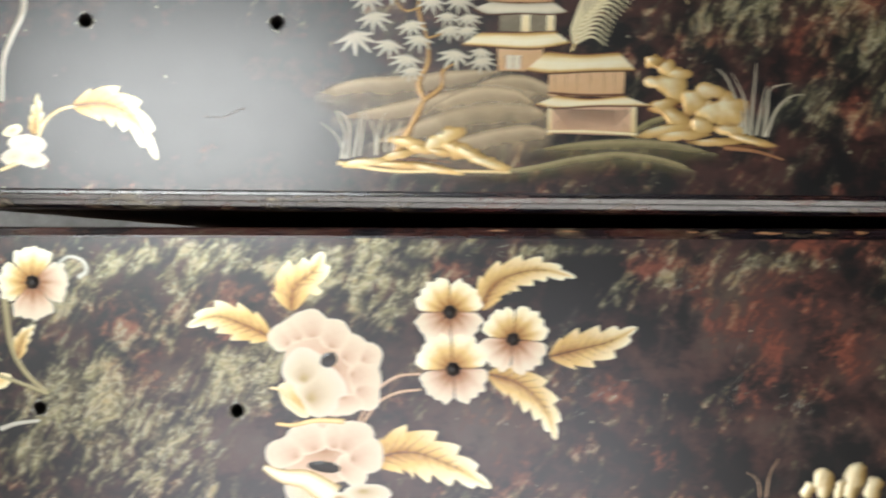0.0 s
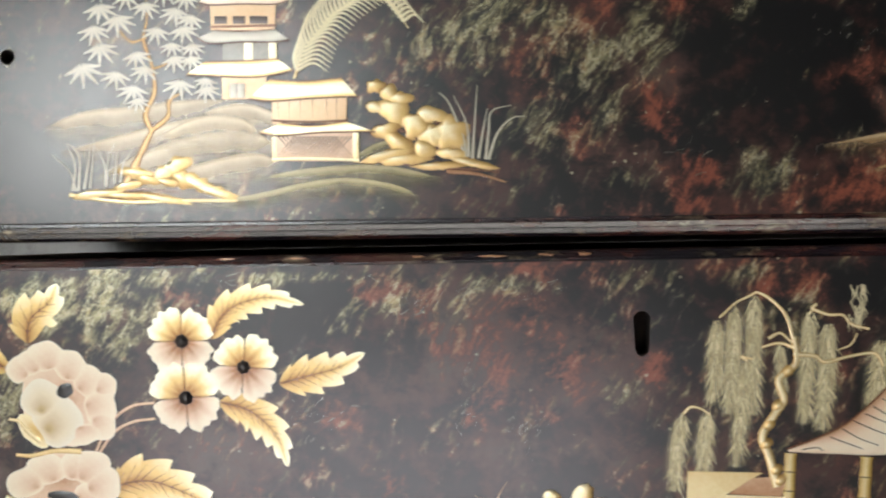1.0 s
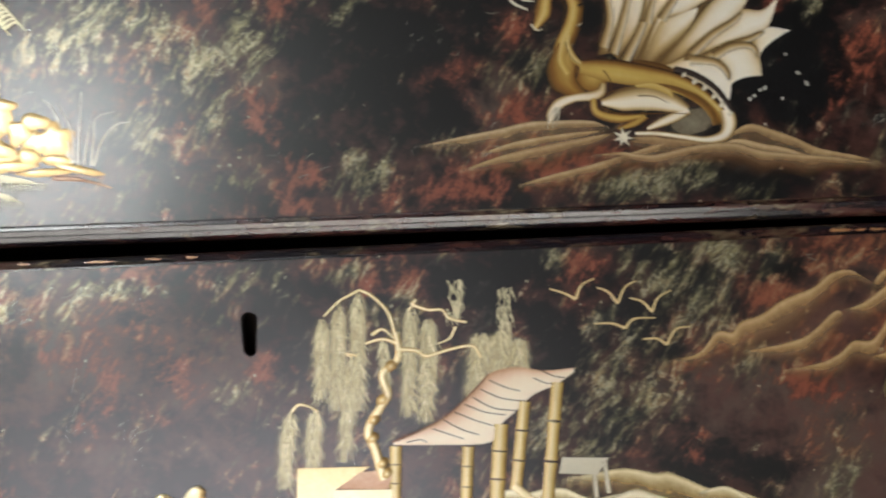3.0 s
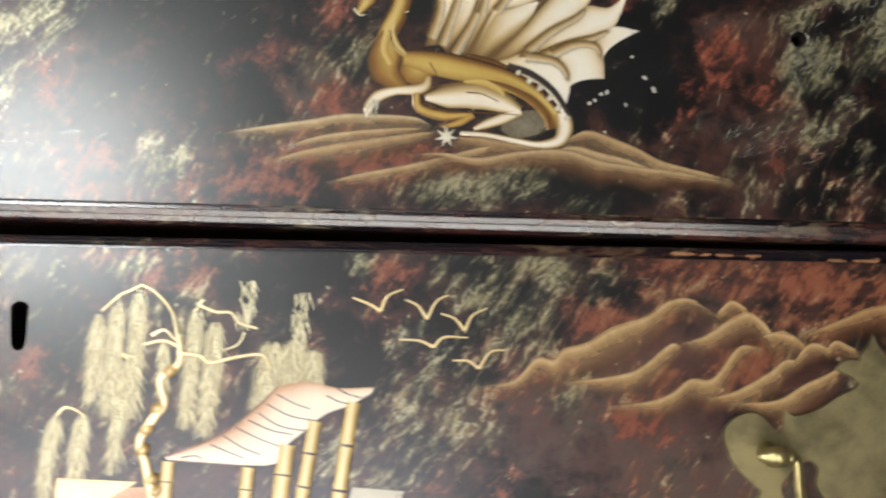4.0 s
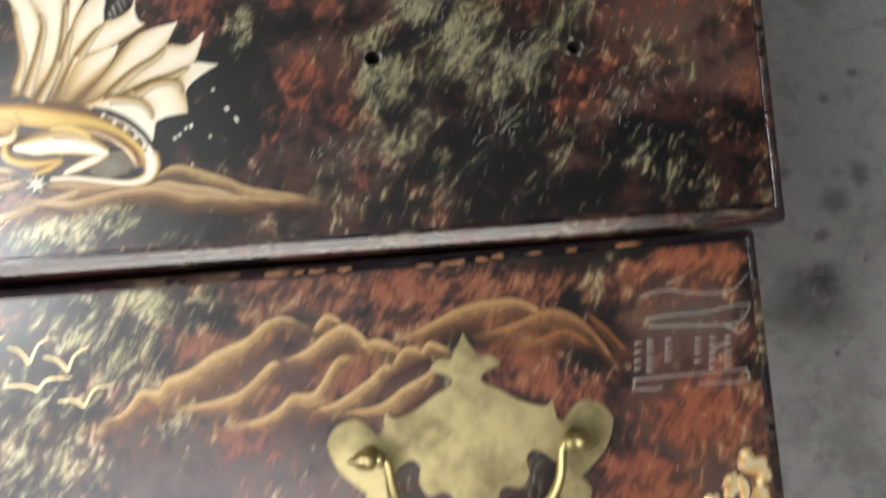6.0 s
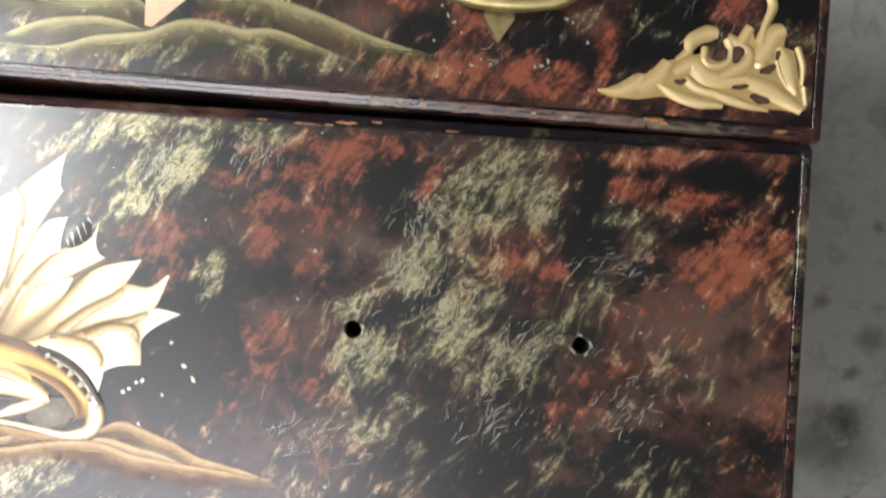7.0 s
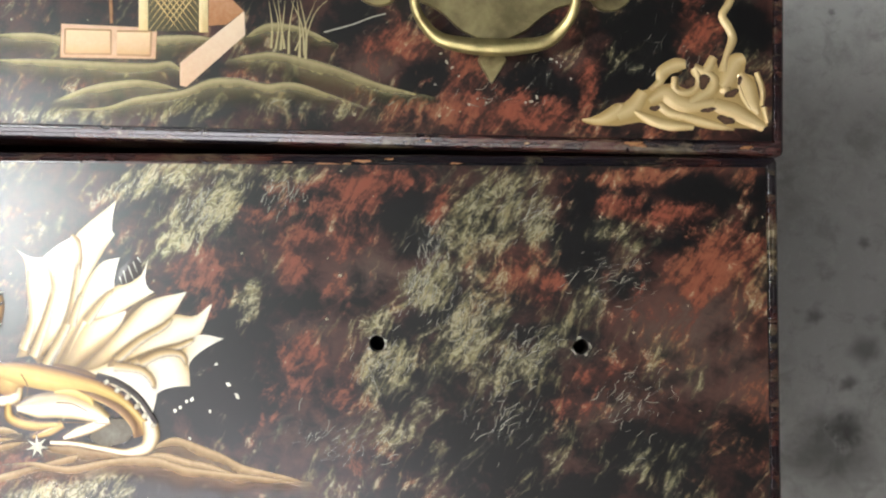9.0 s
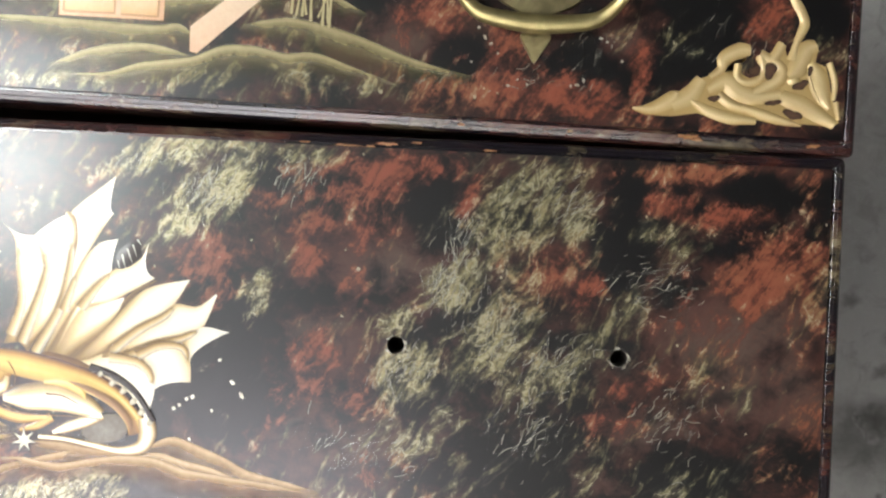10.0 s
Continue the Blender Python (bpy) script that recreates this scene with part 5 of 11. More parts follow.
# pagoda landscape
level()
on("B")
# Layered tan hills, whitish only where the lamp's glare lies on them.
ridge([(-594.1, -30.6), (-574.8, -23.9), (-550.3, -21.8), (-528.7, -19.6), (-501.9, -19.4)], 20.8, 0.9, 0.75, veil=0.85, material=TAN_HILL, name='painted_tan_hill', label="layered pale tan hill")
ridge([(-586.1, -42.2), (-556.0, -34.8), (-528.8, -28.8), (-502.0, -25.4), (-488.7, -30.9)], 20.8, 1.0, 0.75, veil=0.85, material=TAN_HILL, name='painted_tan_hill', label="layered pale tan hill")
ridge([(-570.0, -54.4), (-545.3, -42.9), (-520.9, -35.5), (-496.8, -34.7), (-483.6, -40.7)], 23.8, 1.0, 0.75, veil=0.85, material=TAN_HILL, name='painted_tan_hill', label="layered pale tan hill")
ridge([(-551.0, -60.0), (-523.8, -49.9), (-497.0, -44.6), (-482.4, -48.0)], 20.8, 0.95, 0.75, veil=0.85, material=TAN_HILL, name='painted_tan_hill', label="layered pale tan hill")
ridge([(-520.7, -26.3), (-501.9, -21.5), (-486.0, -25.7), (-475.5, -35.1)], 17.8, 0.9, 0.75, veil=0.85, material=TAN_HILL, name='painted_tan_hill', label="layered pale tan hill")
ridge([(-542.5, -37.7), (-520.8, -27.6), (-502.0, -28.0), (-491.5, -34.8)], 17.8, 1.0, 0.75, veil=0.85, material=TAN_HILL, name='painted_tan_hill', label="layered pale tan hill")
ridge([(-529.5, -66.9), (-497.3, -64.0), (-470.6, -58.6), (-449.5, -56.9), (-428.6, -60.6), (-418.2, -65.9)], 8.8, 0.75, 0.4, material=MOSS, label="soft olive-gold hill")
ridge([(-491.8, -55.7), (-465.2, -51.7), (-433.7, -51.4), (-407.7, -57.5)], 11.4, 0.7, 0.35, material=MOSS, label="soft olive-gold hill")
ridge([(-449.4, -48.6), (-438.8, -41.5), (-425.6, -39.1)], 8.8, 0.6, 0.4, material=MOSS)
tree = motif("painted_tree", -542.3, -28.5, "slender gilded tree with pale star leaves")
limb("branch", [(-555.0, -57.6), (-547.8, -44.0), (-542.0, -32.7)], (5.3, 3.7, 3.0), (0.02, 0.16, 0.5, 0.4, 0.14, 0.02), GILT, tree, dome=0.3, knob=0.12)
limb("branch", [(-542.4, -34.1), (-545.3, -25.9), (-541.0, -16.0), (-541.9, -4.2), (-545.8, 8.6), (-544.1, 18.5), (-544.9, 33.0)], (3.6, 2.9, 2.5, 2.0, 1.6, 1.2, 0.9), (0.02, 0.16, 0.5, 0.4, 0.14, 0.02), GILT, tree, dome=0.3, knob=0.12)
limb("branch", [(-542.0, -33.2), (-534.9, -27.4), (-533.8, -19.8), (-526.9, -16.0)], (2.9, 2.5, 2.1, 0.9), (0.02, 0.16, 0.5, 0.4, 0.14, 0.02), GILT, tree, dome=0.3, knob=0.12)
limb("branch", [(-541.9, -5.1), (-536.3, -3.4), (-531.6, 0.1)], (1.4, 1.2, 0.7), (0.02, 0.16, 0.5, 0.4, 0.14, 0.02), GILT, tree, dome=0.3, knob=0.12)
limb("branch", [(-544.4, 9.4), (-551.9, 7.8), (-558.3, 14.3)], (1.4, 1.2, 0.7), (0.02, 0.16, 0.5, 0.4, 0.14, 0.02), GILT, tree, dome=0.3, knob=0.12)
on("B")
blades("leaf_spray", [([(-566.6, 24.2), (-562.6, 24.0), (-558.7, 23.8)], 3.7), ([(-566.6, 24.2), (-562.4, 22.2), (-558.2, 20.1)], 3.7), ([(-566.6, 24.2), (-563.9, 20.4), (-561.2, 16.6)], 3.7), ([(-566.6, 24.2), (-567.0, 19.9), (-567.4, 15.7)], 3.7), ([(-566.6, 24.2), (-569.5, 21.2), (-572.4, 18.1)], 3.7), ([(-566.6, 24.2), (-570.4, 22.9), (-574.2, 21.6)], 3.7)], 0.95, material=SILVER, parent=tree)
blades("leaf_spray", [([(-558.2, 18.7), (-554.2, 18.8), (-550.2, 18.9)], 3.8), ([(-558.2, 18.7), (-553.7, 16.9), (-549.1, 15.1)], 3.8), ([(-558.2, 18.7), (-555.0, 14.9), (-551.7, 11.2)], 3.8), ([(-558.2, 18.7), (-558.1, 14.3), (-557.9, 9.8)], 3.8), ([(-558.2, 18.7), (-560.9, 15.3), (-563.5, 12.0)], 3.8), ([(-558.2, 18.7), (-562.1, 17.1), (-565.9, 15.4)], 3.8)], 0.95, material=SILVER, parent=tree)
blades("leaf_spray", [([(-569.5, 14.3), (-565.7, 13.7), (-561.9, 13.2)], 3.5), ([(-569.5, 14.3), (-565.7, 12.0), (-562.0, 9.7)], 3.5), ([(-569.5, 14.3), (-567.5, 10.4), (-565.5, 6.6)], 3.5), ([(-569.5, 14.3), (-570.5, 10.3), (-571.5, 6.2)], 3.5), ([(-569.5, 14.3), (-572.6, 11.6), (-575.8, 8.9)], 3.5), ([(-569.5, 14.3), (-573.2, 13.3), (-577.0, 12.3)], 3.5)], 0.95, material=SILVER, parent=tree)
blades("leaf_spray", [([(-566.6, 5.8), (-562.5, 5.7), (-558.5, 5.7)], 3.8), ([(-566.6, 5.8), (-562.1, 3.8), (-557.6, 1.9)], 3.8), ([(-566.6, 5.8), (-563.6, 1.9), (-560.5, -1.9)], 3.8), ([(-566.6, 5.8), (-566.7, 1.3), (-566.8, -3.1)], 3.8), ([(-566.6, 5.8), (-569.4, 2.5), (-572.2, -0.8)], 3.8), ([(-566.6, 5.8), (-570.5, 4.2), (-574.5, 2.7)], 3.8)], 0.95, material=SILVER, parent=tree)
blades("leaf_spray", [([(-575.3, -3.5), (-570.7, -3.2), (-566.1, -3.0)], 4.4), ([(-575.3, -3.5), (-570.0, -5.4), (-564.7, -7.2)], 4.4), ([(-575.3, -3.5), (-571.4, -7.7), (-567.5, -11.8)], 4.4), ([(-575.3, -3.5), (-574.9, -8.5), (-574.5, -13.5)], 4.4), ([(-575.3, -3.5), (-578.1, -7.4), (-581.0, -11.2)], 4.4), ([(-575.3, -3.5), (-579.6, -5.4), (-583.9, -7.3)], 4.4)], 0.95, material=SILVER, parent=tree)
blades("leaf_spray", [([(-544.6, 24.6), (-541.2, 24.1), (-537.8, 23.5)], 3.1), ([(-544.6, 24.6), (-541.3, 22.5), (-538.0, 20.4)], 3.1), ([(-544.6, 24.6), (-542.9, 21.1), (-541.1, 17.6)], 3.1), ([(-544.6, 24.6), (-545.5, 21.0), (-546.4, 17.3)], 3.1), ([(-544.6, 24.6), (-547.5, 22.2), (-550.3, 19.8)], 3.1), ([(-544.6, 24.6), (-548.0, 23.7), (-551.3, 22.8)], 3.1)], 0.95, material=SILVER, parent=tree)
blades("leaf_spray", [([(-530.1, 21.6), (-526.8, 20.1), (-523.5, 18.5)], 3.3), ([(-530.1, 21.6), (-527.8, 18.6), (-525.5, 15.6)], 3.3), ([(-530.1, 21.6), (-530.1, 17.7), (-530.1, 13.8)], 3.3), ([(-530.1, 21.6), (-532.8, 18.3), (-535.5, 15.1)], 3.3), ([(-530.1, 21.6), (-534.0, 20.1), (-537.9, 18.5)], 3.3), ([(-530.1, 21.6), (-533.6, 21.7), (-537.1, 21.7)], 3.3)], 0.95, material=SILVER, parent=tree)
blades("leaf_spray", [([(-523.2, 18.3), (-520.0, 17.0), (-516.7, 15.7)], 3.1), ([(-523.2, 18.3), (-520.7, 15.5), (-518.2, 12.8)], 3.1), ([(-523.2, 18.3), (-522.8, 14.6), (-522.4, 10.9)], 3.1), ([(-523.2, 18.3), (-525.4, 15.0), (-527.6, 11.7)], 3.1), ([(-523.2, 18.3), (-526.7, 16.6), (-530.3, 14.8)], 3.1), ([(-523.2, 18.3), (-526.6, 18.1), (-529.9, 17.9)], 3.1)], 0.95, material=SILVER, parent=tree)
blades("leaf_spray", [([(-539.4, 12.9), (-536.2, 11.7), (-532.9, 10.5)], 3.1), ([(-539.4, 12.9), (-536.8, 10.3), (-534.3, 7.6)], 3.1), ([(-539.4, 12.9), (-538.9, 9.2), (-538.4, 5.5)], 3.1), ([(-539.4, 12.9), (-541.5, 9.6), (-543.6, 6.3)], 3.1), ([(-539.4, 12.9), (-542.9, 11.1), (-546.4, 9.3)], 3.1), ([(-539.4, 12.9), (-542.8, 12.7), (-546.2, 12.5)], 3.1)], 0.95, material=SILVER, parent=tree)
blades("leaf_spray", [([(-527.0, 13.1), (-523.5, 12.9), (-520.0, 12.7)], 3.3), ([(-527.0, 13.1), (-523.3, 11.3), (-519.5, 9.4)], 3.3), ([(-527.0, 13.1), (-524.6, 9.7), (-522.2, 6.2)], 3.3), ([(-527.0, 13.1), (-527.3, 9.3), (-527.6, 5.4)], 3.3), ([(-527.0, 13.1), (-529.6, 10.3), (-532.1, 7.5)], 3.3), ([(-527.0, 13.1), (-530.4, 11.9), (-533.8, 10.6)], 3.3)], 0.95, material=SILVER, parent=tree)
blades("leaf_spray", [([(-532.3, 5.9), (-529.5, 5.2), (-526.7, 4.4)], 2.6), ([(-532.3, 5.9), (-529.7, 3.9), (-527.2, 1.9)], 2.6), ([(-532.3, 5.9), (-531.2, 2.8), (-530.1, -0.2)], 2.6), ([(-532.3, 5.9), (-533.4, 2.9), (-534.5, -0.2)], 2.6), ([(-532.3, 5.9), (-534.9, 4.0), (-537.5, 2.1)], 2.6), ([(-532.3, 5.9), (-535.1, 5.3), (-537.9, 4.7)], 2.6)], 0.95, material=SILVER, parent=tree)
blades("leaf_spray", [([(-522.9, 5.2), (-519.9, 4.8), (-516.9, 4.5)], 2.8), ([(-522.9, 5.2), (-519.8, 3.4), (-516.7, 1.7)], 2.8), ([(-522.9, 5.2), (-521.0, 2.1), (-519.1, -0.9)], 2.8), ([(-522.9, 5.2), (-523.3, 1.8), (-523.7, -1.5)], 2.8), ([(-522.9, 5.2), (-525.1, 2.8), (-527.4, 0.4)], 2.8), ([(-522.9, 5.2), (-525.8, 4.1), (-528.7, 3.1)], 2.8)], 0.95, material=SILVER, parent=tree)
blades("leaf_spray", [([(-549.3, 1.9), (-545.8, 1.8), (-542.3, 1.7)], 3.3), ([(-549.3, 1.9), (-545.5, 0.2), (-541.6, -1.6)], 3.3), ([(-549.3, 1.9), (-546.7, -1.5), (-544.2, -4.9)], 3.3), ([(-549.3, 1.9), (-549.5, -2.0), (-549.6, -5.9)], 3.3), ([(-549.3, 1.9), (-551.8, -1.0), (-554.2, -3.9)], 3.3), ([(-549.3, 1.9), (-552.7, 0.5), (-556.1, -0.8)], 3.3)], 0.95, material=SILVER, parent=tree)
blades("leaf_spray", [([(-531.6, -0.4), (-528.5, -0.4), (-525.4, -0.5)], 3.0), ([(-531.6, -0.4), (-528.1, -1.9), (-524.6, -3.4)], 3.0), ([(-531.6, -0.4), (-529.1, -3.4), (-526.6, -6.4)], 3.0), ([(-531.6, -0.4), (-531.5, -3.9), (-531.3, -7.5)], 3.0), ([(-531.6, -0.4), (-533.6, -3.1), (-535.6, -5.8)], 3.0), ([(-531.6, -0.4), (-534.5, -1.7), (-537.5, -3.1)], 3.0)], 0.95, material=SILVER, parent=tree)
blades("leaf_spray", [([(-523.5, -0.6), (-520.7, -0.8), (-518.0, -1.1)], 2.6), ([(-523.5, -0.6), (-520.5, -2.1), (-517.6, -3.7)], 2.6), ([(-523.5, -0.6), (-521.6, -3.4), (-519.6, -6.2)], 2.6), ([(-523.5, -0.6), (-523.7, -3.7), (-523.9, -6.9)], 2.6), ([(-523.5, -0.6), (-525.5, -2.9), (-527.5, -5.3)], 2.6), ([(-523.5, -0.6), (-526.2, -1.7), (-528.9, -2.8)], 2.6)], 0.95, material=SILVER, parent=tree)
blades("leaf_spray", [([(-558.7, -7.1), (-555.4, -8.6), (-552.1, -10.2)], 3.3), ([(-558.7, -7.1), (-556.4, -10.1), (-554.1, -13.1)], 3.3), ([(-558.7, -7.1), (-558.8, -11.0), (-558.8, -14.9)], 3.3), ([(-558.7, -7.1), (-561.5, -10.4), (-564.2, -13.6)], 3.3), ([(-558.7, -7.1), (-562.7, -8.6), (-566.6, -10.2)], 3.3), ([(-558.7, -7.1), (-562.3, -7.0), (-565.8, -6.9)], 3.3)], 0.95, material=SILVER, parent=tree)
blades("leaf_spray", [([(-545.1, -4.8), (-541.9, -6.1), (-538.7, -7.4)], 3.1), ([(-545.1, -4.8), (-542.7, -7.5), (-540.3, -10.3)], 3.1), ([(-545.1, -4.8), (-544.8, -8.5), (-544.6, -12.2)], 3.1), ([(-545.1, -4.8), (-547.4, -8.0), (-549.8, -11.3)], 3.1), ([(-545.1, -4.8), (-548.7, -6.5), (-552.3, -8.2)], 3.1), ([(-545.1, -4.8), (-548.5, -4.9), (-551.9, -5.0)], 3.1)], 0.95, material=SILVER, parent=tree)
blades("leaf_spray", [([(-550.7, -13.9), (-547.1, -15.2), (-543.5, -16.6)], 3.5), ([(-550.7, -13.9), (-547.9, -16.8), (-545.2, -19.8)], 3.5), ([(-550.7, -13.9), (-550.3, -17.9), (-549.9, -22.0)], 3.5), ([(-550.7, -13.9), (-553.2, -17.5), (-555.7, -21.1)], 3.5), ([(-550.7, -13.9), (-554.7, -15.7), (-558.7, -17.6)], 3.5), ([(-550.7, -13.9), (-554.5, -14.0), (-558.3, -14.1)], 3.5)], 0.95, material=SILVER, parent=tree)
blades("leaf_spray", [([(-528.5, -11.7), (-524.8, -13.1), (-521.0, -14.5)], 3.7), ([(-528.5, -11.7), (-525.6, -14.8), (-522.7, -17.9)], 3.7), ([(-528.5, -11.7), (-528.1, -16.0), (-527.6, -20.2)], 3.7), ([(-528.5, -11.7), (-531.1, -15.5), (-533.7, -19.2)], 3.7), ([(-528.5, -11.7), (-532.7, -13.7), (-536.8, -15.6)], 3.7), ([(-528.5, -11.7), (-532.5, -11.9), (-536.4, -12.0)], 3.7)], 0.95, material=SILVER, parent=tree)
blades("leaf_spray", [([(-516.5, -14.6), (-513.4, -14.8), (-510.2, -15.0)], 3.0), ([(-516.5, -14.6), (-513.1, -16.3), (-509.7, -17.9)], 3.0), ([(-516.5, -14.6), (-514.3, -17.7), (-512.0, -20.8)], 3.0), ([(-516.5, -14.6), (-516.7, -18.1), (-516.9, -21.7)], 3.0), ([(-516.5, -14.6), (-518.7, -17.2), (-520.9, -19.8)], 3.0), ([(-516.5, -14.6), (-519.5, -15.9), (-522.5, -17.1)], 3.0)], 0.95, material=SILVER, parent=tree)
blades("leaf_spray", [([(-548.9, -19.2), (-546.1, -19.6), (-543.3, -20.0)], 2.6), ([(-548.9, -19.2), (-546.0, -20.9), (-543.1, -22.6)], 2.6), ([(-548.9, -19.2), (-547.2, -22.1), (-545.5, -25.0)], 2.6), ([(-548.9, -19.2), (-549.4, -22.3), (-549.9, -25.5)], 2.6), ([(-548.9, -19.2), (-551.1, -21.4), (-553.3, -23.7)], 2.6), ([(-548.9, -19.2), (-551.7, -20.2), (-554.4, -21.1)], 2.6)], 0.95, material=SILVER, parent=tree)
blades("leaf_spray", [([(-553.4, 29.1), (-550.1, 28.1), (-546.7, 27.1)], 3.1), ([(-553.4, 29.1), (-550.6, 26.6), (-547.7, 24.1)], 3.1), ([(-553.4, 29.1), (-552.5, 25.4), (-551.5, 21.8)], 3.1), ([(-553.4, 29.1), (-555.1, 25.6), (-556.8, 22.1)], 3.1), ([(-553.4, 29.1), (-556.7, 27.0), (-560.0, 25.0)], 3.1), ([(-553.4, 29.1), (-556.9, 28.6), (-560.3, 28.1)], 3.1)], 0.95, material=SILVER, parent=tree)
blades("leaf_spray", [([(-516.4, -10.7), (-513.7, -11.7), (-511.0, -12.8)], 2.6), ([(-516.4, -10.7), (-514.2, -13.0), (-512.0, -15.2)], 2.6), ([(-516.4, -10.7), (-515.9, -13.8), (-515.4, -17.0)], 2.6), ([(-516.4, -10.7), (-518.1, -13.6), (-519.8, -16.5)], 2.6), ([(-516.4, -10.7), (-519.3, -12.3), (-522.2, -14.0)], 2.6), ([(-516.4, -10.7), (-519.3, -11.0), (-522.1, -11.4)], 2.6)], 0.95, material=SILVER, parent=tree)
blades("leaf_spray", [([(-525.2, 27.5), (-522.2, 26.2), (-519.2, 24.8)], 3.0), ([(-525.2, 27.5), (-522.9, 24.8), (-520.7, 22.1)], 3.0), ([(-525.2, 27.5), (-525.0, 24.0), (-524.8, 20.4)], 3.0), ([(-525.2, 27.5), (-527.4, 24.4), (-529.6, 21.4)], 3.0), ([(-525.2, 27.5), (-528.6, 25.9), (-532.0, 24.4)], 3.0), ([(-525.2, 27.5), (-528.3, 27.4), (-531.5, 27.3)], 3.0)], 0.95, material=SILVER, parent=tree)
blades("leaf_spray", [([(-565.6, 32.1), (-562.9, 30.8), (-560.3, 29.5)], 2.6), ([(-565.6, 32.1), (-563.7, 29.6), (-561.7, 27.1)], 2.6), ([(-565.6, 32.1), (-565.5, 28.9), (-565.4, 25.7)], 2.6), ([(-565.6, 32.1), (-567.7, 29.3), (-569.7, 26.6)], 2.6), ([(-565.6, 32.1), (-568.7, 30.7), (-571.7, 29.3)], 2.6), ([(-565.6, 32.1), (-568.4, 32.0), (-571.2, 31.8)], 2.6)], 0.95, material=SILVER, parent=tree)
blades("leaf_spray", [([(-535.9, 30.4), (-532.6, 30.4), (-529.3, 30.4)], 3.1), ([(-535.9, 30.4), (-532.1, 28.9), (-528.4, 27.4)], 3.1), ([(-535.9, 30.4), (-533.2, 27.3), (-530.5, 24.1)], 3.1), ([(-535.9, 30.4), (-535.7, 26.7), (-535.5, 23.0)], 3.1), ([(-535.9, 30.4), (-538.0, 27.6), (-540.1, 24.7)], 3.1), ([(-535.9, 30.4), (-539.0, 29.0), (-542.1, 27.5)], 3.1)], 0.95, material=SILVER, parent=tree)
blades("painted_grass", [([(-580.5, -60.9), (-579.1, -49.0), (-583.3, -38.8)], 1.8), ([(-577.7, -60.9), (-576.9, -46.3), (-580.1, -40.5), (-583.9, -38.8)], 1.6), ([(-575.0, -60.2), (-572.5, -46.4), (-571.8, -39.0)], 1.8), ([(-572.2, -59.7), (-570.9, -49.1), (-569.6, -35.9)], 1.6), ([(-564.6, -59.3), (-565.0, -49.2), (-569.1, -40.7)], 1.6), ([(-564.0, -58.5), (-563.3, -46.6), (-559.9, -39.2)], 1.3), ([(-560.2, -57.7), (-559.5, -49.3), (-558.9, -44.0)], 1.3), ([(-557.5, -57.3), (-556.2, -49.3), (-552.3, -43.1)], 1.3), ([(-578.8, -60.9), (-581.9, -51.6), (-590.0, -44.0)], 1.3)], 0.85, material=SILVER, label="pale silvery grass tuft")
pag = motif("painted_pagoda", -494.8, 4.5, "gilded pagoda with tiled roofs and dark windows")
flat_shape("storey", [(-514.0, 24.5), (-483.1, 23.6), (-484.0, 11.1), (-513.8, 11.9)], 0.5, 0.66, 90, material=TERRA, parent=pag)
flat_shape("window", [(-512.0, 18.3), (-506.1, 18.2), (-506.2, 14.6), (-512.1, 14.7)], 0.9, 0.5, 90, material=DARKLINE, parent=pag)
flat_shape("window", [(-503.4, 18.1), (-497.5, 17.9), (-497.6, 14.3), (-503.4, 14.5)], 0.9, 0.5, 90, material=DARKLINE, parent=pag)
flat_shape("window", [(-495.5, 17.9), (-487.1, 17.6), (-487.1, 14.1), (-495.5, 14.3)], 0.9, 0.5, 90, material=DARKLINE, parent=pag)
stroke("beam", [(-514.1, 13.3), (-499.0, 13.3), (-483.3, 13.2)], 1.2, 1.2, 0.35, material=OCHRE, parent=pag)
flat_shape("storey_back", [(-508.3, 7.1), (-483.4, 6.4), (-483.5, -2.5), (-508.5, -1.9)], 0.15, 0.2, 90, material=SILVER, parent=pag)
flat_shape("post", [(-498.2, 6.8), (-494.2, 6.7), (-494.3, -2.3), (-498.4, -2.2)], 0.75, 0.95, 90, material=GILT, parent=pag)
flat_shape("post", [(-486.7, 6.5), (-483.0, 6.4), (-483.2, -2.6), (-486.8, -2.5)], 0.75, 0.95, 90, material=GILT, parent=pag)
flat_shape("storey", [(-509.0, -8.6), (-488.0, -9.1), (-488.9, -20.4), (-508.8, -20.0)], 0.5, 0.66, 90, material=TERRA, parent=pag)
flat_shape("door_leaf", [(-505.0, -12.8), (-502.0, -12.9), (-502.2, -19.4), (-505.1, -19.3)], 0.9, 1.0, 90, material=SILVER, parent=pag)
flat_shape("door_leaf", [(-501.7, -12.9), (-498.4, -13.0), (-498.5, -19.5), (-501.8, -19.4)], 0.9, 1.0, 90, material=SILVER, parent=pag)
blades("door_line", [([(-505.2, -12.8), (-505.3, -19.7)], 0.4), ([(-501.9, -12.9), (-502.0, -19.8)], 0.4), ([(-498.2, -13.0), (-498.3, -19.8)], 0.4)], 0.3, material=OCHRE, parent=pag)
loft("roof", [(-516.3, 27.8), (-498.8, 28.0), (-482.0, 27.5)], [(-519.5, 24.7), (-513.6, 23.4), (-498.9, 23.4), (-484.2, 22.9), (-477.6, 24.2)], ((0.3, 0.7, 0.95, 0.9, 0.35), (0.3, 0.85, 1.0, 0.95, 0.3), (0.3, 0.8, 1.0, 0.9, 0.3), (0.25, 0.85, 1.0, 0.9, 0.35)), BLUSH, pag)
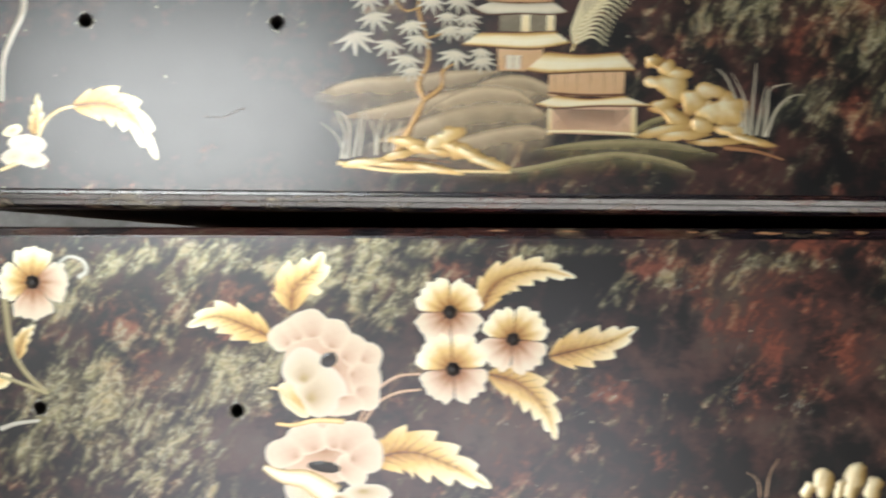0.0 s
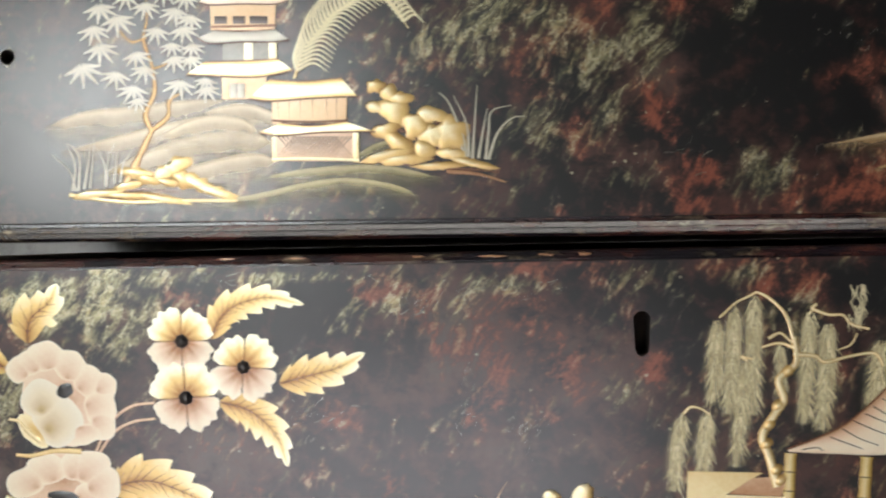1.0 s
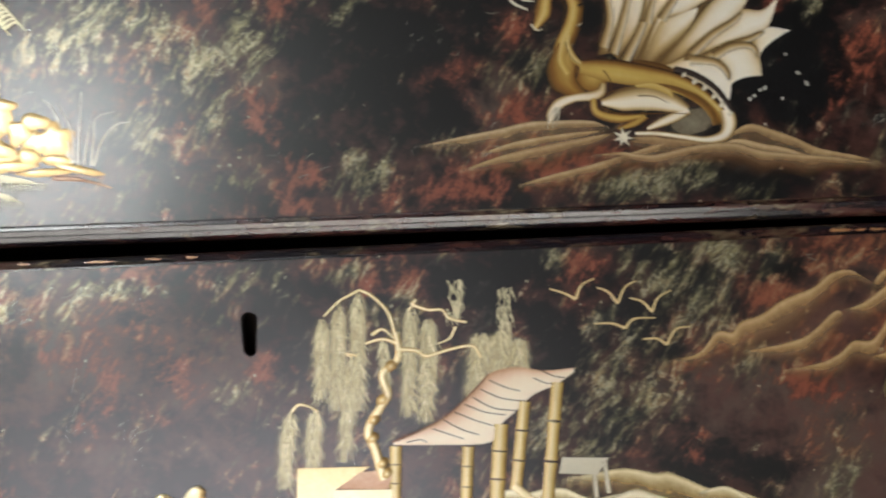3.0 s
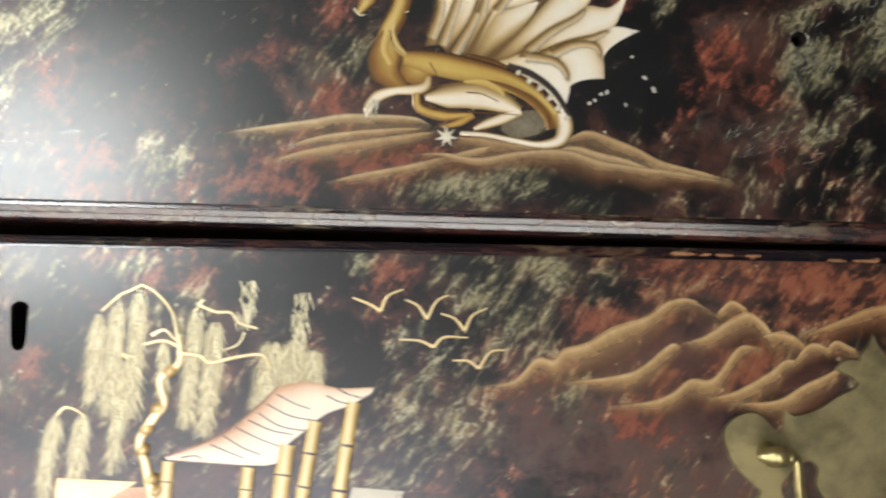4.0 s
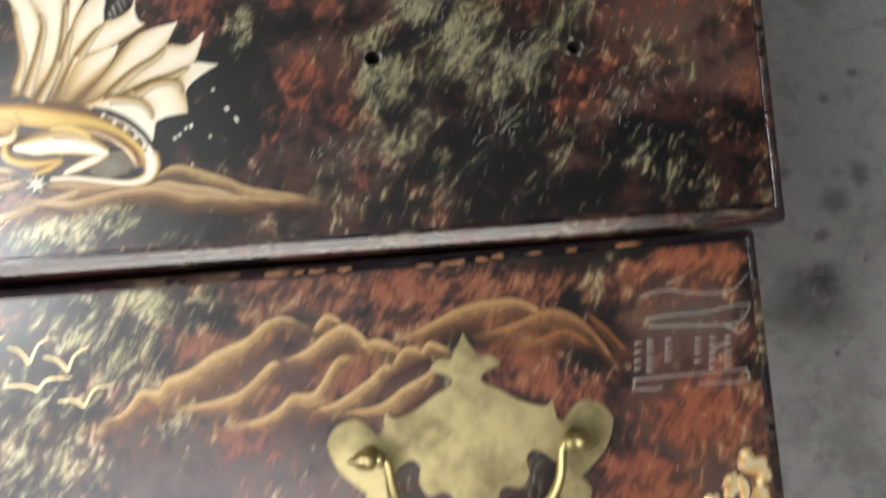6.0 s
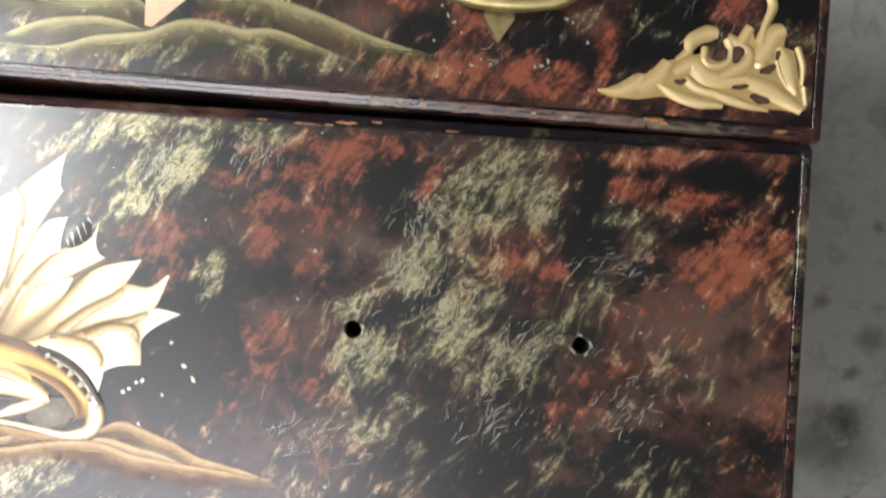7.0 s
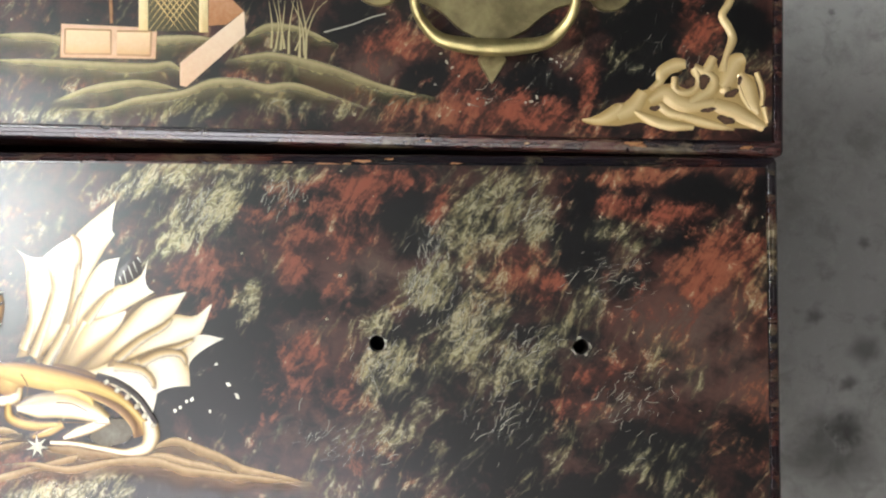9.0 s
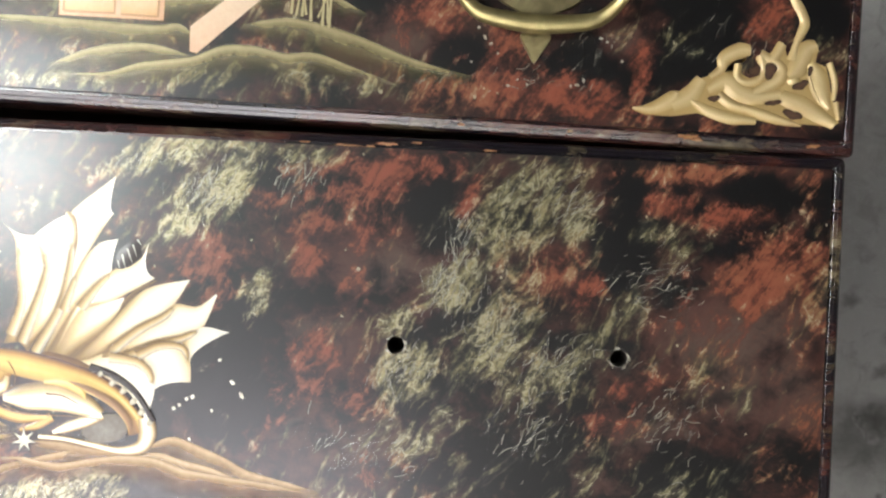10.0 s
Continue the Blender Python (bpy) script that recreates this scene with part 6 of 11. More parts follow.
stroke("eave_line", [(-519.5, 24.7), (-513.6, 23.4), (-498.9, 23.4), (-484.2, 22.9), (-477.6, 24.2)], 0.9, 0.7, 0.12, material=OCHRE, parent=pag)
stroke("ridge_line", [(-516.3, 27.8), (-498.8, 28.0), (-482.0, 27.5)], 0.7, 0.5, 0.25, material=OCHRE, parent=pag)
loft("roof", [(-511.6, 11.8), (-499.1, 11.0), (-483.7, 11.5)], [(-520.5, 8.5), (-513.9, 5.8), (-499.2, 6.1), (-484.5, 5.7), (-477.2, 6.6)], ((0.3, 0.7, 0.95, 0.9, 0.35), (0.3, 0.85, 1.0, 0.95, 0.3), (0.3, 0.8, 1.0, 0.9, 0.3), (0.25, 0.85, 1.0, 0.9, 0.35)), SILVER, pag)
stroke("eave_line", [(-520.5, 8.5), (-513.9, 5.8), (-499.2, 6.1), (-484.5, 5.7), (-477.2, 6.6)], 0.9, 0.7, 0.12, material=OCHRE, parent=pag)
stroke("ridge_line", [(-511.6, 11.8), (-499.1, 11.0), (-483.7, 11.5)], 0.7, 0.5, 0.25, material=OCHRE, parent=pag)
loft("roof", [(-516.8, -2.5), (-499.3, -2.5), (-482.8, -2.0)], [(-526.0, -8.4), (-516.0, -9.0), (-495.7, -10.2), (-484.7, -9.3), (-475.6, -7.4)], ((0.3, 0.7, 0.95, 0.9, 0.35), (0.3, 0.85, 1.0, 0.95, 0.3), (0.3, 0.8, 1.0, 0.9, 0.3), (0.25, 0.85, 1.0, 0.9, 0.35)), GILT, pag)
stroke("eave_line", [(-526.0, -8.4), (-516.0, -9.0), (-495.7, -10.2), (-484.7, -9.3), (-475.6, -7.4)], 0.9, 0.7, 0.12, material=OCHRE, parent=pag)
stroke("ridge_line", [(-516.8, -2.5), (-499.3, -2.5), (-482.8, -2.0)], 0.7, 0.5, 0.25, material=OCHRE, parent=pag)
on("B")
plu = motif("painted_plume", -459.0, 11.3, "long feathery palm plume")
stroke("rib", [(-475.2, -11.1), (-469.6, 3.8), (-458.9, 16.5), (-445.7, 24.4), (-432.6, 23.0), (-422.4, 10.4)], 1.3, 0.5, 0.75, material=GILT, parent=plu)
blades("plume_fringe", [([(-473.8, -7.4), (-466.2, -4.4), (-459.4, -8.7)], 2.1), ([(-473.8, -7.4), (-475.3, -0.6), (-472.1, 8.1)], 2.1), ([(-473.0, -5.3), (-465.4, -2.4), (-458.6, -6.7)], 2.1), ([(-473.0, -5.3), (-474.6, 1.5), (-471.4, 10.2)], 2.1), ([(-472.3, -3.3), (-464.7, -0.4), (-457.9, -4.7)], 2.1), ([(-472.3, -3.3), (-473.8, 3.5), (-470.6, 12.2)], 2.1), ([(-471.5, -1.2), (-463.9, 1.7), (-457.1, -2.6)], 2.1), ([(-471.5, -1.2), (-473.1, 5.6), (-469.9, 14.2)], 2.1), ([(-470.8, 0.8), (-463.2, 3.7), (-456.4, -0.6)], 2.1), ([(-470.8, 0.8), (-472.3, 7.6), (-469.1, 16.3)], 2.1), ([(-470.0, 2.8), (-462.4, 5.8), (-455.6, 1.4)], 2.1), ([(-470.0, 2.8), (-471.6, 9.6), (-468.4, 18.3)], 2.1), ([(-468.9, 4.7), (-461.3, 7.6), (-454.5, 3.3)], 2.1), ([(-468.9, 4.7), (-470.4, 11.5), (-467.2, 20.2)], 2.1), ([(-467.4, 6.5), (-459.8, 9.4), (-453.1, 5.1)], 2.1), ([(-467.4, 6.5), (-469.0, 13.3), (-465.8, 21.9)], 2.1), ([(-466.0, 8.2), (-458.4, 11.1), (-451.6, 6.8)], 2.1), ([(-466.0, 8.2), (-467.5, 15.0), (-464.3, 23.7)], 2.1), ([(-464.5, 9.9), (-456.9, 12.9), (-450.1, 8.5)], 2.1), ([(-464.5, 9.9), (-466.0, 16.7), (-462.8, 25.4)], 2.1), ([(-463.0, 11.7), (-455.4, 14.6), (-448.7, 10.3)], 2.1), ([(-463.0, 11.7), (-464.6, 18.5), (-461.4, 27.1)], 2.1), ([(-461.5, 13.4), (-454.0, 16.3), (-447.2, 12.0)], 2.1), ([(-461.5, 13.4), (-463.1, 20.2), (-459.9, 28.9)], 2.1), ([(-460.1, 15.1), (-452.5, 18.0), (-445.8, 13.7)], 2.1), ([(-460.1, 15.1), (-461.6, 21.9), (-458.4, 30.6)], 2.1), ([(-458.5, 16.7), (-451.0, 19.6), (-444.2, 15.3)], 2.1), ([(-458.5, 16.7), (-460.1, 23.5), (-456.9, 32.2)], 2.1), ([(-456.7, 17.8), (-449.2, 20.7), (-442.4, 16.4)], 2.1), ([(-456.7, 17.8), (-458.3, 24.6), (-455.1, 33.3)], 2.1), ([(-454.9, 18.9), (-447.4, 21.8), (-440.6, 17.5)], 2.1), ([(-454.9, 18.9), (-456.5, 25.7), (-453.3, 34.3)], 2.1), ([(-453.1, 20.0), (-445.6, 22.9), (-438.8, 18.6)], 2.1), ([(-453.1, 20.0), (-454.6, 26.8), (-451.5, 35.4)], 2.1), ([(-451.3, 21.1), (-443.8, 24.0), (-437.0, 19.6)], 2.1), ([(-451.3, 21.1), (-452.8, 27.8), (-449.7, 36.5)], 2.1)], 0.98, material=STRAW, parent=plu)
blades("plume_fringe", [([(-449.5, 22.2), (-442.0, 25.0), (-435.2, 20.7)], 2.1), ([(-449.5, 22.2), (-451.0, 28.9), (-447.8, 37.6)], 2.1), ([(-447.7, 23.2), (-440.1, 26.1), (-433.4, 21.8)], 2.1), ([(-447.7, 23.2), (-449.2, 30.0), (-446.0, 38.6)], 2.1), ([(-445.9, 24.3), (-438.3, 27.2), (-431.6, 22.9)], 2.1), ([(-445.9, 24.3), (-447.4, 31.1), (-444.2, 39.7)], 2.1), ([(-444.1, 24.3), (-436.6, 27.1), (-429.8, 22.8)], 2.1), ([(-444.1, 24.3), (-445.6, 31.0), (-442.4, 39.6)], 2.1), ([(-442.3, 24.1), (-434.8, 26.9), (-428.1, 22.6)], 2.1), ([(-442.3, 24.1), (-443.8, 30.8), (-440.7, 39.4)], 2.1), ([(-440.5, 23.9), (-433.0, 26.8), (-426.3, 22.4)], 2.1), ([(-440.5, 23.9), (-442.0, 30.6), (-438.9, 39.3)], 2.1), ([(-438.7, 23.7), (-431.2, 26.6), (-424.5, 22.2)], 2.1), ([(-438.7, 23.7), (-440.3, 30.4), (-437.1, 39.1)], 2.1), ([(-436.9, 23.5), (-429.4, 26.4), (-422.7, 22.1)], 2.1), ([(-436.9, 23.5), (-438.5, 30.2), (-435.3, 38.9)], 2.1), ([(-435.2, 23.3), (-429.9, 26.2), (-425.3, 22.0)], 2.1), ([(-435.2, 23.3), (-436.2, 28.0), (-433.4, 33.9)], 2.1), ([(-433.4, 23.1), (-428.2, 26.0), (-423.5, 21.8)], 2.1), ([(-433.4, 23.1), (-434.4, 27.8), (-431.6, 33.7)], 2.1), ([(-431.8, 22.0), (-426.6, 25.0), (-422.0, 20.7)], 2.1), ([(-431.8, 22.0), (-432.9, 26.7), (-430.0, 32.6)], 2.1), ([(-430.4, 20.3), (-425.2, 23.2), (-420.6, 19.0)], 2.1), ([(-430.4, 20.3), (-431.5, 25.0), (-428.6, 30.9)], 2.1), ([(-429.0, 18.6), (-423.8, 21.5), (-419.2, 17.3)], 2.1), ([(-429.0, 18.6), (-430.1, 23.2), (-427.2, 29.2)], 2.1), ([(-427.6, 16.8), (-422.4, 19.8), (-417.8, 15.5)], 2.1), ([(-427.6, 16.8), (-428.7, 21.5), (-425.8, 27.4)], 2.1), ([(-426.2, 15.1), (-421.0, 18.0), (-416.4, 13.8)], 2.1), ([(-426.2, 15.1), (-427.3, 19.8), (-424.4, 25.7)], 2.1), ([(-424.8, 13.4), (-419.6, 16.3), (-415.0, 12.1)], 2.1), ([(-424.8, 13.4), (-425.9, 18.0), (-423.0, 24.0)], 2.1)], 0.95, material=STRAW, parent=plu)
hou = motif("painted_house", -470.2, -30.0, "two-storey gilded house with lattice screen")
flat_shape("wall", [(-485.4, -19.4), (-450.8, -19.4), (-451.4, -31.9), (-485.6, -31.6)], 0.58, 0.7, 90, material=TERRA, parent=hou)
blades("wall_line", [([(-482.7, -20.2), (-482.7, -29.5)], 0.4), ([(-477.6, -20.3), (-477.6, -29.6)], 0.4), ([(-472.5, -20.4), (-472.4, -29.7)], 0.4), ([(-466.7, -20.5), (-466.6, -29.9)], 0.4), ([(-460.3, -20.7), (-460.2, -30.0)], 0.4), ([(-455.7, -20.8), (-455.7, -30.1)], 0.4)], 0.4, material=OCHRE, parent=hou)
stroke("wall_base", [(-485.6, -30.2), (-468.6, -31.2), (-451.4, -30.9)], 1.1, 1.1, 0.2, material=OCHRE, parent=hou)
flat_shape("lower_wall", [(-485.1, -35.6), (-445.5, -36.0), (-445.7, -49.6), (-485.4, -48.6)], 0.5, 0.55, 90, material=BLUSH, parent=hou)
blades("lattice", [([(-483.0, -37.4), (-475.1, -46.2)], 0.6), ([(-481.0, -37.5), (-473.1, -46.3)], 0.6), ([(-479.0, -37.5), (-471.1, -46.3)], 0.6), ([(-476.9, -37.6), (-469.0, -46.3)], 0.6), ([(-474.9, -37.6), (-467.0, -46.4)], 0.6), ([(-474.9, -37.6), (-483.1, -46.1)], 0.6), ([(-472.9, -37.6), (-465.0, -46.4)], 0.6), ([(-472.9, -37.6), (-481.1, -46.1)], 0.6), ([(-470.9, -37.7), (-463.0, -46.4)], 0.6), ([(-470.9, -37.7), (-479.1, -46.2)], 0.6), ([(-468.9, -37.7), (-461.0, -46.5)], 0.6), ([(-468.9, -37.7), (-477.1, -46.2)], 0.6), ([(-466.9, -37.7), (-459.0, -46.5)], 0.6), ([(-466.9, -37.7), (-475.1, -46.2)], 0.6), ([(-464.9, -37.8), (-457.0, -46.5)], 0.6), ([(-464.9, -37.8), (-473.1, -46.3)], 0.6), ([(-462.9, -37.8), (-455.0, -46.6)], 0.6), ([(-462.9, -37.8), (-471.1, -46.3)], 0.6), ([(-460.9, -37.9), (-453.0, -46.6)], 0.6), ([(-460.9, -37.9), (-469.0, -46.3)], 0.6), ([(-458.9, -37.9), (-451.0, -46.6)], 0.6), ([(-458.9, -37.9), (-467.0, -46.4)], 0.6), ([(-456.9, -37.9), (-449.1, -46.7)], 0.6), ([(-456.9, -37.9), (-465.0, -46.4)], 0.6), ([(-454.9, -38.0), (-463.0, -46.4)], 0.6), ([(-452.9, -38.0), (-461.0, -46.5)], 0.6), ([(-450.9, -38.0), (-459.0, -46.5)], 0.6), ([(-448.9, -38.1), (-457.0, -46.5)], 0.6)], 0.35, material=DARKLINE, parent=hou)
flat_shape("post", [(-485.5, -35.2), (-483.7, -35.3), (-483.9, -49.3), (-485.7, -49.3)], 0.65, 0.9, 90, material=GILT, parent=hou)
flat_shape("post", [(-448.2, -36.0), (-445.5, -36.0), (-445.7, -50.0), (-448.4, -49.9)], 0.65, 0.9, 90, material=GILT, parent=hou)
stroke("sill", [(-485.9, -47.8), (-467.1, -47.8), (-445.3, -48.9)], 1.6, 1.6, 0.9, material=GILT, parent=hou)
loft("roof", [(-486.6, -11.3), (-470.2, -12.6), (-453.4, -11.5)], [(-496.3, -20.2), (-484.9, -21.4), (-466.7, -20.5), (-446.0, -20.1)], ((0.3, 0.7, 0.95, 0.9, 0.35), (0.3, 0.85, 1.0, 0.95, 0.3), (0.3, 0.8, 1.0, 0.9, 0.3), (0.25, 0.85, 1.0, 0.9, 0.35)), GILT, hou)
stroke("eave_line", [(-496.3, -20.2), (-484.9, -21.4), (-466.7, -20.5), (-446.0, -20.1)], 0.9, 0.7, 0.12, material=OCHRE, parent=hou)
stroke("ridge_line", [(-486.6, -11.3), (-470.2, -12.6), (-453.4, -11.5)], 0.7, 0.5, 0.25, material=OCHRE, parent=hou)
loft("lower_roof", [(-481.4, -31.2), (-466.8, -32.9), (-451.9, -31.2)], [(-491.9, -35.8), (-481.5, -37.3), (-463.2, -36.2), (-437.9, -36.3)], ((0.3, 0.7, 0.95, 0.9, 0.35), (0.3, 0.85, 1.0, 0.95, 0.3), (0.3, 0.8, 1.0, 0.9, 0.3), (0.25, 0.85, 1.0, 0.9, 0.35)), GILT, hou)
stroke("eave_line", [(-491.9, -35.8), (-481.5, -37.3), (-463.2, -36.2), (-437.9, -36.3)], 0.9, 0.7, 0.12, material=OCHRE, parent=hou)
stroke("ridge_line", [(-481.4, -31.2), (-466.8, -32.9), (-451.9, -31.2)], 0.7, 0.5, 0.25, material=OCHRE, parent=hou)
on("B")

# gilded rocks by the pagoda
level()
lobe("painted_boulder", -431.4, -18.8, 4.2, 4.0, -39, 0.94, 0.45, dome=0.4, wave=0.16, waves=3, ox=-1.9, oy=2.1, fade=0.6)
lobe("painted_boulder", -426.3, -21.4, 5.5, 3.2, -1, 1.00, 0.44, dome=0.4, wave=0.15, waves=4, ox=-2.5, oy=1.1, fade=0.6)
lobe("painted_boulder", -429.3, -27.3, 8.0, 5.8, -29, 0.97, 0.49, dome=0.4, wave=0.17, waves=3, ox=-2.7, oy=3.1, fade=0.6)
lobe("painted_boulder", -419.0, -34.2, 6.3, 7.4, 61, 1.02, 0.37, dome=0.4, wave=0.16, waves=4, ox=-3.0, oy=3.9, fade=0.6)
lobe("painted_boulder", -413.0, -29.0, 7.1, 3.9, -6, 1.04, 0.52, dome=0.4, wave=0.11, waves=3, ox=-3.0, oy=1.4, fade=0.6)
lobe("painted_boulder", -403.7, -38.0, 8.1, 8.5, 61, 1.03, 0.41, dome=0.4, wave=0.18, waves=5, ox=-3.1, oy=3.8, fade=0.6)
lobe("painted_boulder", -410.3, -38.3, 7.9, 5.0, 6, 1.04, 0.51, dome=0.4, wave=0.20, waves=5, ox=-3.8, oy=2.4, fade=0.6)
lobe("painted_boulder", -437.8, -15.5, 4.6, 3.0, 11, 0.98, 0.33, dome=0.4, wave=0.17, waves=5, ox=-2.3, oy=1.3, fade=0.6)
lobe("painted_boulder", -438.0, -25.0, 5.1, 2.6, -14, 1.03, 0.55, dome=0.4, wave=0.11, waves=3, ox=-2.0, oy=0.9, fade=0.6)
lobe("painted_boulder", -433.3, -35.8, 7.4, 3.4, 16, 1.03, 0.31, dome=0.4, wave=0.16, waves=3, ox=-2.9, oy=1.5, fade=0.6)
lobe("painted_boulder", -427.6, -41.4, 8.5, 4.1, -34, 0.93, 0.36, dome=0.4, wave=0.10, waves=3, ox=-2.7, oy=1.9, fade=0.6)
lobe("painted_boulder", -415.8, -45.0, 4.7, 5.4, 71, 0.95, 0.45, dome=0.4, wave=0.12, waves=3, ox=-2.6, oy=2.1, fade=0.6)
lobe("painted_boulder", -431.6, -46.9, 12.7, 2.4, 13, 1.03, 0.39, dome=0.4, wave=0.19, waves=4, ox=-5.8, oy=1.1, fade=0.6)
lobe("painted_boulder", -422.4, -49.1, 14.2, 2.4, 4, 0.97, 0.41, dome=0.4, wave=0.17, waves=3, ox=-7.6, oy=1.0, fade=0.6)
lobe("painted_boulder", -403.1, -46.7, 9.5, 2.5, -11, 0.94, 0.50, dome=0.4, wave=0.20, waves=4, ox=-2.9, oy=1.2, fade=0.6)
lobe("painted_boulder", -394.0, -51.0, 11.1, 1.9, -14, 0.99, 0.42, dome=0.4, wave=0.17, waves=4, ox=-5.0, oy=0.7, fade=0.6)
lobe("painted_boulder", -408.7, -52.1, 15.3, 1.8, 0, 0.88, 0.39, dome=0.4, wave=0.16, waves=4, ox=-6.9, oy=0.7, fade=0.6)
stroke("crevice", [(-431.4, -20.0), (-428.4, -26.4), (-431.5, -31.5)], 1.8, 0.7, 0.12, material=OCHRE, dome=0.1, edge=0.3)
stroke("crevice", [(-429.0, -34.9), (-420.0, -38.7), (-410.6, -49.1)], 1.8, 0.7, 0.12, material=OCHRE, dome=0.1, edge=0.3)
stroke("crevice", [(-423.7, -29.1), (-419.4, -32.0), (-417.1, -37.2)], 1.8, 0.7, 0.12, material=OCHRE, dome=0.1, edge=0.3)
stroke("crevice", [(-416.2, -40.8), (-405.9, -46.6), (-395.2, -51.4)], 1.8, 0.7, 0.12, material=OCHRE, dome=0.1, edge=0.3)
stroke("crevice", [(-437.3, -34.7), (-431.5, -33.3), (-425.9, -37.0)], 1.8, 0.7, 0.12, material=OCHRE, dome=0.1, edge=0.3)
stroke("crevice", [(-408.4, -35.8), (-402.8, -41.0), (-400.3, -45.7)], 1.8, 0.7, 0.12, material=OCHRE, dome=0.1, edge=0.3)
stroke("crevice", [(-429.2, -50.3), (-413.7, -52.6), (-395.3, -53.9)], 1.8, 0.7, 0.12, material=OCHRE, dome=0.1, edge=0.3)
stroke("crevice", [(-399.6, -53.9), (-390.7, -54.3), (-382.0, -55.7)], 1.8, 0.7, 0.12, material=OCHRE, dome=0.1, edge=0.3)
stroke("crevice", [(-413.4, -29.3), (-409.4, -33.7), (-408.4, -38.4)], 1.8, 0.7, 0.12, material=OCHRE, dome=0.1, edge=0.3)
stroke("painted_bank", [(-405.8, -54.6), (-391.5, -56.2), (-379.1, -60.0)], 2.5, 0.9, 0.5, material=OCHRE)
on("B")
blades("painted_grass", [([(-398.5, -48.1), (-399.6, -36.5), (-404.6, -23.5), (-409.3, -18.8)], 1.6), ([(-395.9, -48.2), (-396.5, -34.0), (-402.5, -20.5)], 1.6), ([(-394.1, -49.0), (-393.1, -34.1), (-391.6, -16.1)], 1.6), ([(-391.5, -49.0), (-389.3, -36.7), (-387.1, -26.5)], 1.6), ([(-388.2, -49.6), (-386.7, -36.8), (-385.3, -27.8), (-376.3, -25.4)], 1.6), ([(-386.9, -49.6), (-382.9, -38.1), (-376.4, -31.3), (-369.9, -30.4)], 1.6), ([(-397.2, -48.2), (-398.1, -39.1), (-402.1, -30.0)], 1.3)], 0.75, material=SILVER, label="pale grass tuft beside the rocks")
level()
lobe("painted_boulder", -554.2, -59.1, 9.8, 2.0, 11, 0.94, 0.45, dome=0.4, wave=0.13, waves=4, ox=-3.2, oy=1.0, fade=0.6)
lobe("painted_boulder", -550.3, -53.0, 8.7, 2.8, -4, 0.90, 0.43, dome=0.4, wave=0.17, waves=4, ox=-3.1, oy=1.0, fade=0.6)
lobe("painted_boulder", -544.6, -56.1, 6.5, 2.5, -9, 0.90, 0.38, dome=0.4, wave=0.13, waves=3, ox=-2.6, oy=1.3, fade=0.6)
lobe("painted_boulder", -537.3, -53.5, 6.0, 3.6, 31, 0.99, 0.52, dome=0.4, wave=0.15, waves=3, ox=-3.0, oy=1.1, fade=0.6)
lobe("painted_boulder", -531.1, -50.3, 8.0, 4.1, 31, 1.02, 0.44, dome=0.4, wave=0.19, waves=4, ox=-4.0, oy=1.9, fade=0.6)
lobe("painted_boulder", -527.9, -56.5, 6.5, 3.8, -39, 0.90, 0.37, dome=0.4, wave=0.18, waves=4, ox=-2.7, oy=1.8, fade=0.6)
lobe("painted_boulder", -534.6, -57.6, 7.3, 1.9, -12, 0.95, 0.35, dome=0.4, wave=0.15, waves=5, ox=-4.0, oy=0.8, fade=0.6)
lobe("painted_boulder", -520.0, -58.6, 11.4, 3.2, -27, 0.92, 0.49, dome=0.4, wave=0.18, waves=5, ox=-5.5, oy=1.7, fade=0.6)
lobe("painted_boulder", -511.7, -62.1, 12.1, 2.3, -17, 1.03, 0.51, dome=0.4, wave=0.20, waves=3, ox=-6.1, oy=0.7, fade=0.6)
lobe("painted_boulder", -569.9, -62.6, 17.2, 2.0, 6, 1.04, 0.52, dome=0.4, wave=0.19, waves=5, ox=-5.4, oy=0.8, fade=0.6)
lobe("painted_boulder", -552.3, -63.7, 17.8, 1.9, -2, 0.92, 0.30, dome=0.4, wave=0.15, waves=3, ox=-9.5, oy=0.8, fade=0.6)
lobe("painted_boulder", -535.8, -65.4, 17.9, 1.7, -9, 0.96, 0.50, dome=0.4, wave=0.14, waves=3, ox=-5.9, oy=0.9, fade=0.6)
on("B")
stroke("crevice", [(-551.6, -54.6), (-543.8, -54.0), (-538.5, -57.1)], 1.6, 0.6, 0.12, material=OCHRE, dome=0.1, edge=0.3)
stroke("crevice", [(-533.4, -54.0), (-530.7, -57.6), (-525.5, -60.2)], 1.6, 0.6, 0.12, material=OCHRE, dome=0.1, edge=0.3)
stroke("crevice", [(-558.1, -61.4), (-545.0, -60.8), (-529.4, -62.3)], 1.6, 0.6, 0.12, material=OCHRE, dome=0.1, edge=0.3)
stroke("crevice", [(-573.8, -63.6), (-558.1, -64.8), (-539.7, -64.9)], 1.6, 0.6, 0.12, material=OCHRE, dome=0.1, edge=0.3)
stroke("crevice", [(-524.2, -57.0), (-516.4, -61.1), (-505.9, -64.2)], 1.6, 0.6, 0.12, material=OCHRE, dome=0.1, edge=0.3)
stroke("painted_bank", [(-582.4, -62.7), (-556.6, -66.3), (-529.5, -66.1), (-502.7, -66.5)], 2.1, 1.3, 0.75, material=GILT)

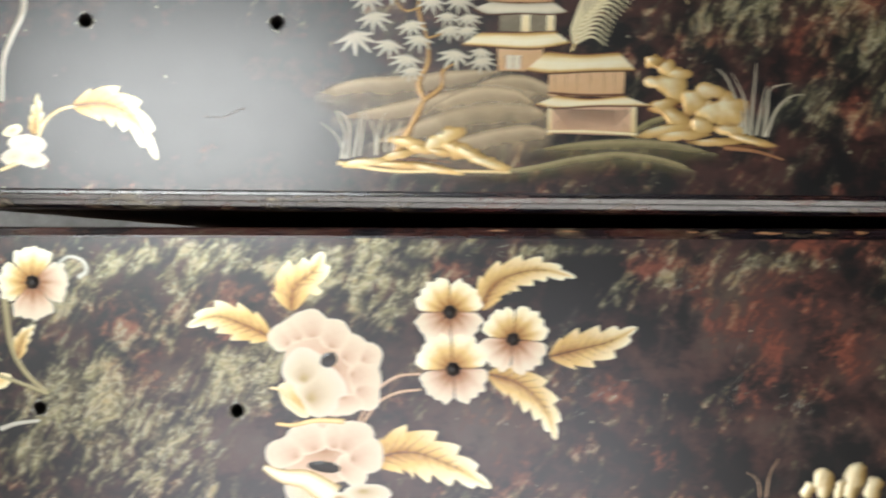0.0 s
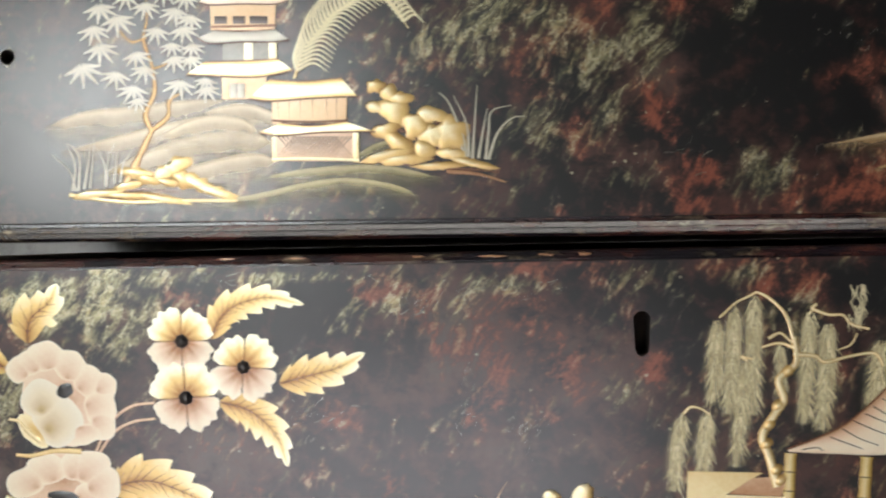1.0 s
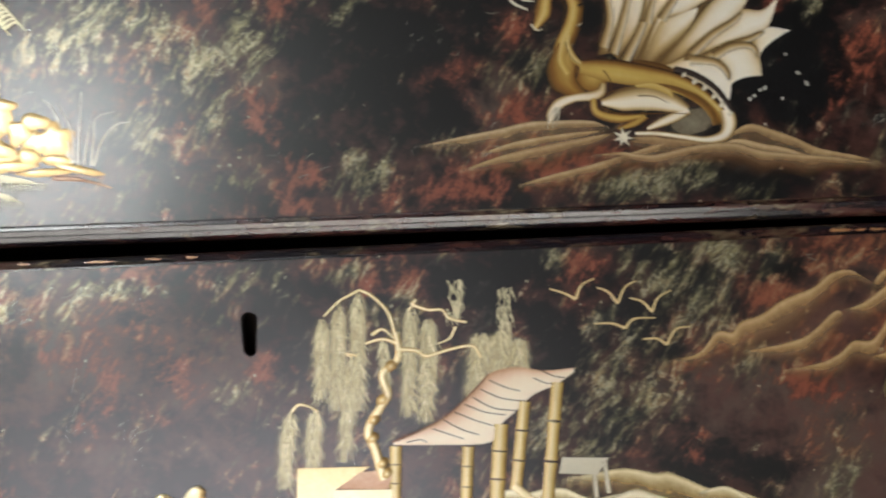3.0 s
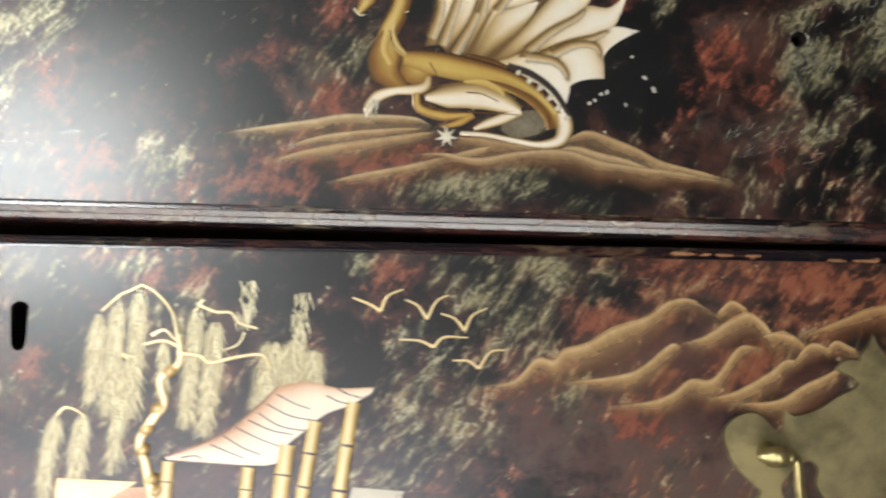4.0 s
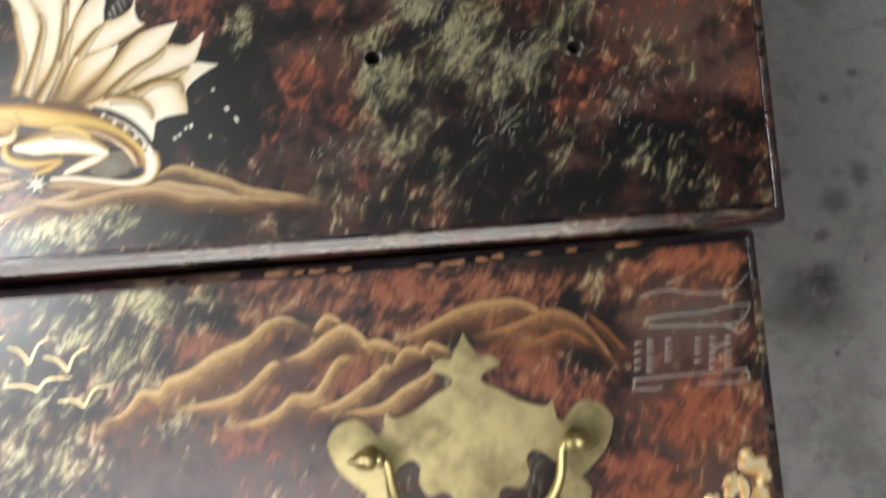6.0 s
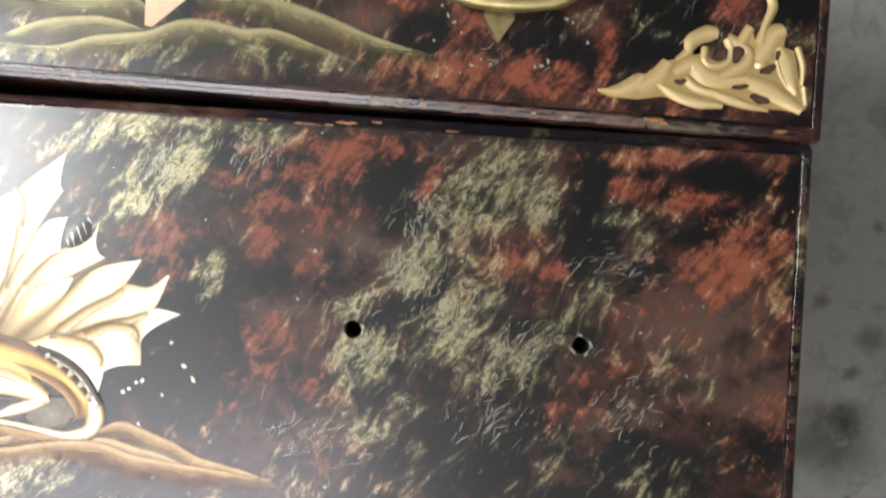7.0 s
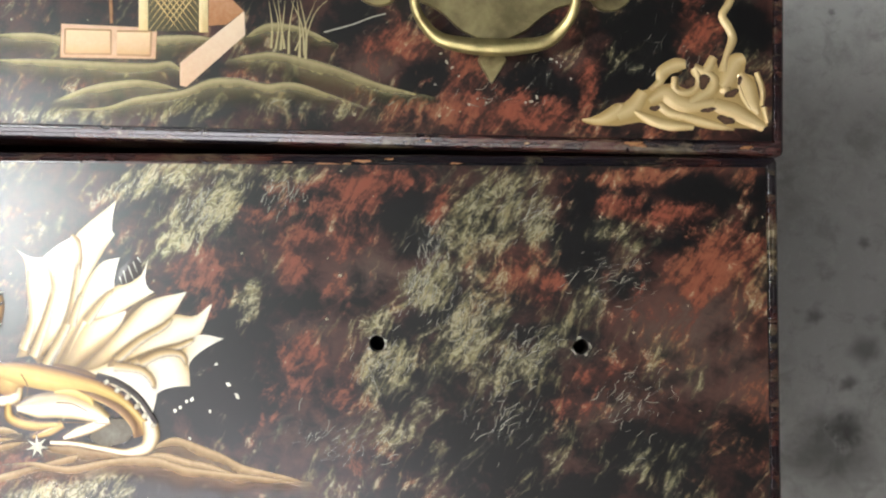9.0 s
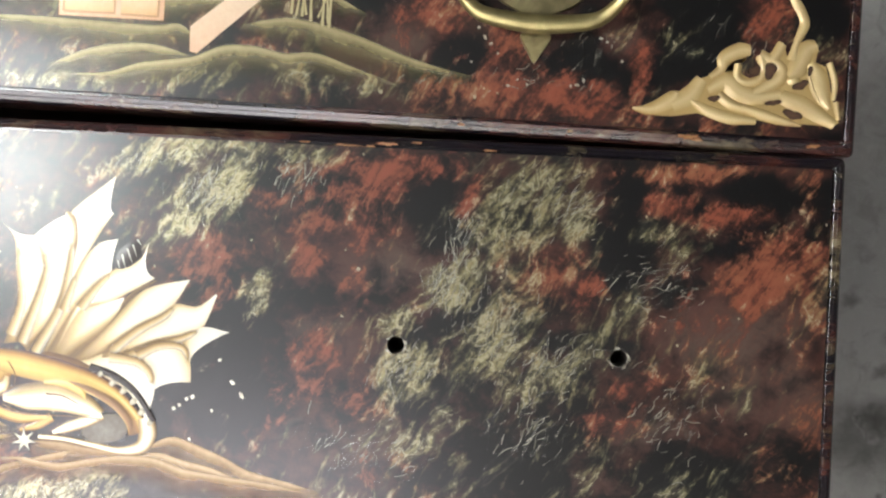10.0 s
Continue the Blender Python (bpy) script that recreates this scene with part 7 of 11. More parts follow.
# winged beast in plain shapes, and its hills
level()
on("B")
ridge([(-239.1, -45.6), (-218.8, -41.8), (-204.2, -39.4), (-189.7, -36.5), (-174.9, -36.2), (-160.1, -36.9), (-152.4, -39.9)], 10.2, 0.8, 0.5, label="soft ochre hill", material=SAND)
ridge([(-212.0, -50.2), (-194.8, -45.1), (-174.4, -42.5), (-153.8, -41.2)], 7.3, 0.78, 0.45, material=SAND)
ridge([(-220.2, -57.1), (-203.0, -51.7), (-185.7, -48.1), (-165.3, -44.8), (-147.8, -42.2)], 10.2, 0.72, 0.4, material=SAND)
ridge([(-195.9, -65.3), (-180.1, -61.1), (-161.3, -57.0), (-144.0, -52.3), (-126.7, -48.3), (-109.0, -48.4)], 8.7, 0.75, 0.4, material=SAND)
ridge([(-147.6, -45.2), (-132.8, -44.8), (-115.0, -47.1), (-97.4, -45.7)], 10.2, 0.6, 0.5, material=SAND)
ridge([(-100.2, -47.7), (-91.8, -42.3), (-86.0, -40.8), (-78.5, -43.0), (-66.3, -47.7), (-55.7, -52.8), (-39.3, -56.8), (-27.3, -59.8)], 10.9, 0.72, 0.5, material=SAND)
ridge([(-120.4, -52.7), (-103.0, -49.9), (-92.8, -47.4), (-80.9, -50.1), (-70.4, -52.5), (-58.3, -56.8), (-46.5, -58.4)], 10.9, 0.78, 0.5, material=SAND)
on("B")
ridge([(-161.7, -52.7), (-147.1, -51.7), (-132.5, -53.5), (-113.1, -50.0), (-96.1, -49.0), (-81.4, -53.2), (-64.3, -55.6), (-44.8, -57.9), (-25.2, -61.6)], 9.9, 0.75, 0.3, material=SAND)
on("B")
def wing_fold(pts, wide=9.0):
    lay("wing_fold", band(pts, lambda s: wide * (0.45 + 0.55 * s), (1.0, 0.9, 0.6, 0.34, 0.2, 0.5, 0.9), 0.0, 20, base=0.2, fade=lambda s, f: (0.0 if f > 0.9 else 0.35 if f > 0.6 else 0.8 if f > 0.3 else 1.0 if f > -0.1 else 0.5 if f > -0.5 else 0.0) * min(1.0, s * 5)), WING, beast)


beast = motif("painted_beast", -126.1, -18.1, "winged gilded beast in plain raised shapes")
loft("wing_panel", [(-156.4, -7.0), (-150.9, 8.8), (-152.8, 22.3), (-154.0, 35.2), (-160.5, 42.7)], [(-150.4, -6.2), (-144.2, 11.8), (-141.2, 23.9), (-143.6, 31.5), (-146.5, 36.7)], ((0.1, 0.22, 0.25, 0.08), (0.28, 0.72, 0.86, 0.3), (0.3, 0.92, 1.0, 0.5), (0.5, 0.95, 1.0, 0.55), (0.7, 1.0, 1.0, 0.8)), WING, beast, scoop=2.1)
loft("wing_panel", [(-150.0, -6.2), (-143.9, 11.8), (-140.9, 23.9), (-143.3, 30.7), (-146.2, 36.7)], [(-146.6, -9.2), (-135.0, 7.4), (-131.8, 27.0), (-131.1, 37.6), (-133.9, 45.5)], ((0.1, 0.22, 0.25, 0.08), (0.28, 0.72, 0.86, 0.3), (0.3, 0.92, 1.0, 0.5), (0.5, 0.95, 1.0, 0.55), (0.7, 1.0, 1.0, 0.8)), WING, beast, scoop=-0.9)
loft("wing_panel", [(-145.1, -9.9), (-133.6, 8.9), (-130.7, 25.5), (-130.1, 36.1), (-132.8, 45.5), (-114.6, 62.0)], [(-140.6, -9.2), (-132.9, 10.4), (-128.0, 24.0), (-122.2, 34.6), (-117.9, 42.2), (-114.7, 47.1)], ((0.1, 0.22, 0.25, 0.08), (0.28, 0.72, 0.86, 0.3), (0.3, 0.92, 1.0, 0.5), (0.5, 0.95, 1.0, 0.55), (0.7, 1.0, 1.0, 0.8)), WING, beast, scoop=3.9)
loft("wing_panel", [(-140.6, -9.2), (-132.9, 11.9), (-128.0, 24.0), (-120.7, 34.3), (-112.5, 36.9)], [(-138.3, -9.9), (-129.0, 7.4), (-121.0, 17.2), (-114.4, 23.8)], ((0.08, 0.2, 0.25, 0.1), (0.2, 0.5, 0.7, 0.22), (0.5, 0.85, 0.98, 0.42), (0.95, 1.0, 1.0, 0.9)), WING, beast, scoop=1.5)
loft("wing_panel", [(-136.8, -9.9), (-127.9, 9.7), (-121.8, 18.0), (-114.4, 24.1), (-103.9, 28.4), (-99.9, 36.3)], [(-134.5, -9.9), (-126.0, 7.4), (-114.1, 11.7), (-103.7, 17.8), (-97.0, 21.9)], ((0.1, 0.22, 0.25, 0.08), (0.28, 0.72, 0.86, 0.3), (0.3, 0.92, 1.0, 0.5), (0.5, 0.95, 1.0, 0.55), (0.7, 1.0, 1.0, 0.8)), WING, beast, scoop=3.6)
loft("wing_panel", [(-140.5, -11.4), (-132.7, 2.9), (-127.5, 7.7), (-118.6, 10.5), (-109.3, 13.5)], [(-130.7, -12.8), (-124.1, -6.1), (-116.1, 1.5), (-111.3, 7.5), (-109.0, 13.2)], ((0.08, 0.2, 0.25, 0.1), (0.2, 0.5, 0.7, 0.22), (0.5, 0.85, 0.98, 0.42), (0.95, 1.0, 1.0, 0.9)), WING, beast)
loft("wing_panel", [(-130.7, -13.6), (-115.3, 1.5), (-108.0, 10.5), (-99.2, 18.1), (-83.4, 22.0)], [(-118.0, -10.8), (-103.3, 1.5), (-92.9, 7.6), (-88.5, 12.2), (-83.1, 21.7)], ((0.1, 0.22, 0.25, 0.08), (0.28, 0.72, 0.86, 0.3), (0.3, 0.92, 1.0, 0.5), (0.5, 0.95, 1.0, 0.55), (0.7, 1.0, 1.0, 0.8)), WING, beast)
loft("wing_panel", [(-119.5, -11.1), (-104.7, -0.7), (-92.9, 6.9), (-88.5, 12.2), (-79.4, 11.5), (-72.0, 17.1)], [(-110.5, -10.2), (-95.6, -3.7), (-85.2, -0.6), (-77.0, 3.2), (-71.7, 16.5)], ((0.1, 0.22, 0.25, 0.08), (0.28, 0.72, 0.86, 0.3), (0.3, 0.92, 1.0, 0.5), (0.5, 0.95, 1.0, 0.55), (0.7, 1.0, 1.0, 0.8)), WING, beast, scoop=0.6)
loft("wing_panel", [(-109.8, -9.7), (-92.6, -3.6), (-82.2, 0.2), (-76.2, 3.5), (-66.4, 1.8)], [(-110.5, -10.2), (-97.1, -5.9), (-88.1, -3.8), (-83.6, -5.8), (-81.2, -11.8)], ((0.2, 0.3, 0.3, 0.2), (0.6, 0.8, 0.6, 0.4), (0.9, 0.7, 0.42, 0.3), (1.0, 1.0, 0.9, 0.7)), WING, beast, scoop=4.6)
loft("wing_panel", [(-107.5, -9.6), (-94.1, -4.1), (-84.3, -4.6), (-81.2, -11.8), (-80.7, -18.8)], [(-113.5, -10.5), (-103.0, -10.7), (-96.9, -15.6), (-95.6, -23.1)], ((0.1, 0.22, 0.25, 0.08), (0.28, 0.72, 0.86, 0.3), (0.3, 0.92, 1.0, 0.5), (0.5, 0.95, 1.0, 0.55), (0.7, 1.0, 1.0, 0.8)), WING, beast, scoop=2.4)
loft("wing_panel", [(-130.7, -13.9), (-113.6, -8.7), (-100.0, -11.9), (-94.9, -20.9), (-97.6, -34.9)], [(-129.9, -14.8), (-116.3, -18.7), (-107.2, -22.4), (-101.0, -29.1), (-97.9, -35.2)], ((0.2, 0.4, 0.4, 0.25), (0.6, 0.9, 0.95, 0.6), (0.9, 1.0, 1.0, 0.8), (0.9, 1.0, 1.0, 0.9)), WING, beast)
limb("wing_shade", [(-131.1, -14.2), (-123.8, -7.6), (-115.3, -0.0), (-110.7, 7.8), (-104.8, 15.7), (-96.5, 20.9)], (1.5, 3.3, 3.6, 2.7, 1.8, 0.6), (0.3, 0.12, 0.08, 0.16), WING, beast, dome=0.08)
limb("wing_shade", [(-147.1, -10.1), (-143.8, -3.2), (-139.4, 3.6), (-135.8, 8.1)], (1.2, 2.7, 2.4, 0.8), (0.15, 0.1, 0.25), WING, beast, dome=0.08)
limb("wing_shade", [(-128.6, 1.4), (-124.2, 7.4), (-118.5, 9.7), (-111.1, 12.0)], (0.8, 0.9, 0.8, 0.5), (0.4, 0.2, 0.4), WING, beast, dome=0.08)
wing_fold([(-143.3, 30.7), (-140.8, 23.9), (-143.6, 11.8), (-149.7, -6.2)])
wing_fold([(-131.0, 36.8), (-131.6, 25.5), (-135.1, 8.1), (-144.3, -9.5)])
wing_fold([(-128.3, 23.2), (-131.9, 12.7), (-133.5, 7.4)])
wing_fold([(-88.5, 11.9), (-92.9, 7.3), (-103.3, 1.2), (-113.6, -7.5)])
wing_fold([(-77.0, 3.2), (-85.2, -0.9), (-95.6, -4.0), (-107.5, -9.3)])
wing_fold([(-81.2, -11.5), (-84.3, -4.9), (-93.4, -4.2), (-103.0, -8.6)])
wing_fold([(-95.2, -21.6), (-96.9, -15.8), (-102.2, -11.3), (-113.5, -9.6)])
wing_fold([(-152.7, 34.4), (-151.7, 22.3), (-150.5, 9.5), (-154.3, -3.2)])
wing_fold([(-114.4, 23.8), (-120.3, 17.7), (-126.8, 8.9)])
limb("wing_shade", [(-133.6, 46.7), (-130.6, 42.9), (-129.6, 37.6), (-130.8, 28.5), (-132.6, 17.9)], (1.5, 3.6, 3.3, 2.7, 0.9), (0.3, 0.2, 0.5, 0.8), WING, beast, dome=0.08)
lobe("wing_eye", -108.2, 30.5, 6.7, 3.9, 50, 0.25, 0.1, material=DARKLINE, parent=beast, dome=0.2)
blades("wing_eye_bar", [([(-112.2, 28.3), (-111.1, 24.8)], 0.8), ([(-110.6, 30.9), (-109.0, 25.3)], 0.9), ([(-108.6, 33.2), (-106.3, 27.4)], 0.9), ([(-106.5, 35.0), (-104.6, 30.2)], 0.8), ([(-104.8, 37.0), (-102.9, 34.7)], 0.8)], 0.8, material=PALE, parent=beast)
on("B")
lobe("belly_shade", -113.4, -38.8, 11.7, 6.6, 15, 0.15, 0.05, material=SILVER, parent=beast, fade=0.2)
on("B")
limb("head", [(-168.0, 22.3), (-173.0, 24.7), (-178.9, 20.2), (-180.8, 13.2), (-184.9, 5.7)], (5.1, 5.6, 6.3, 7.9, 1.8), (0.1, 0.5, 0.75, 0.6, 0.3, 0.1), AMBER, beast)
limb("neck", [(-174.3, 24.7), (-168.3, 22.3), (-165.5, 15.9), (-167.3, 7.1), (-171.1, -1.1), (-172.7, -8.7), (-170.0, -15.1)], (4.3, 6.3, 7.1, 7.6, 8.4, 9.1, 7.6), (0.06, 0.2, 0.5, 0.72, 0.62, 0.2), AMBER, beast)
stroke("throat_line", [(-173.2, 20.6), (-170.5, 16.1), (-171.6, 7.8), (-175.2, 0.3)], 0.8, 0.5, 0.08, material=AMBER, parent=beast)
stroke("whisker", [(-197.0, 24.7), (-194.6, 18.7), (-187.6, 14.9)], 1.9, 0.9, 0.95, material=SILVER, parent=beast)
stroke("whisker", [(-192.8, 24.3), (-190.0, 19.9), (-184.5, 18.7)], 1.4, 0.6, 0.95, material=SILVER, parent=beast)
stroke("whisker", [(-186.3, 8.3), (-183.9, 5.6), (-181.3, 5.8)], 1.0, 0.4, 0.95, material=SILVER, parent=beast)
on("B")
blades("neck_spine", [([(-167.5, 24.2), (-164.9, 27.9)], 2.3), ([(-165.0, 20.3), (-161.5, 21.4)], 2.1), ([(-164.5, 15.9), (-161.3, 17.5)], 1.9), ([(-164.7, 6.5), (-161.7, 8.1)], 1.6), ([(-167.8, -2.2), (-165.6, -4.2)], 1.6), ([(-165.4, -6.5), (-163.4, -9.0)], 1.6)], 0.2, material=DARKLINE, parent=beast)
blades("neck_spine", [([(-167.3, 24.9), (-165.3, 27.4)], 0.8), ([(-164.8, 21.1), (-162.2, 21.6)], 0.8), ([(-165.0, 6.9), (-162.7, 8.0)], 0.8), ([(-167.8, -1.9), (-166.3, -3.7)], 0.7)], 0.9, material=SILVER, parent=beast)
on("B")
loft("chest", [(-172.9, 1.0), (-177.3, -6.2), (-179.9, -13.9), (-177.4, -21.7), (-169.9, -25.7)], [(-168.5, -1.0), (-168.1, -6.2), (-164.7, -10.5), (-166.5, -17.4), (-161.8, -25.0)], ((0.2, 0.5, 0.6, 0.3), (0.1, 0.45, 0.62, 0.3), (0.06, 0.4, 0.55, 0.12), (0.05, 0.3, 0.45, 0.12), (0.1, 0.25, 0.3, 0.15)), AMBER, beast)
limb("neck_band", [(-169.2, 2.8), (-170.0, -1.8), (-168.0, -7.4), (-164.4, -10.8)], (2.0, 3.2, 3.8, 2.9), (0.3, 0.8, 0.7, 0.25), AMBER, beast)
stroke("back_line", [(-164.7, -9.0), (-153.6, -9.0), (-141.6, -10.6), (-129.5, -13.5), (-117.3, -17.5), (-107.9, -23.8), (-100.7, -31.3)], 0.7, 0.9, 0.05, material=OCHRE, parent=beast)
limb("wing_root", [(-148.3, -10.4), (-137.1, -11.3), (-126.5, -13.8), (-117.4, -17.0)], (1.2, 3.5, 3.8, 1.2), (0.05, 0.1, 0.2, 0.1), AMBER, beast, dome=0.05)
loft("back", [(-164.7, -9.3), (-153.6, -9.3), (-141.6, -10.9), (-129.5, -13.8), (-117.3, -17.8), (-107.9, -24.1), (-100.7, -31.8), (-95.4, -37.3)], [(-164.9, -15.0), (-154.2, -18.7), (-142.2, -21.1), (-130.2, -22.5), (-121.1, -25.4), (-112.0, -28.9), (-105.4, -33.6), (-102.2, -40.9)], ((0.2, 0.5, 0.55, 0.4), (0.1, 0.6, 0.66, 0.4), (0.06, 0.55, 0.6, 0.4), (0.08, 0.66, 0.45, 0.6), (0.15, 0.8, 0.25, 0.4), (0.3, 0.85, 0.3, 0.08)), AMBER, beast)
lobe("shoulder", -158.9, -16.8, 7.3, 6.4, 20, 0.72, 0.25, material=AMBER, parent=beast, wave=0.02, ox=0.9, oy=1.2)
limb("flank_shade", [(-131.2, -20.2), (-120.5, -23.6), (-110.5, -28.5), (-104.4, -35.1), (-103.4, -41.0)], (0.6, 3.5, 4.4, 4.1, 1.7), (0.3, 0.12, 0.2, 0.4), AMBER, beast)
limb("far_leg", [(-159.2, -26.6), (-157.7, -33.2), (-148.3, -36.3), (-137.3, -35.7)], (2.9, 4.1, 4.4, 2.3), (0.08, 0.5, 0.62, 0.4, 0.1), AMBER, beast)
limb("far_leg", [(-135.4, -35.2), (-140.7, -38.7), (-147.9, -41.0)], (4.1, 3.5, 1.5), (0.2, 0.55, 0.45, 0.1), AMBER, beast)
limb("thigh", [(-155.2, -28.6), (-146.1, -27.8), (-134.3, -26.9), (-123.0, -29.8), (-115.8, -33.4)], (2.9, 10.2, 12.5, 9.0, 4.4), (0.08, 0.35, 0.62, 0.95, 0.85, 0.35), WING, beast)
limb("shin", [(-115.5, -33.1), (-121.7, -36.4), (-128.9, -39.2), (-134.6, -41.5)], (5.0, 5.0, 4.1, 1.7), (0.1, 0.7, 0.95, 0.7, 0.15), WING, beast)
limb("haunch", [(-139.2, -21.7), (-131.8, -21.8), (-124.9, -24.7), (-122.4, -27.5)], (1.5, 5.0, 4.4, 1.5), (0.25, 0.7, 0.6, 0.2), AMBER, beast)
stroke("leg_line", [(-138.1, -26.2), (-131.4, -26.7), (-124.5, -29.9)], 0.7, 0.3, 0.1, material=AMBER, parent=beast)
stroke("leg_line", [(-155.4, -31.1), (-147.0, -34.1), (-135.2, -34.6), (-124.8, -34.7), (-115.9, -35.2)], 0.7, 0.4, 0.12, material=AMBER, parent=beast)
stroke("leg_line", [(-156.4, -27.9), (-152.3, -24.6), (-143.6, -22.1)], 0.7, 0.3, 0.2, material=AMBER, parent=beast)
limb("foreleg", [(-154.1, -19.9), (-155.3, -23.6), (-159.3, -25.4), (-167.7, -26.1), (-174.9, -28.6), (-178.5, -32.9), (-180.0, -37.5)], (2.3, 4.1, 4.7, 3.8, 5.0, 4.4, 1.5), (0.3, lambda s: 0.42 + 0.36 * min(1, 2.2 * s), lambda s: 0.5 + 0.45 * min(1, 2 * s), lambda s: 0.48 + 0.4 * min(1, 2 * s), lambda s: 0.4 + 0.2 * s, 0.12), WING, beast)
stroke("neck_line", [(-166.4, -11.4), (-166.9, -16.7), (-162.4, -23.9)], 0.7, 0.4, 0.08, material=AMBER, parent=beast)
stroke("neck_line", [(-171.0, -0.4), (-168.9, -7.0), (-164.7, -10.8)], 0.6, 0.4, 0.08, material=AMBER, parent=beast)
stroke("chest_line", [(-153.8, -13.9), (-151.0, -18.5), (-150.9, -23.0)], 0.6, 0.4, 0.12, material=AMBER, parent=beast)
limb("tail", [(-98.0, -33.8), (-96.9, -40.5), (-99.5, -45.6), (-107.6, -47.4), (-118.0, -45.8), (-130.0, -43.8), (-140.3, -43.4)], (7.0, 7.6, 5.5, 3.2, 2.6, 2.3, 2.0), (0.1, 0.6, 1.0, 0.95, 0.5, 0.1), WING, beast)
stroke("crest", [(-121.2, -14.6), (-111.4, -17.6), (-102.0, -24.4), (-94.5, -35.0)], 3.5, 2.3, 0.2, material=DARKLINE, parent=beast)
lobe("back_stud", -116.6, -17.0, 1.6, 1.3, 45, 1.0, 0.6, material=SILVER, parent=beast, dome=0.5)
lobe("back_stud", -111.8, -20.5, 1.6, 1.3, 45, 1.0, 0.6, material=SILVER, parent=beast, dome=0.5)
lobe("back_stud", -107.4, -23.5, 1.6, 1.3, 45, 1.0, 0.6, material=SILVER, parent=beast, dome=0.5)
lobe("back_stud", -103.2, -27.6, 1.6, 1.3, 45, 1.0, 0.6, material=SILVER, parent=beast, dome=0.5)
lobe("back_stud", -99.7, -31.6, 1.6, 1.3, 45, 1.0, 0.6, material=SILVER, parent=beast, dome=0.5)
lobe("back_stud", -96.1, -35.8, 1.6, 1.3, 45, 1.0, 0.6, material=SILVER, parent=beast, dome=0.5)
flat_shape("star_edge", [(-146.3, -39.1), (-147.0, -43.2), (-151.1, -41.8), (-148.2, -45.0), (-151.9, -47.2), (-147.6, -47.0), (-148.1, -51.1), (-145.6, -47.7), (-142.5, -50.7), (-143.7, -46.7), (-139.4, -46.2), (-143.4, -44.6), (-141.1, -41.1), (-144.9, -43.1)], 0.2, 0.25, 90, material=DARKLINE, parent=beast)
flat_shape("tail_star", [(-146.3, -40.2), (-146.8, -43.6), (-150.1, -42.4), (-147.7, -44.8), (-150.7, -46.5), (-147.2, -46.2), (-147.7, -49.5), (-145.8, -46.7), (-143.4, -49.2), (-144.5, -46.0), (-141.0, -45.7), (-144.3, -44.5), (-142.3, -41.7), (-145.3, -43.4)], 0.85, 0.9, 90, material=SILVER, parent=beast)
lobe("star_heart", -145.8, -45.2, 2.5, 2.3, 4, 1.0, 0.8, material=SILVER, parent=beast, dome=0.3)
blades("claw", [([(-176.2, -30.2), (-179.5, -34.9), (-180.8, -40.0)], 1.3), ([(-175.4, -30.6), (-177.6, -35.6), (-178.1, -40.1)], 1.3), ([(-174.7, -30.1), (-175.6, -35.1), (-176.2, -38.7)], 1.2)], 0.85, material=SILVER, parent=beast)
blades("claw_line", [([(-179.8, -35.0), (-181.2, -40.3)], 0.4), ([(-177.6, -35.6), (-178.7, -40.7)], 0.4), ([(-175.6, -34.6), (-176.1, -39.6)], 0.4), ([(-174.6, -32.6), (-174.0, -36.0)], 0.4)], 0.3, material=DARKLINE, parent=beast)
on("B")
flecks("painted_spark", [(-86.8, -29.4), (-84.6, -28.0), (-81.9, -25.4), (-79.6, -24.5), (-71.7, -29.6), (-80.1, -41.3), (-69.4, -9.3), (-64.0, -18.0), (-60.1, -23.0)], 1.0, 1.0, label="pale sparkling paint dots")

# drawer with the blossoms
level()
on("C")
blossom(-725.5, -119.9, 17.2, 91, count=4)
stroke("painted_stem", [(-738.7, -128.0), (-736.9, -141.2), (-734.6, -151.8), (-728.2, -162.3), (-717.3, -171.9)], 3.6, 2.3, 0.72, material=MOSS)
leaf([(-732.9, -157.1), (-729.8, -146.4), (-723.9, -139.7)], 7.8, teeth=4)
stroke("painted_stem", [(-717.3, -171.9), (-729.5, -167.6), (-743.1, -163.1)], 2.3, 1.8, 0.7, material=MOSS)
lobe("painted_petal", -740.3, -166.5, 5.7, 3.6, 21, 0.6, 0.85)
stroke("painted_stem", [(-714.0, -111.8), (-708.6, -107.8), (-701.9, -109.5), (-699.9, -114.3), (-703.7, -117.5)], 1.3, 2.6, 0.7, material=PALE)
stroke("painted_stem", [(-721.1, -184.6), (-732.0, -186.2), (-740.1, -189.0)], 1.6, 2.6, 0.7, material=PALE)
leaf([(-611.6, -144.0), (-625.4, -138.2), (-638.7, -134.5), (-651.9, -139.4)], 17.2, teeth=6)
leaf([(-603.0, -131.9), (-601.8, -120.9), (-592.7, -112.9), (-588.3, -104.0)], 21.3, teeth=3)
leaf([(-565.4, -200.5), (-548.5, -195.4), (-527.7, -201.5), (-509.4, -211.4)], 23.9, teeth=7)
leaf([(-515.5, -130.1), (-507.9, -117.0), (-490.0, -111.1), (-472.0, -114.5)], 16.1, teeth=8)
leaf([(-483.9, -150.7), (-471.6, -147.4), (-456.3, -143.3), (-444.1, -136.7)], 18.7, teeth=6)
leaf([(-512.1, -159.0), (-497.1, -163.4), (-485.4, -174.7), (-480.3, -188.8)], 18.2, teeth=7)
stroke("painted_stem", [(-572.2, -185.5), (-564.5, -169.8), (-554.1, -161.3), (-542.4, -159.5)], 1.6, 1.3, 0.6, material=BLUSH)
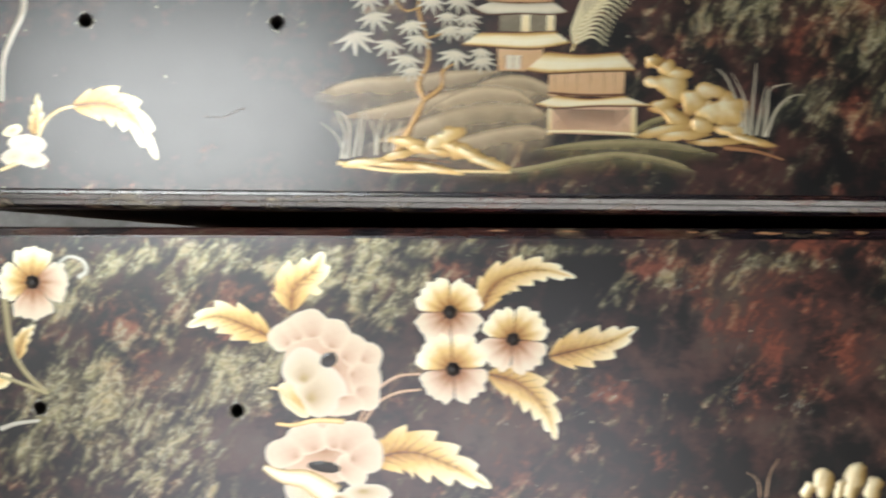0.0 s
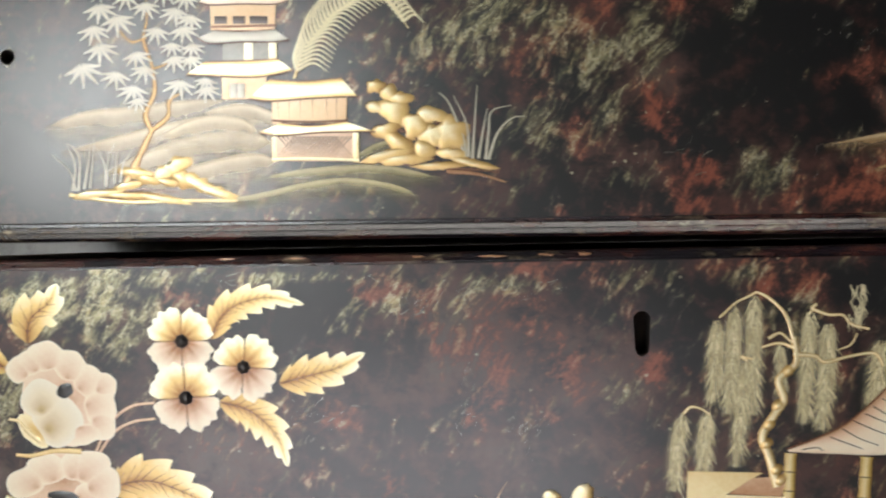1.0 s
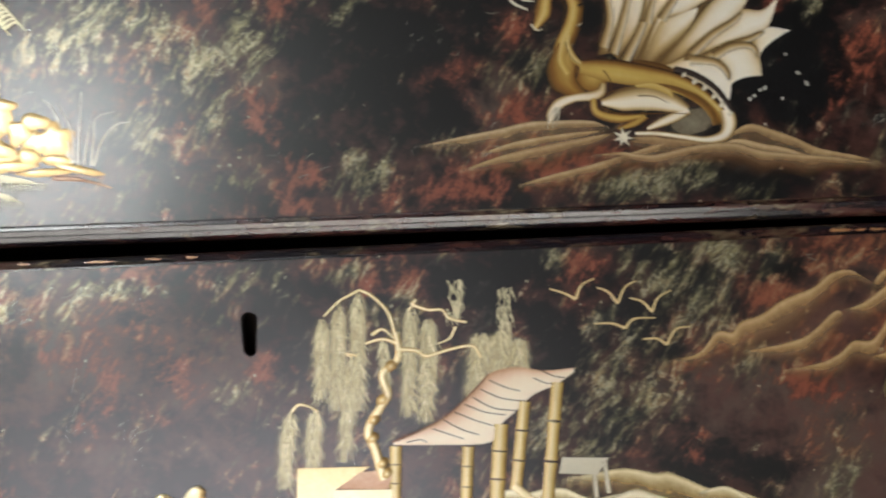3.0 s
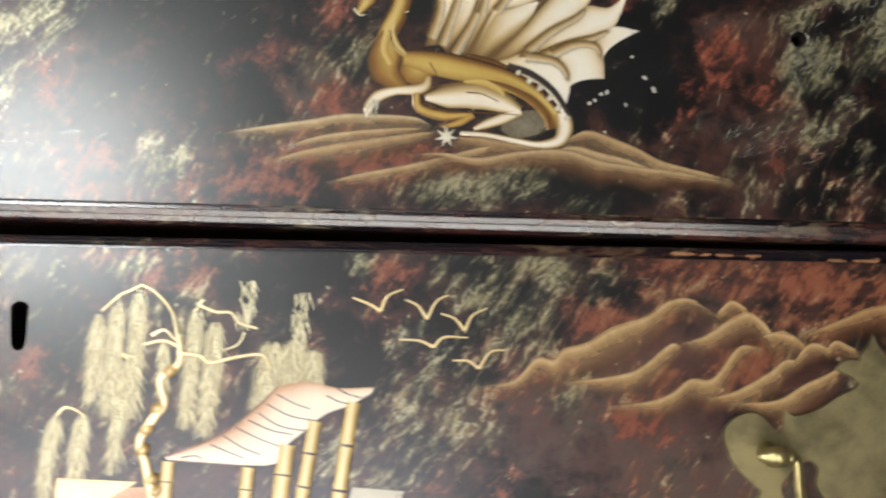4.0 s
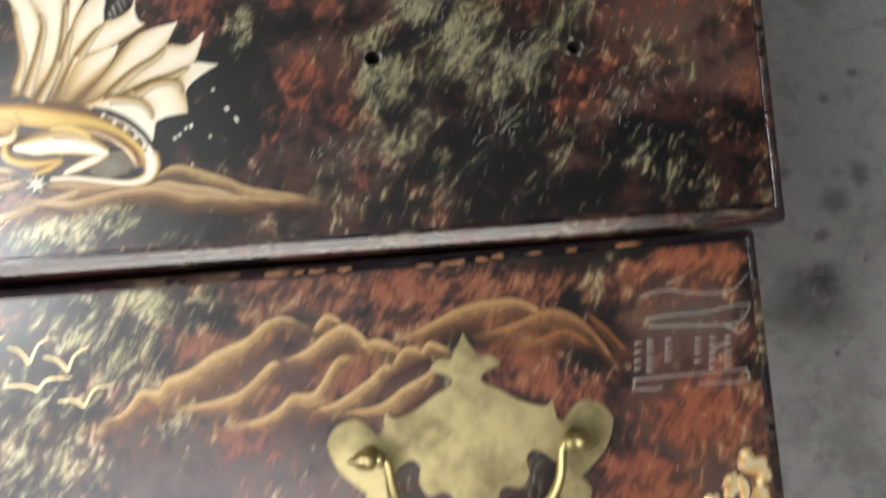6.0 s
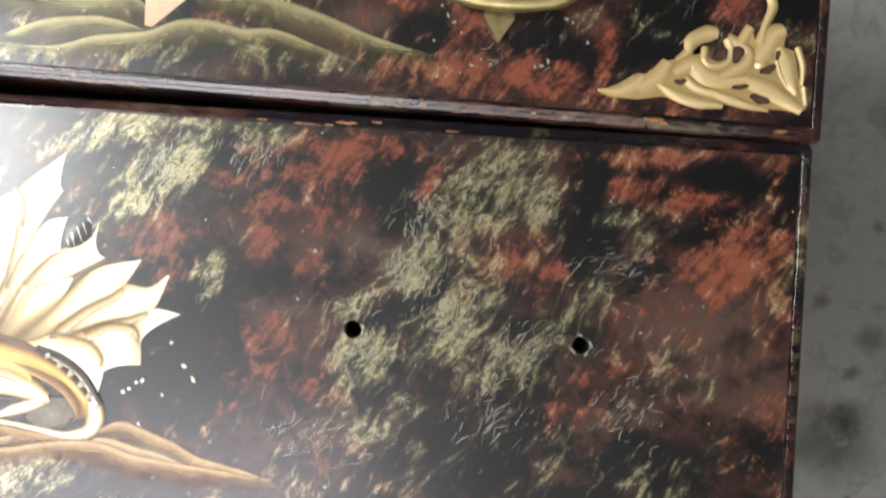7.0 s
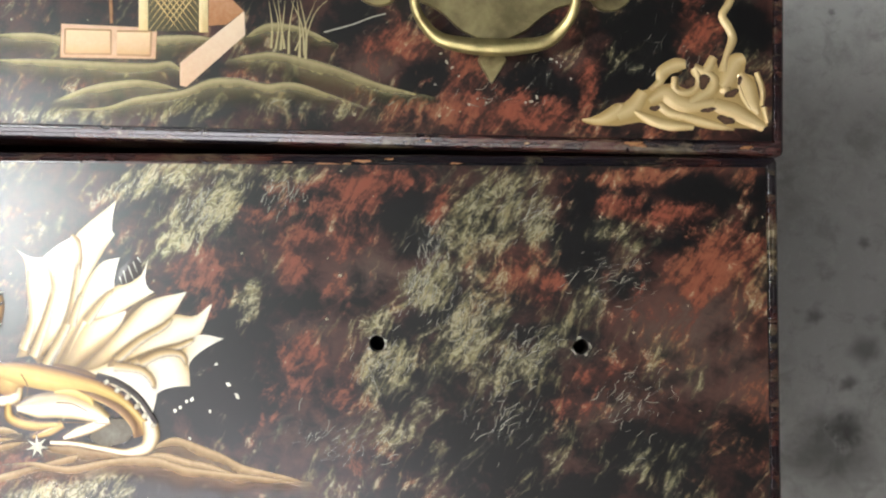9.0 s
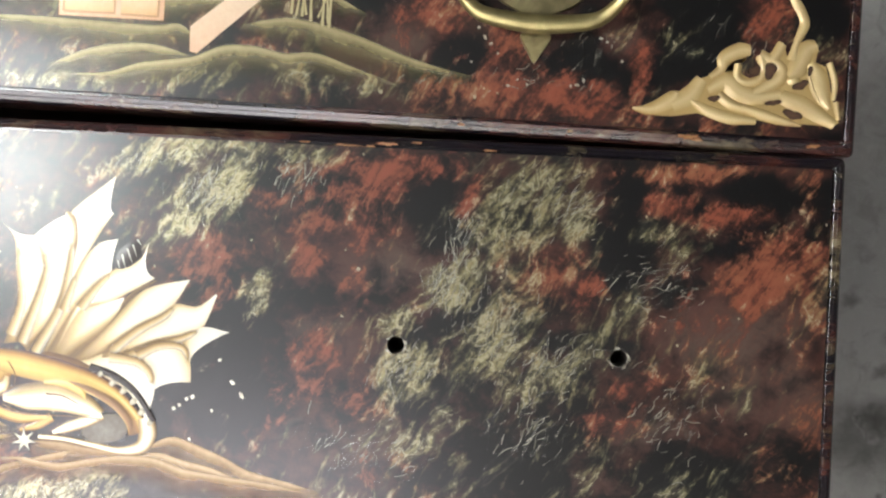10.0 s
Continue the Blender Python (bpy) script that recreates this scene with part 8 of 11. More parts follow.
stroke("painted_stem", [(-571.6, -186.8), (-562.4, -173.6), (-552.8, -168.3), (-542.4, -166.8)], 1.6, 1.3, 0.6, material=BLUSH)
blossom(-529.3, -131.0, 16.6, 46)
blossom(-500.4, -143.0, 16.1, 41)
blossom(-527.7, -157.2, 17.2, 49)
peony = motif("painted_peony", -588.2, -157.2, "large double blossom in cream and blush")
lobe("petal", -585.6, -158.6, 20.5, 21.5, 40, 0.42, 0.8, material=BLUSH, parent=peony, wave=0.04)
lobe("petal", -586.5, -196.4, 22.0, 15.0, 0, 0.4, 0.75, material=BLUSH, parent=peony, wave=0.04)
lobe("petal", -607.7, -144.0, 5.7, 6.2, 0, 0.46, 1.0, material=BLUSH, parent=peony, wave=0.05, waves=4, ox=4.2, oy=-2.9)
lobe("petal", -602.2, -140.8, 7.3, 5.7, 0, 0.46, 1.0, material=BLUSH, parent=peony, wave=0.05, waves=4, ox=3.4, oy=-3.8)
lobe("petal", -594.3, -137.6, 9.4, 7.0, 0, 0.46, 1.0, material=BLUSH, parent=peony, wave=0.05, waves=4, ox=2.1, oy=-5.8)
lobe("petal", -582.7, -142.1, 9.4, 7.0, -30, 0.46, 1.0, material=BLUSH, parent=peony, wave=0.05, waves=4, ox=-1.3, oy=-6.1)
lobe("petal", -565.5, -152.2, 5.2, 6.8, 0, 0.46, 1.0, material=BLUSH, parent=peony, wave=0.05, waves=4, ox=-4.3, oy=-1.3)
lobe("petal", -573.1, -149.7, 8.3, 7.3, -40, 0.46, 1.0, material=BLUSH, parent=peony, wave=0.05, waves=4, ox=-5.3, oy=-3.5)
lobe("petal", -567.1, -170.0, 6.2, 7.3, 0, 0.46, 1.0, material=BLUSH, parent=peony, wave=0.05, waves=4, ox=-4.6, oy=2.9)
lobe("petal", -568.3, -161.6, 7.8, 8.8, 0, 0.46, 1.0, material=BLUSH, parent=peony, wave=0.05, waves=4, ox=-6.7, oy=1.3)
lobe("petal", -576.2, -174.3, 10.9, 4.7, 15, 0.46, 1.0, material=BLUSH, parent=peony, wave=0.05, waves=4, ox=-2.1, oy=3.5)
lobe("flower_eye", -585.2, -153.9, 4.2, 3.4, 31, 0.15, 0, material=DARKLINE, parent=peony, dome=0.3)
lobe("petal", -600.7, -172.7, 9.9, 4.9, -45, 0.45, 0.9, material=GILT, parent=peony, wave=0.05, waves=4, ox=2.6, oy=-0.8)
stroke("petal_edge", [(-612.4, -167.1), (-607.6, -168.1), (-603.9, -172.2), (-597.0, -177.8)], 1.2, 2.4, 0.8, parent=peony)
lobe("petal", -596.2, -158.0, 10.4, 9.6, 0, 0.42, 0.95, material=WING, parent=peony, wave=0.05, waves=4, ox=-0.4, oy=-5.3)
lobe("petal", -588.9, -167.8, 12.0, 12.2, 0, 0.42, 0.95, material=WING, parent=peony, wave=0.05, waves=4, ox=-4.8, oy=-4.5)
stroke("sepal", [(-609.0, -183.8), (-601.1, -184.2), (-590.6, -181.9), (-577.5, -182.1)], 1.6, 2.6, 0.7, parent=peony)
lobe("petal", -594.4, -190.3, 9.9, 7.3, 0, 0.46, 1.0, material=BLUSH, parent=peony, wave=0.05, waves=4, ox=3.4, oy=-5.4)
lobe("petal", -604.9, -196.8, 9.9, 7.0, 20, 0.46, 1.0, material=BLUSH, parent=peony, wave=0.05, waves=4, ox=5.8, oy=-2.1)
lobe("petal", -580.0, -189.0, 8.3, 6.8, 0, 0.46, 1.0, material=BLUSH, parent=peony, wave=0.05, waves=4, ox=-2.6, oy=-5.4)
lobe("petal", -572.7, -189.8, 9.4, 8.3, 0, 0.46, 1.0, material=BLUSH, parent=peony, wave=0.05, waves=4, ox=-5.4, oy=-5.0)
lobe("petal", -567.3, -197.5, 8.3, 8.8, 0, 0.46, 1.0, material=BLUSH, parent=peony, wave=0.05, waves=4, ox=-7.0, oy=-1.9)
lobe("petal", -574.0, -204.5, 8.8, 6.2, -40, 0.46, 1.0, material=BLUSH, parent=peony, wave=0.05, waves=4, ox=-5.4, oy=0.8)
lobe("flower_eye", -586.4, -203.2, 8.0, 2.6, -6, 0.1, 0, material=DARKLINE, parent=peony, dome=0.4)
stroke("petal_edge", [(-614.6, -203.8), (-606.1, -207.8), (-594.2, -209.6), (-582.3, -217.2)], 3.0, 13.0, 0.95, parent=peony, edge=0.6)
lobe("petal", -593.4, -215.3, 12.0, 7.8, -10, 0.42, 0.95, material=WING, parent=peony, wave=0.05, waves=4, ox=3.7, oy=2.2)
lobe("petal", -566.6, -215.2, 12.0, 4.7, 0, 0.42, 0.95, material=WING, parent=peony, wave=0.05, waves=4, ox=-2.1, oy=1.4)
lobe("petal", -579.6, -220.2, 10.4, 5.7, 0, 0.42, 0.95, material=WING, parent=peony, wave=0.05, waves=4, ox=0.0, oy=3.1)
on("C")
boulder([(-362.6, -208.3), (-361.3, -203.2), (-358.8, -198.9)], 6.7, 0.9)
boulder([(-346.3, -208.0), (-345.0, -200.4), (-343.8, -196.1)], 6.7, 0.9)
boulder([(-353.8, -208.1), (-352.5, -205.6), (-350.0, -203.8)], 4.1, 0.9)
boulder([(-338.3, -209.1), (-337.5, -205.3), (-336.3, -203.5)], 5.2, 0.9)
on("C")
boulder([(-369.5, -212.5), (-366.6, -208.1), (-364.6, -206.2)], 5.7, 0.9)
boulder([(-360.8, -213.0), (-359.6, -204.1), (-358.1, -199.5)], 7.8, 0.9)
boulder([(-349.5, -212.7), (-347.1, -203.8), (-343.7, -195.6)], 8.8, 0.9)
boulder([(-339.6, -212.5), (-338.4, -207.4), (-335.9, -202.3)], 7.8, 0.9)
boulder([(-354.5, -212.9), (-353.3, -209.0), (-352.1, -206.4)], 4.7, 0.9)
blades("painted_grass", [([(-388.3, -212.4), (-389.7, -204.8), (-394.8, -201.1)], 1.0), ([(-385.8, -212.3), (-384.2, -202.1), (-380.2, -194.9)], 1.0)], 0.6, material=BLUSH)
flecks("nail_hole", [(-355.7, -148.6)], 0.8, 0.0, material=DARKLINE, label="tiny dark nail hole")

# willow tree and bamboo hut
level()
on("C")
def willow_strand(pts, wide, seed):
    """One hanging strand: a thin veil of paint and the fine barbs that sweep down from its spine."""
    rng = random.Random(seed)
    line = curve(pts, 30)
    lay("strand", band(pts, lambda s: wide * (0.75 + 0.25 * math.sin(math.pi * s)), (0.6, 0.8, 0.9, 0.8, 0.6), 0.1, 14, lambda s, f: min(1.0, s * 7) * (0.95 - 0.45 * s) * (1.0 if abs(f) < 0.3 else 0.6 if abs(f) < 0.8 else 0.0)), STRAW, wil)
    barbs = []
    for _ in range(int(wide * 13)):
        k = rng.randrange(0, 26)
        p, turn, n = line[k], rng.uniform(-1, 1), rng.uniform(6, 15)
        q = p + Vector((turn * wide * 0.22, -0.3 * n))
        barbs.append(band([p + Vector((turn * wide * 0.1, 0)), q, p + Vector((turn * wide * rng.uniform(0.35, 0.72), -n))], lambda s, w=rng.uniform(0.4, 0.9): w * (1 - 0.7 * s), (t0 := rng.uniform(0.6, 1.0), t0, t0), 0.08, 5, base=rng.uniform(0.03, 0.1), fade=lambda s, f, a=rng.uniform(0.35, 0.85): a * min(1.0, 6 * s + 0.2, 3 * (1 - s))))
        RISE[0] -= 0.004
    RISE[0] += 0.004
    lay("hair_fringe", join(barbs), STRAW, wil, "", "stuff")


wil = motif("painted_willow", -272.6, -147.1, "gilded willow with hanging feathery strands")
willow_strand([(-286.3, -122.4), (-287.1, -143.9), (-288.7, -159.1)], 12.3, 0)
willow_strand([(-278.5, -115.1), (-280.1, -144.2), (-281.8, -164.5)], 12.3, 1)
willow_strand([(-270.0, -111.6), (-270.8, -139.5), (-271.2, -165.0)], 12.3, 2)
willow_strand([(-273.6, -139.9), (-275.6, -159.7), (-279.2, -188.1)], 12.3, 3)
willow_strand([(-290.9, -162.8), (-292.8, -179.3), (-293.8, -188.2)], 11.3, 4)
willow_strand([(-301.5, -163.6), (-304.7, -181.3), (-305.9, -199.1)], 11.3, 5)
willow_strand([(-246.2, -118.9), (-247.7, -145.6), (-249.5, -168.5)], 12.3, 6)
willow_strand([(-238.2, -124.3), (-239.7, -151.0), (-241.7, -171.4)], 13.5, 7)
willow_strand([(-214.7, -131.6), (-216.0, -146.9), (-219.5, -157.0)], 16.9, 8)
willow_strand([(-205.7, -130.7), (-206.1, -142.2), (-209.0, -152.4)], 19.1, 9)
willow_strand([(-198.2, -134.8), (-197.1, -142.6), (-196.0, -147.8)], 13.5, 10)
willow_strand([(-259.4, -132.4), (-258.6, -145.1), (-260.1, -152.7)], 7.8, 11)
blades("willow_tuft", [([(-228.9, -114.7), (-227.7, -117.3), (-226.7, -121.7)], 0.8), ([(-225.3, -116.7), (-224.5, -119.2), (-226.4, -121.1)], 0.8), ([(-225.2, -119.0), (-224.6, -121.6), (-225.1, -124.7)], 0.8), ([(-223.4, -115.7), (-223.1, -118.3), (-221.4, -120.1)], 0.8), ([(-225.1, -117.1), (-225.9, -119.6), (-222.7, -122.4)], 0.8), ([(-225.5, -120.8), (-225.4, -123.3), (-226.3, -126.7)], 0.8), ([(-227.7, -117.4), (-226.7, -120.0), (-226.4, -123.0)], 0.8), ([(-226.8, -122.4), (-227.3, -124.9), (-227.5, -128.7)], 0.8), ([(-224.5, -107.4), (-223.1, -110.0), (-225.7, -113.4)], 0.8), ([(-222.9, -107.6), (-222.1, -110.2), (-220.7, -111.9)], 0.8), ([(-225.7, -119.3), (-224.5, -121.9), (-226.0, -125.9)], 0.8), ([(-225.3, -113.5), (-224.3, -116.1), (-224.2, -119.7)], 0.8), ([(-228.1, -109.5), (-226.8, -112.1), (-228.1, -114.7)], 0.8), ([(-224.1, -114.8), (-224.5, -117.4), (-221.9, -122.0)], 0.8), ([(-229.1, -122.5), (-229.6, -125.1), (-229.4, -128.4)], 0.8), ([(-224.1, -107.4), (-224.2, -109.9), (-225.1, -111.8)], 0.8), ([(-226.2, -119.2), (-226.9, -121.7), (-226.9, -124.5)], 0.8), ([(-223.5, -118.5), (-224.1, -121.0), (-223.8, -123.4)], 0.8), ([(-225.5, -123.6), (-226.2, -126.2), (-224.1, -127.8)], 0.8), ([(-225.4, -107.9), (-226.2, -110.4), (-225.4, -114.4)], 0.8), ([(-227.6, -109.5), (-227.9, -112.0), (-228.2, -116.5)], 0.8), ([(-228.5, -121.6), (-228.2, -124.2), (-228.0, -127.1)], 0.8), ([(-224.5, -120.3), (-225.1, -122.8), (-223.0, -125.1)], 0.8), ([(-226.6, -120.0), (-226.0, -122.6), (-227.4, -125.8)], 0.8), ([(-229.4, -120.3), (-229.6, -122.9), (-230.3, -126.2)], 0.8), ([(-226.9, -116.7), (-226.2, -119.3), (-227.5, -121.0)], 0.8), ([(-223.6, -107.3), (-223.3, -109.9), (-224.4, -112.9)], 0.8), ([(-223.4, -117.2), (-222.2, -119.8), (-223.0, -122.5)], 0.8), ([(-226.7, -120.7), (-225.5, -123.3), (-225.3, -126.0)], 0.8), ([(-226.3, -110.0), (-226.5, -112.6), (-224.3, -114.6)], 0.8), ([(-222.8, -108.8), (-222.8, -111.3), (-222.9, -114.7)], 0.8), ([(-224.5, -123.0), (-224.7, -125.6), (-225.3, -127.8)], 0.8), ([(-223.9, -110.8), (-222.6, -113.4), (-224.0, -116.9)], 0.8), ([(-223.2, -115.7), (-223.4, -118.3), (-223.9, -121.5)], 0.8), ([(-228.9, -107.5), (-228.0, -110.1), (-226.7, -114.5)], 0.8), ([(-223.2, -111.2), (-221.9, -113.8), (-222.5, -116.9)], 0.8), ([(-226.8, -119.4), (-225.7, -122.0), (-226.5, -126.2)], 0.8), ([(-223.7, -109.0), (-224.2, -111.5), (-224.8, -113.7)], 0.8), ([(-224.5, -112.5), (-223.4, -115.1), (-223.6, -118.8)], 0.8), ([(-224.7, -121.1), (-224.6, -123.6), (-224.3, -125.6)], 0.8)], 0.95, material=STRAW, parent=wil)
blades("willow_tuft", [([(-202.9, -113.1), (-203.4, -115.6), (-200.9, -117.8)], 0.8), ([(-203.4, -120.7), (-203.3, -123.3), (-204.2, -127.4)], 0.8), ([(-202.4, -124.8), (-202.4, -127.3), (-202.3, -129.6)], 0.8), ([(-205.4, -112.4), (-206.1, -114.9), (-205.4, -117.6)], 0.8), ([(-202.4, -127.9), (-202.3, -130.5), (-202.1, -132.5)], 0.8), ([(-200.1, -113.2), (-199.1, -115.8), (-198.2, -118.6)], 0.8), ([(-205.9, -112.8), (-205.2, -115.4), (-206.6, -119.9)], 0.8), ([(-203.6, -111.7), (-204.0, -114.3), (-203.4, -117.0)], 0.8), ([(-206.7, -123.9), (-205.6, -126.5), (-206.3, -128.1)], 0.8), ([(-201.7, -118.7), (-201.0, -121.2), (-201.9, -122.8)], 0.8), ([(-201.0, -116.8), (-201.3, -119.4), (-200.2, -123.0)], 0.8), ([(-201.0, -118.4), (-201.7, -120.9), (-199.9, -125.3)], 0.8), ([(-203.3, -114.8), (-203.1, -117.3), (-204.1, -120.6)], 0.8), ([(-203.5, -126.7), (-202.8, -129.3), (-202.3, -131.7)], 0.8), ([(-205.7, -119.0), (-204.7, -121.6), (-203.9, -126.0)], 0.8), ([(-206.5, -122.8), (-207.0, -125.3), (-207.4, -128.0)], 0.8), ([(-201.1, -124.1), (-200.0, -126.7), (-201.7, -128.7)], 0.8), ([(-206.4, -128.8), (-205.4, -131.4), (-205.6, -134.8)], 0.8), ([(-204.7, -126.4), (-204.6, -129.0), (-204.3, -131.0)], 0.8), ([(-203.5, -115.4), (-203.3, -118.0), (-203.2, -121.3)], 0.8), ([(-201.2, -123.7), (-199.8, -126.3), (-199.3, -130.3)], 0.8), ([(-204.0, -123.0), (-204.7, -125.6), (-204.5, -130.0)], 0.8), ([(-202.6, -125.4), (-202.5, -128.0), (-200.4, -131.5)], 0.8), ([(-204.2, -127.4), (-203.8, -130.0), (-202.7, -131.9)], 0.8), ([(-206.2, -113.1), (-205.0, -115.7), (-206.9, -119.7)], 0.8), ([(-202.2, -114.7), (-200.9, -117.3), (-202.8, -121.6)], 0.8), ([(-206.7, -120.8), (-206.8, -123.4), (-205.6, -126.2)], 0.8), ([(-202.8, -123.9), (-203.6, -126.4), (-201.2, -130.4)], 0.8), ([(-202.2, -127.2), (-201.1, -129.8), (-201.0, -134.4)], 0.8), ([(-202.0, -129.9), (-201.6, -132.5), (-202.4, -134.9)], 0.8), ([(-202.0, -117.5), (-201.4, -120.1), (-202.1, -122.8)], 0.8), ([(-205.9, -120.7), (-205.4, -123.3), (-206.6, -126.7)], 0.8), ([(-205.2, -126.2), (-205.2, -128.7), (-204.9, -130.4)], 0.8), ([(-204.5, -120.3), (-204.2, -122.9), (-202.3, -126.7)], 0.8), ([(-203.6, -118.8), (-203.0, -121.4), (-202.1, -124.4)], 0.8), ([(-200.2, -111.6), (-200.6, -114.2), (-201.0, -116.7)], 0.8), ([(-205.0, -131.2), (-203.6, -133.8), (-202.9, -137.1)], 0.8), ([(-204.6, -129.0), (-205.1, -131.5), (-205.8, -135.0)], 0.8), ([(-201.9, -111.8), (-202.5, -114.4), (-200.8, -118.4)], 0.8), ([(-203.0, -120.5), (-202.7, -123.1), (-200.6, -125.9)], 0.8)], 0.95, material=STRAW, parent=wil)
stroke("branch", [(-261.2, -196.6), (-264.3, -183.2), (-267.3, -174.1), (-261.8, -164.1), (-257.8, -157.9), (-260.0, -148.9), (-252.6, -141.6), (-253.2, -130.1)], 4.6, 3.0, 0.86, material=GILT, parent=wil, edge=0.35, dome=0.7)
stroke("branch", [(-253.3, -132.6), (-256.4, -121.0), (-263.7, -113.1), (-269.2, -110.3)], 1.9, 1.4, 0.86, material=GILT, parent=wil, edge=0.35, dome=0.7)
stroke("branch", [(-269.2, -110.3), (-273.8, -112.7), (-278.5, -115.1), (-285.5, -121.6)], 1.4, 0.9, 0.86, material=GILT, parent=wil, edge=0.35, dome=0.7)
stroke("branch", [(-252.4, -135.2), (-259.4, -132.9), (-267.1, -134.6)], 1.9, 1.2, 0.86, material=GILT, parent=wil, edge=0.35, dome=0.7)
stroke("branch", [(-253.5, -137.7), (-244.4, -138.6), (-239.9, -141.3), (-229.1, -138.7), (-218.8, -137.6), (-215.1, -143.1)], 1.9, 1.2, 0.86, material=GILT, parent=wil, edge=0.35, dome=0.7)
stroke("branch", [(-246.1, -117.6), (-238.6, -120.4), (-232.2, -120.7), (-228.6, -124.7), (-221.0, -126.8)], 1.6, 1.2, 0.86, material=GILT, parent=wil, edge=0.35, dome=0.7)
stroke("branch", [(-246.1, -117.6), (-243.5, -115.7), (-246.7, -120.1)], 1.2, 0.9, 0.86, material=GILT, parent=wil, edge=0.35, dome=0.7)
stroke("branch", [(-264.4, -130.9), (-259.2, -128.5), (-254.3, -132.6)], 1.9, 0.9, 0.86, material=GILT, parent=wil, edge=0.35, dome=0.7)
stroke("branch", [(-301.5, -164.2), (-298.4, -161.2), (-293.9, -162.0), (-289.7, -164.7)], 1.4, 0.9, 0.86, material=GILT, parent=wil, edge=0.35, dome=0.7)
stroke("branch", [(-273.6, -140.7), (-276.1, -138.8), (-271.1, -140.0)], 1.2, 0.9, 0.86, material=GILT, parent=wil, edge=0.35, dome=0.7)
stroke("branch", [(-226.1, -128.6), (-228.9, -133.6), (-234.1, -135.9)], 1.2, 0.7, 0.86, material=GILT, parent=wil, edge=0.35, dome=0.7)
lobe("bark_knot", -260.4, -160.4, 3.3, 2.3, 38, 0.9, 0.35, parent=wil, dome=1.0)
lobe("bark_knot", -264.5, -169.1, 3.3, 2.3, 38, 0.9, 0.35, parent=wil, dome=1.0)
lobe("bark_knot", -261.5, -189.0, 3.3, 2.3, 38, 0.9, 0.35, parent=wil, dome=1.0)
lobe("bark_knot", -256.0, -145.2, 3.3, 2.3, 38, 0.9, 0.35, parent=wil, dome=1.0)
lobe("bark_knot", -259.6, -193.6, 3.3, 2.3, 38, 0.9, 0.35, parent=wil, dome=1.0)
lobe("bark_knot", -265.6, -177.5, 3.3, 2.3, 38, 0.9, 0.35, parent=wil, dome=1.0)
hut = motif("painted_hut", -220.0, -172.4, "bamboo hut with pale thatched roof")
lay("bamboo_post", band([(-255.1, -181.6), (-255.5, -189.6)], lambda s: 5.7 * (1 + 0.12 * (2 * s - 1) ** 4), (0.25, 0.62, 0.95, 0.7, 0.3), 0.7, 6), AMBER, hut)
lay("bamboo_post", band([(-255.6, -190.1), (-256.0, -198.1)], lambda s: 5.7 * (1 + 0.12 * (2 * s - 1) ** 4), (0.25, 0.62, 0.95, 0.7, 0.3), 0.7, 6), AMBER, hut)
lay("bamboo_post", band([(-256.0, -198.6), (-256.5, -206.6)], lambda s: 5.7 * (1 + 0.12 * (2 * s - 1) ** 4), (0.25, 0.62, 0.95, 0.7, 0.3), 0.7, 6), AMBER, hut)
lay("bamboo_post", band([(-222.4, -183.1), (-223.1, -191.8)], lambda s: 5.7 * (1 + 0.12 * (2 * s - 1) ** 4), (0.25, 0.62, 0.95, 0.7, 0.3), 0.7, 6), AMBER, hut)
lay("bamboo_post", band([(-223.1, -192.3), (-223.7, -201.0)], lambda s: 5.7 * (1 + 0.12 * (2 * s - 1) ** 4), (0.25, 0.62, 0.95, 0.7, 0.3), 0.7, 6), AMBER, hut)
lay("bamboo_post", band([(-223.8, -201.5), (-224.4, -210.2)], lambda s: 5.7 * (1 + 0.12 * (2 * s - 1) ** 4), (0.25, 0.62, 0.95, 0.7, 0.3), 0.7, 6), AMBER, hut)
lay("bamboo_post", band([(-207.2, -173.5), (-208.3, -185.4)], lambda s: 7.2 * (1 + 0.12 * (2 * s - 1) ** 4), (0.25, 0.62, 0.95, 0.7, 0.3), 0.7, 6), AMBER, hut)
lay("bamboo_post", band([(-208.3, -186.1), (-209.4, -198.0)], lambda s: 7.2 * (1 + 0.12 * (2 * s - 1) ** 4), (0.25, 0.62, 0.95, 0.7, 0.3), 0.7, 6), AMBER, hut)
lay("bamboo_post", band([(-209.5, -198.8), (-210.5, -210.7)], lambda s: 7.2 * (1 + 0.12 * (2 * s - 1) ** 4), (0.25, 0.62, 0.95, 0.7, 0.3), 0.7, 6), AMBER, hut)
lay("bamboo_post", band([(-196.1, -163.7), (-197.8, -176.4)], lambda s: 5.7 * (1 + 0.12 * (2 * s - 1) ** 4), (0.25, 0.62, 0.95, 0.7, 0.3), 0.7, 6), AMBER, hut)
lay("bamboo_post", band([(-197.9, -177.2), (-199.6, -189.9)], lambda s: 5.7 * (1 + 0.12 * (2 * s - 1) ** 4), (0.25, 0.62, 0.95, 0.7, 0.3), 0.7, 6), AMBER, hut)
lay("bamboo_post", band([(-199.7, -190.7), (-201.5, -203.3)], lambda s: 5.7 * (1 + 0.12 * (2 * s - 1) ** 4), (0.25, 0.62, 0.95, 0.7, 0.3), 0.7, 6), AMBER, hut)
lay("bamboo_post", band([(-180.8, -155.6), (-182.8, -172.6)], lambda s: 5.9 * (1 + 0.12 * (2 * s - 1) ** 4), (0.25, 0.62, 0.95, 0.7, 0.3), 0.7, 6), AMBER, hut)
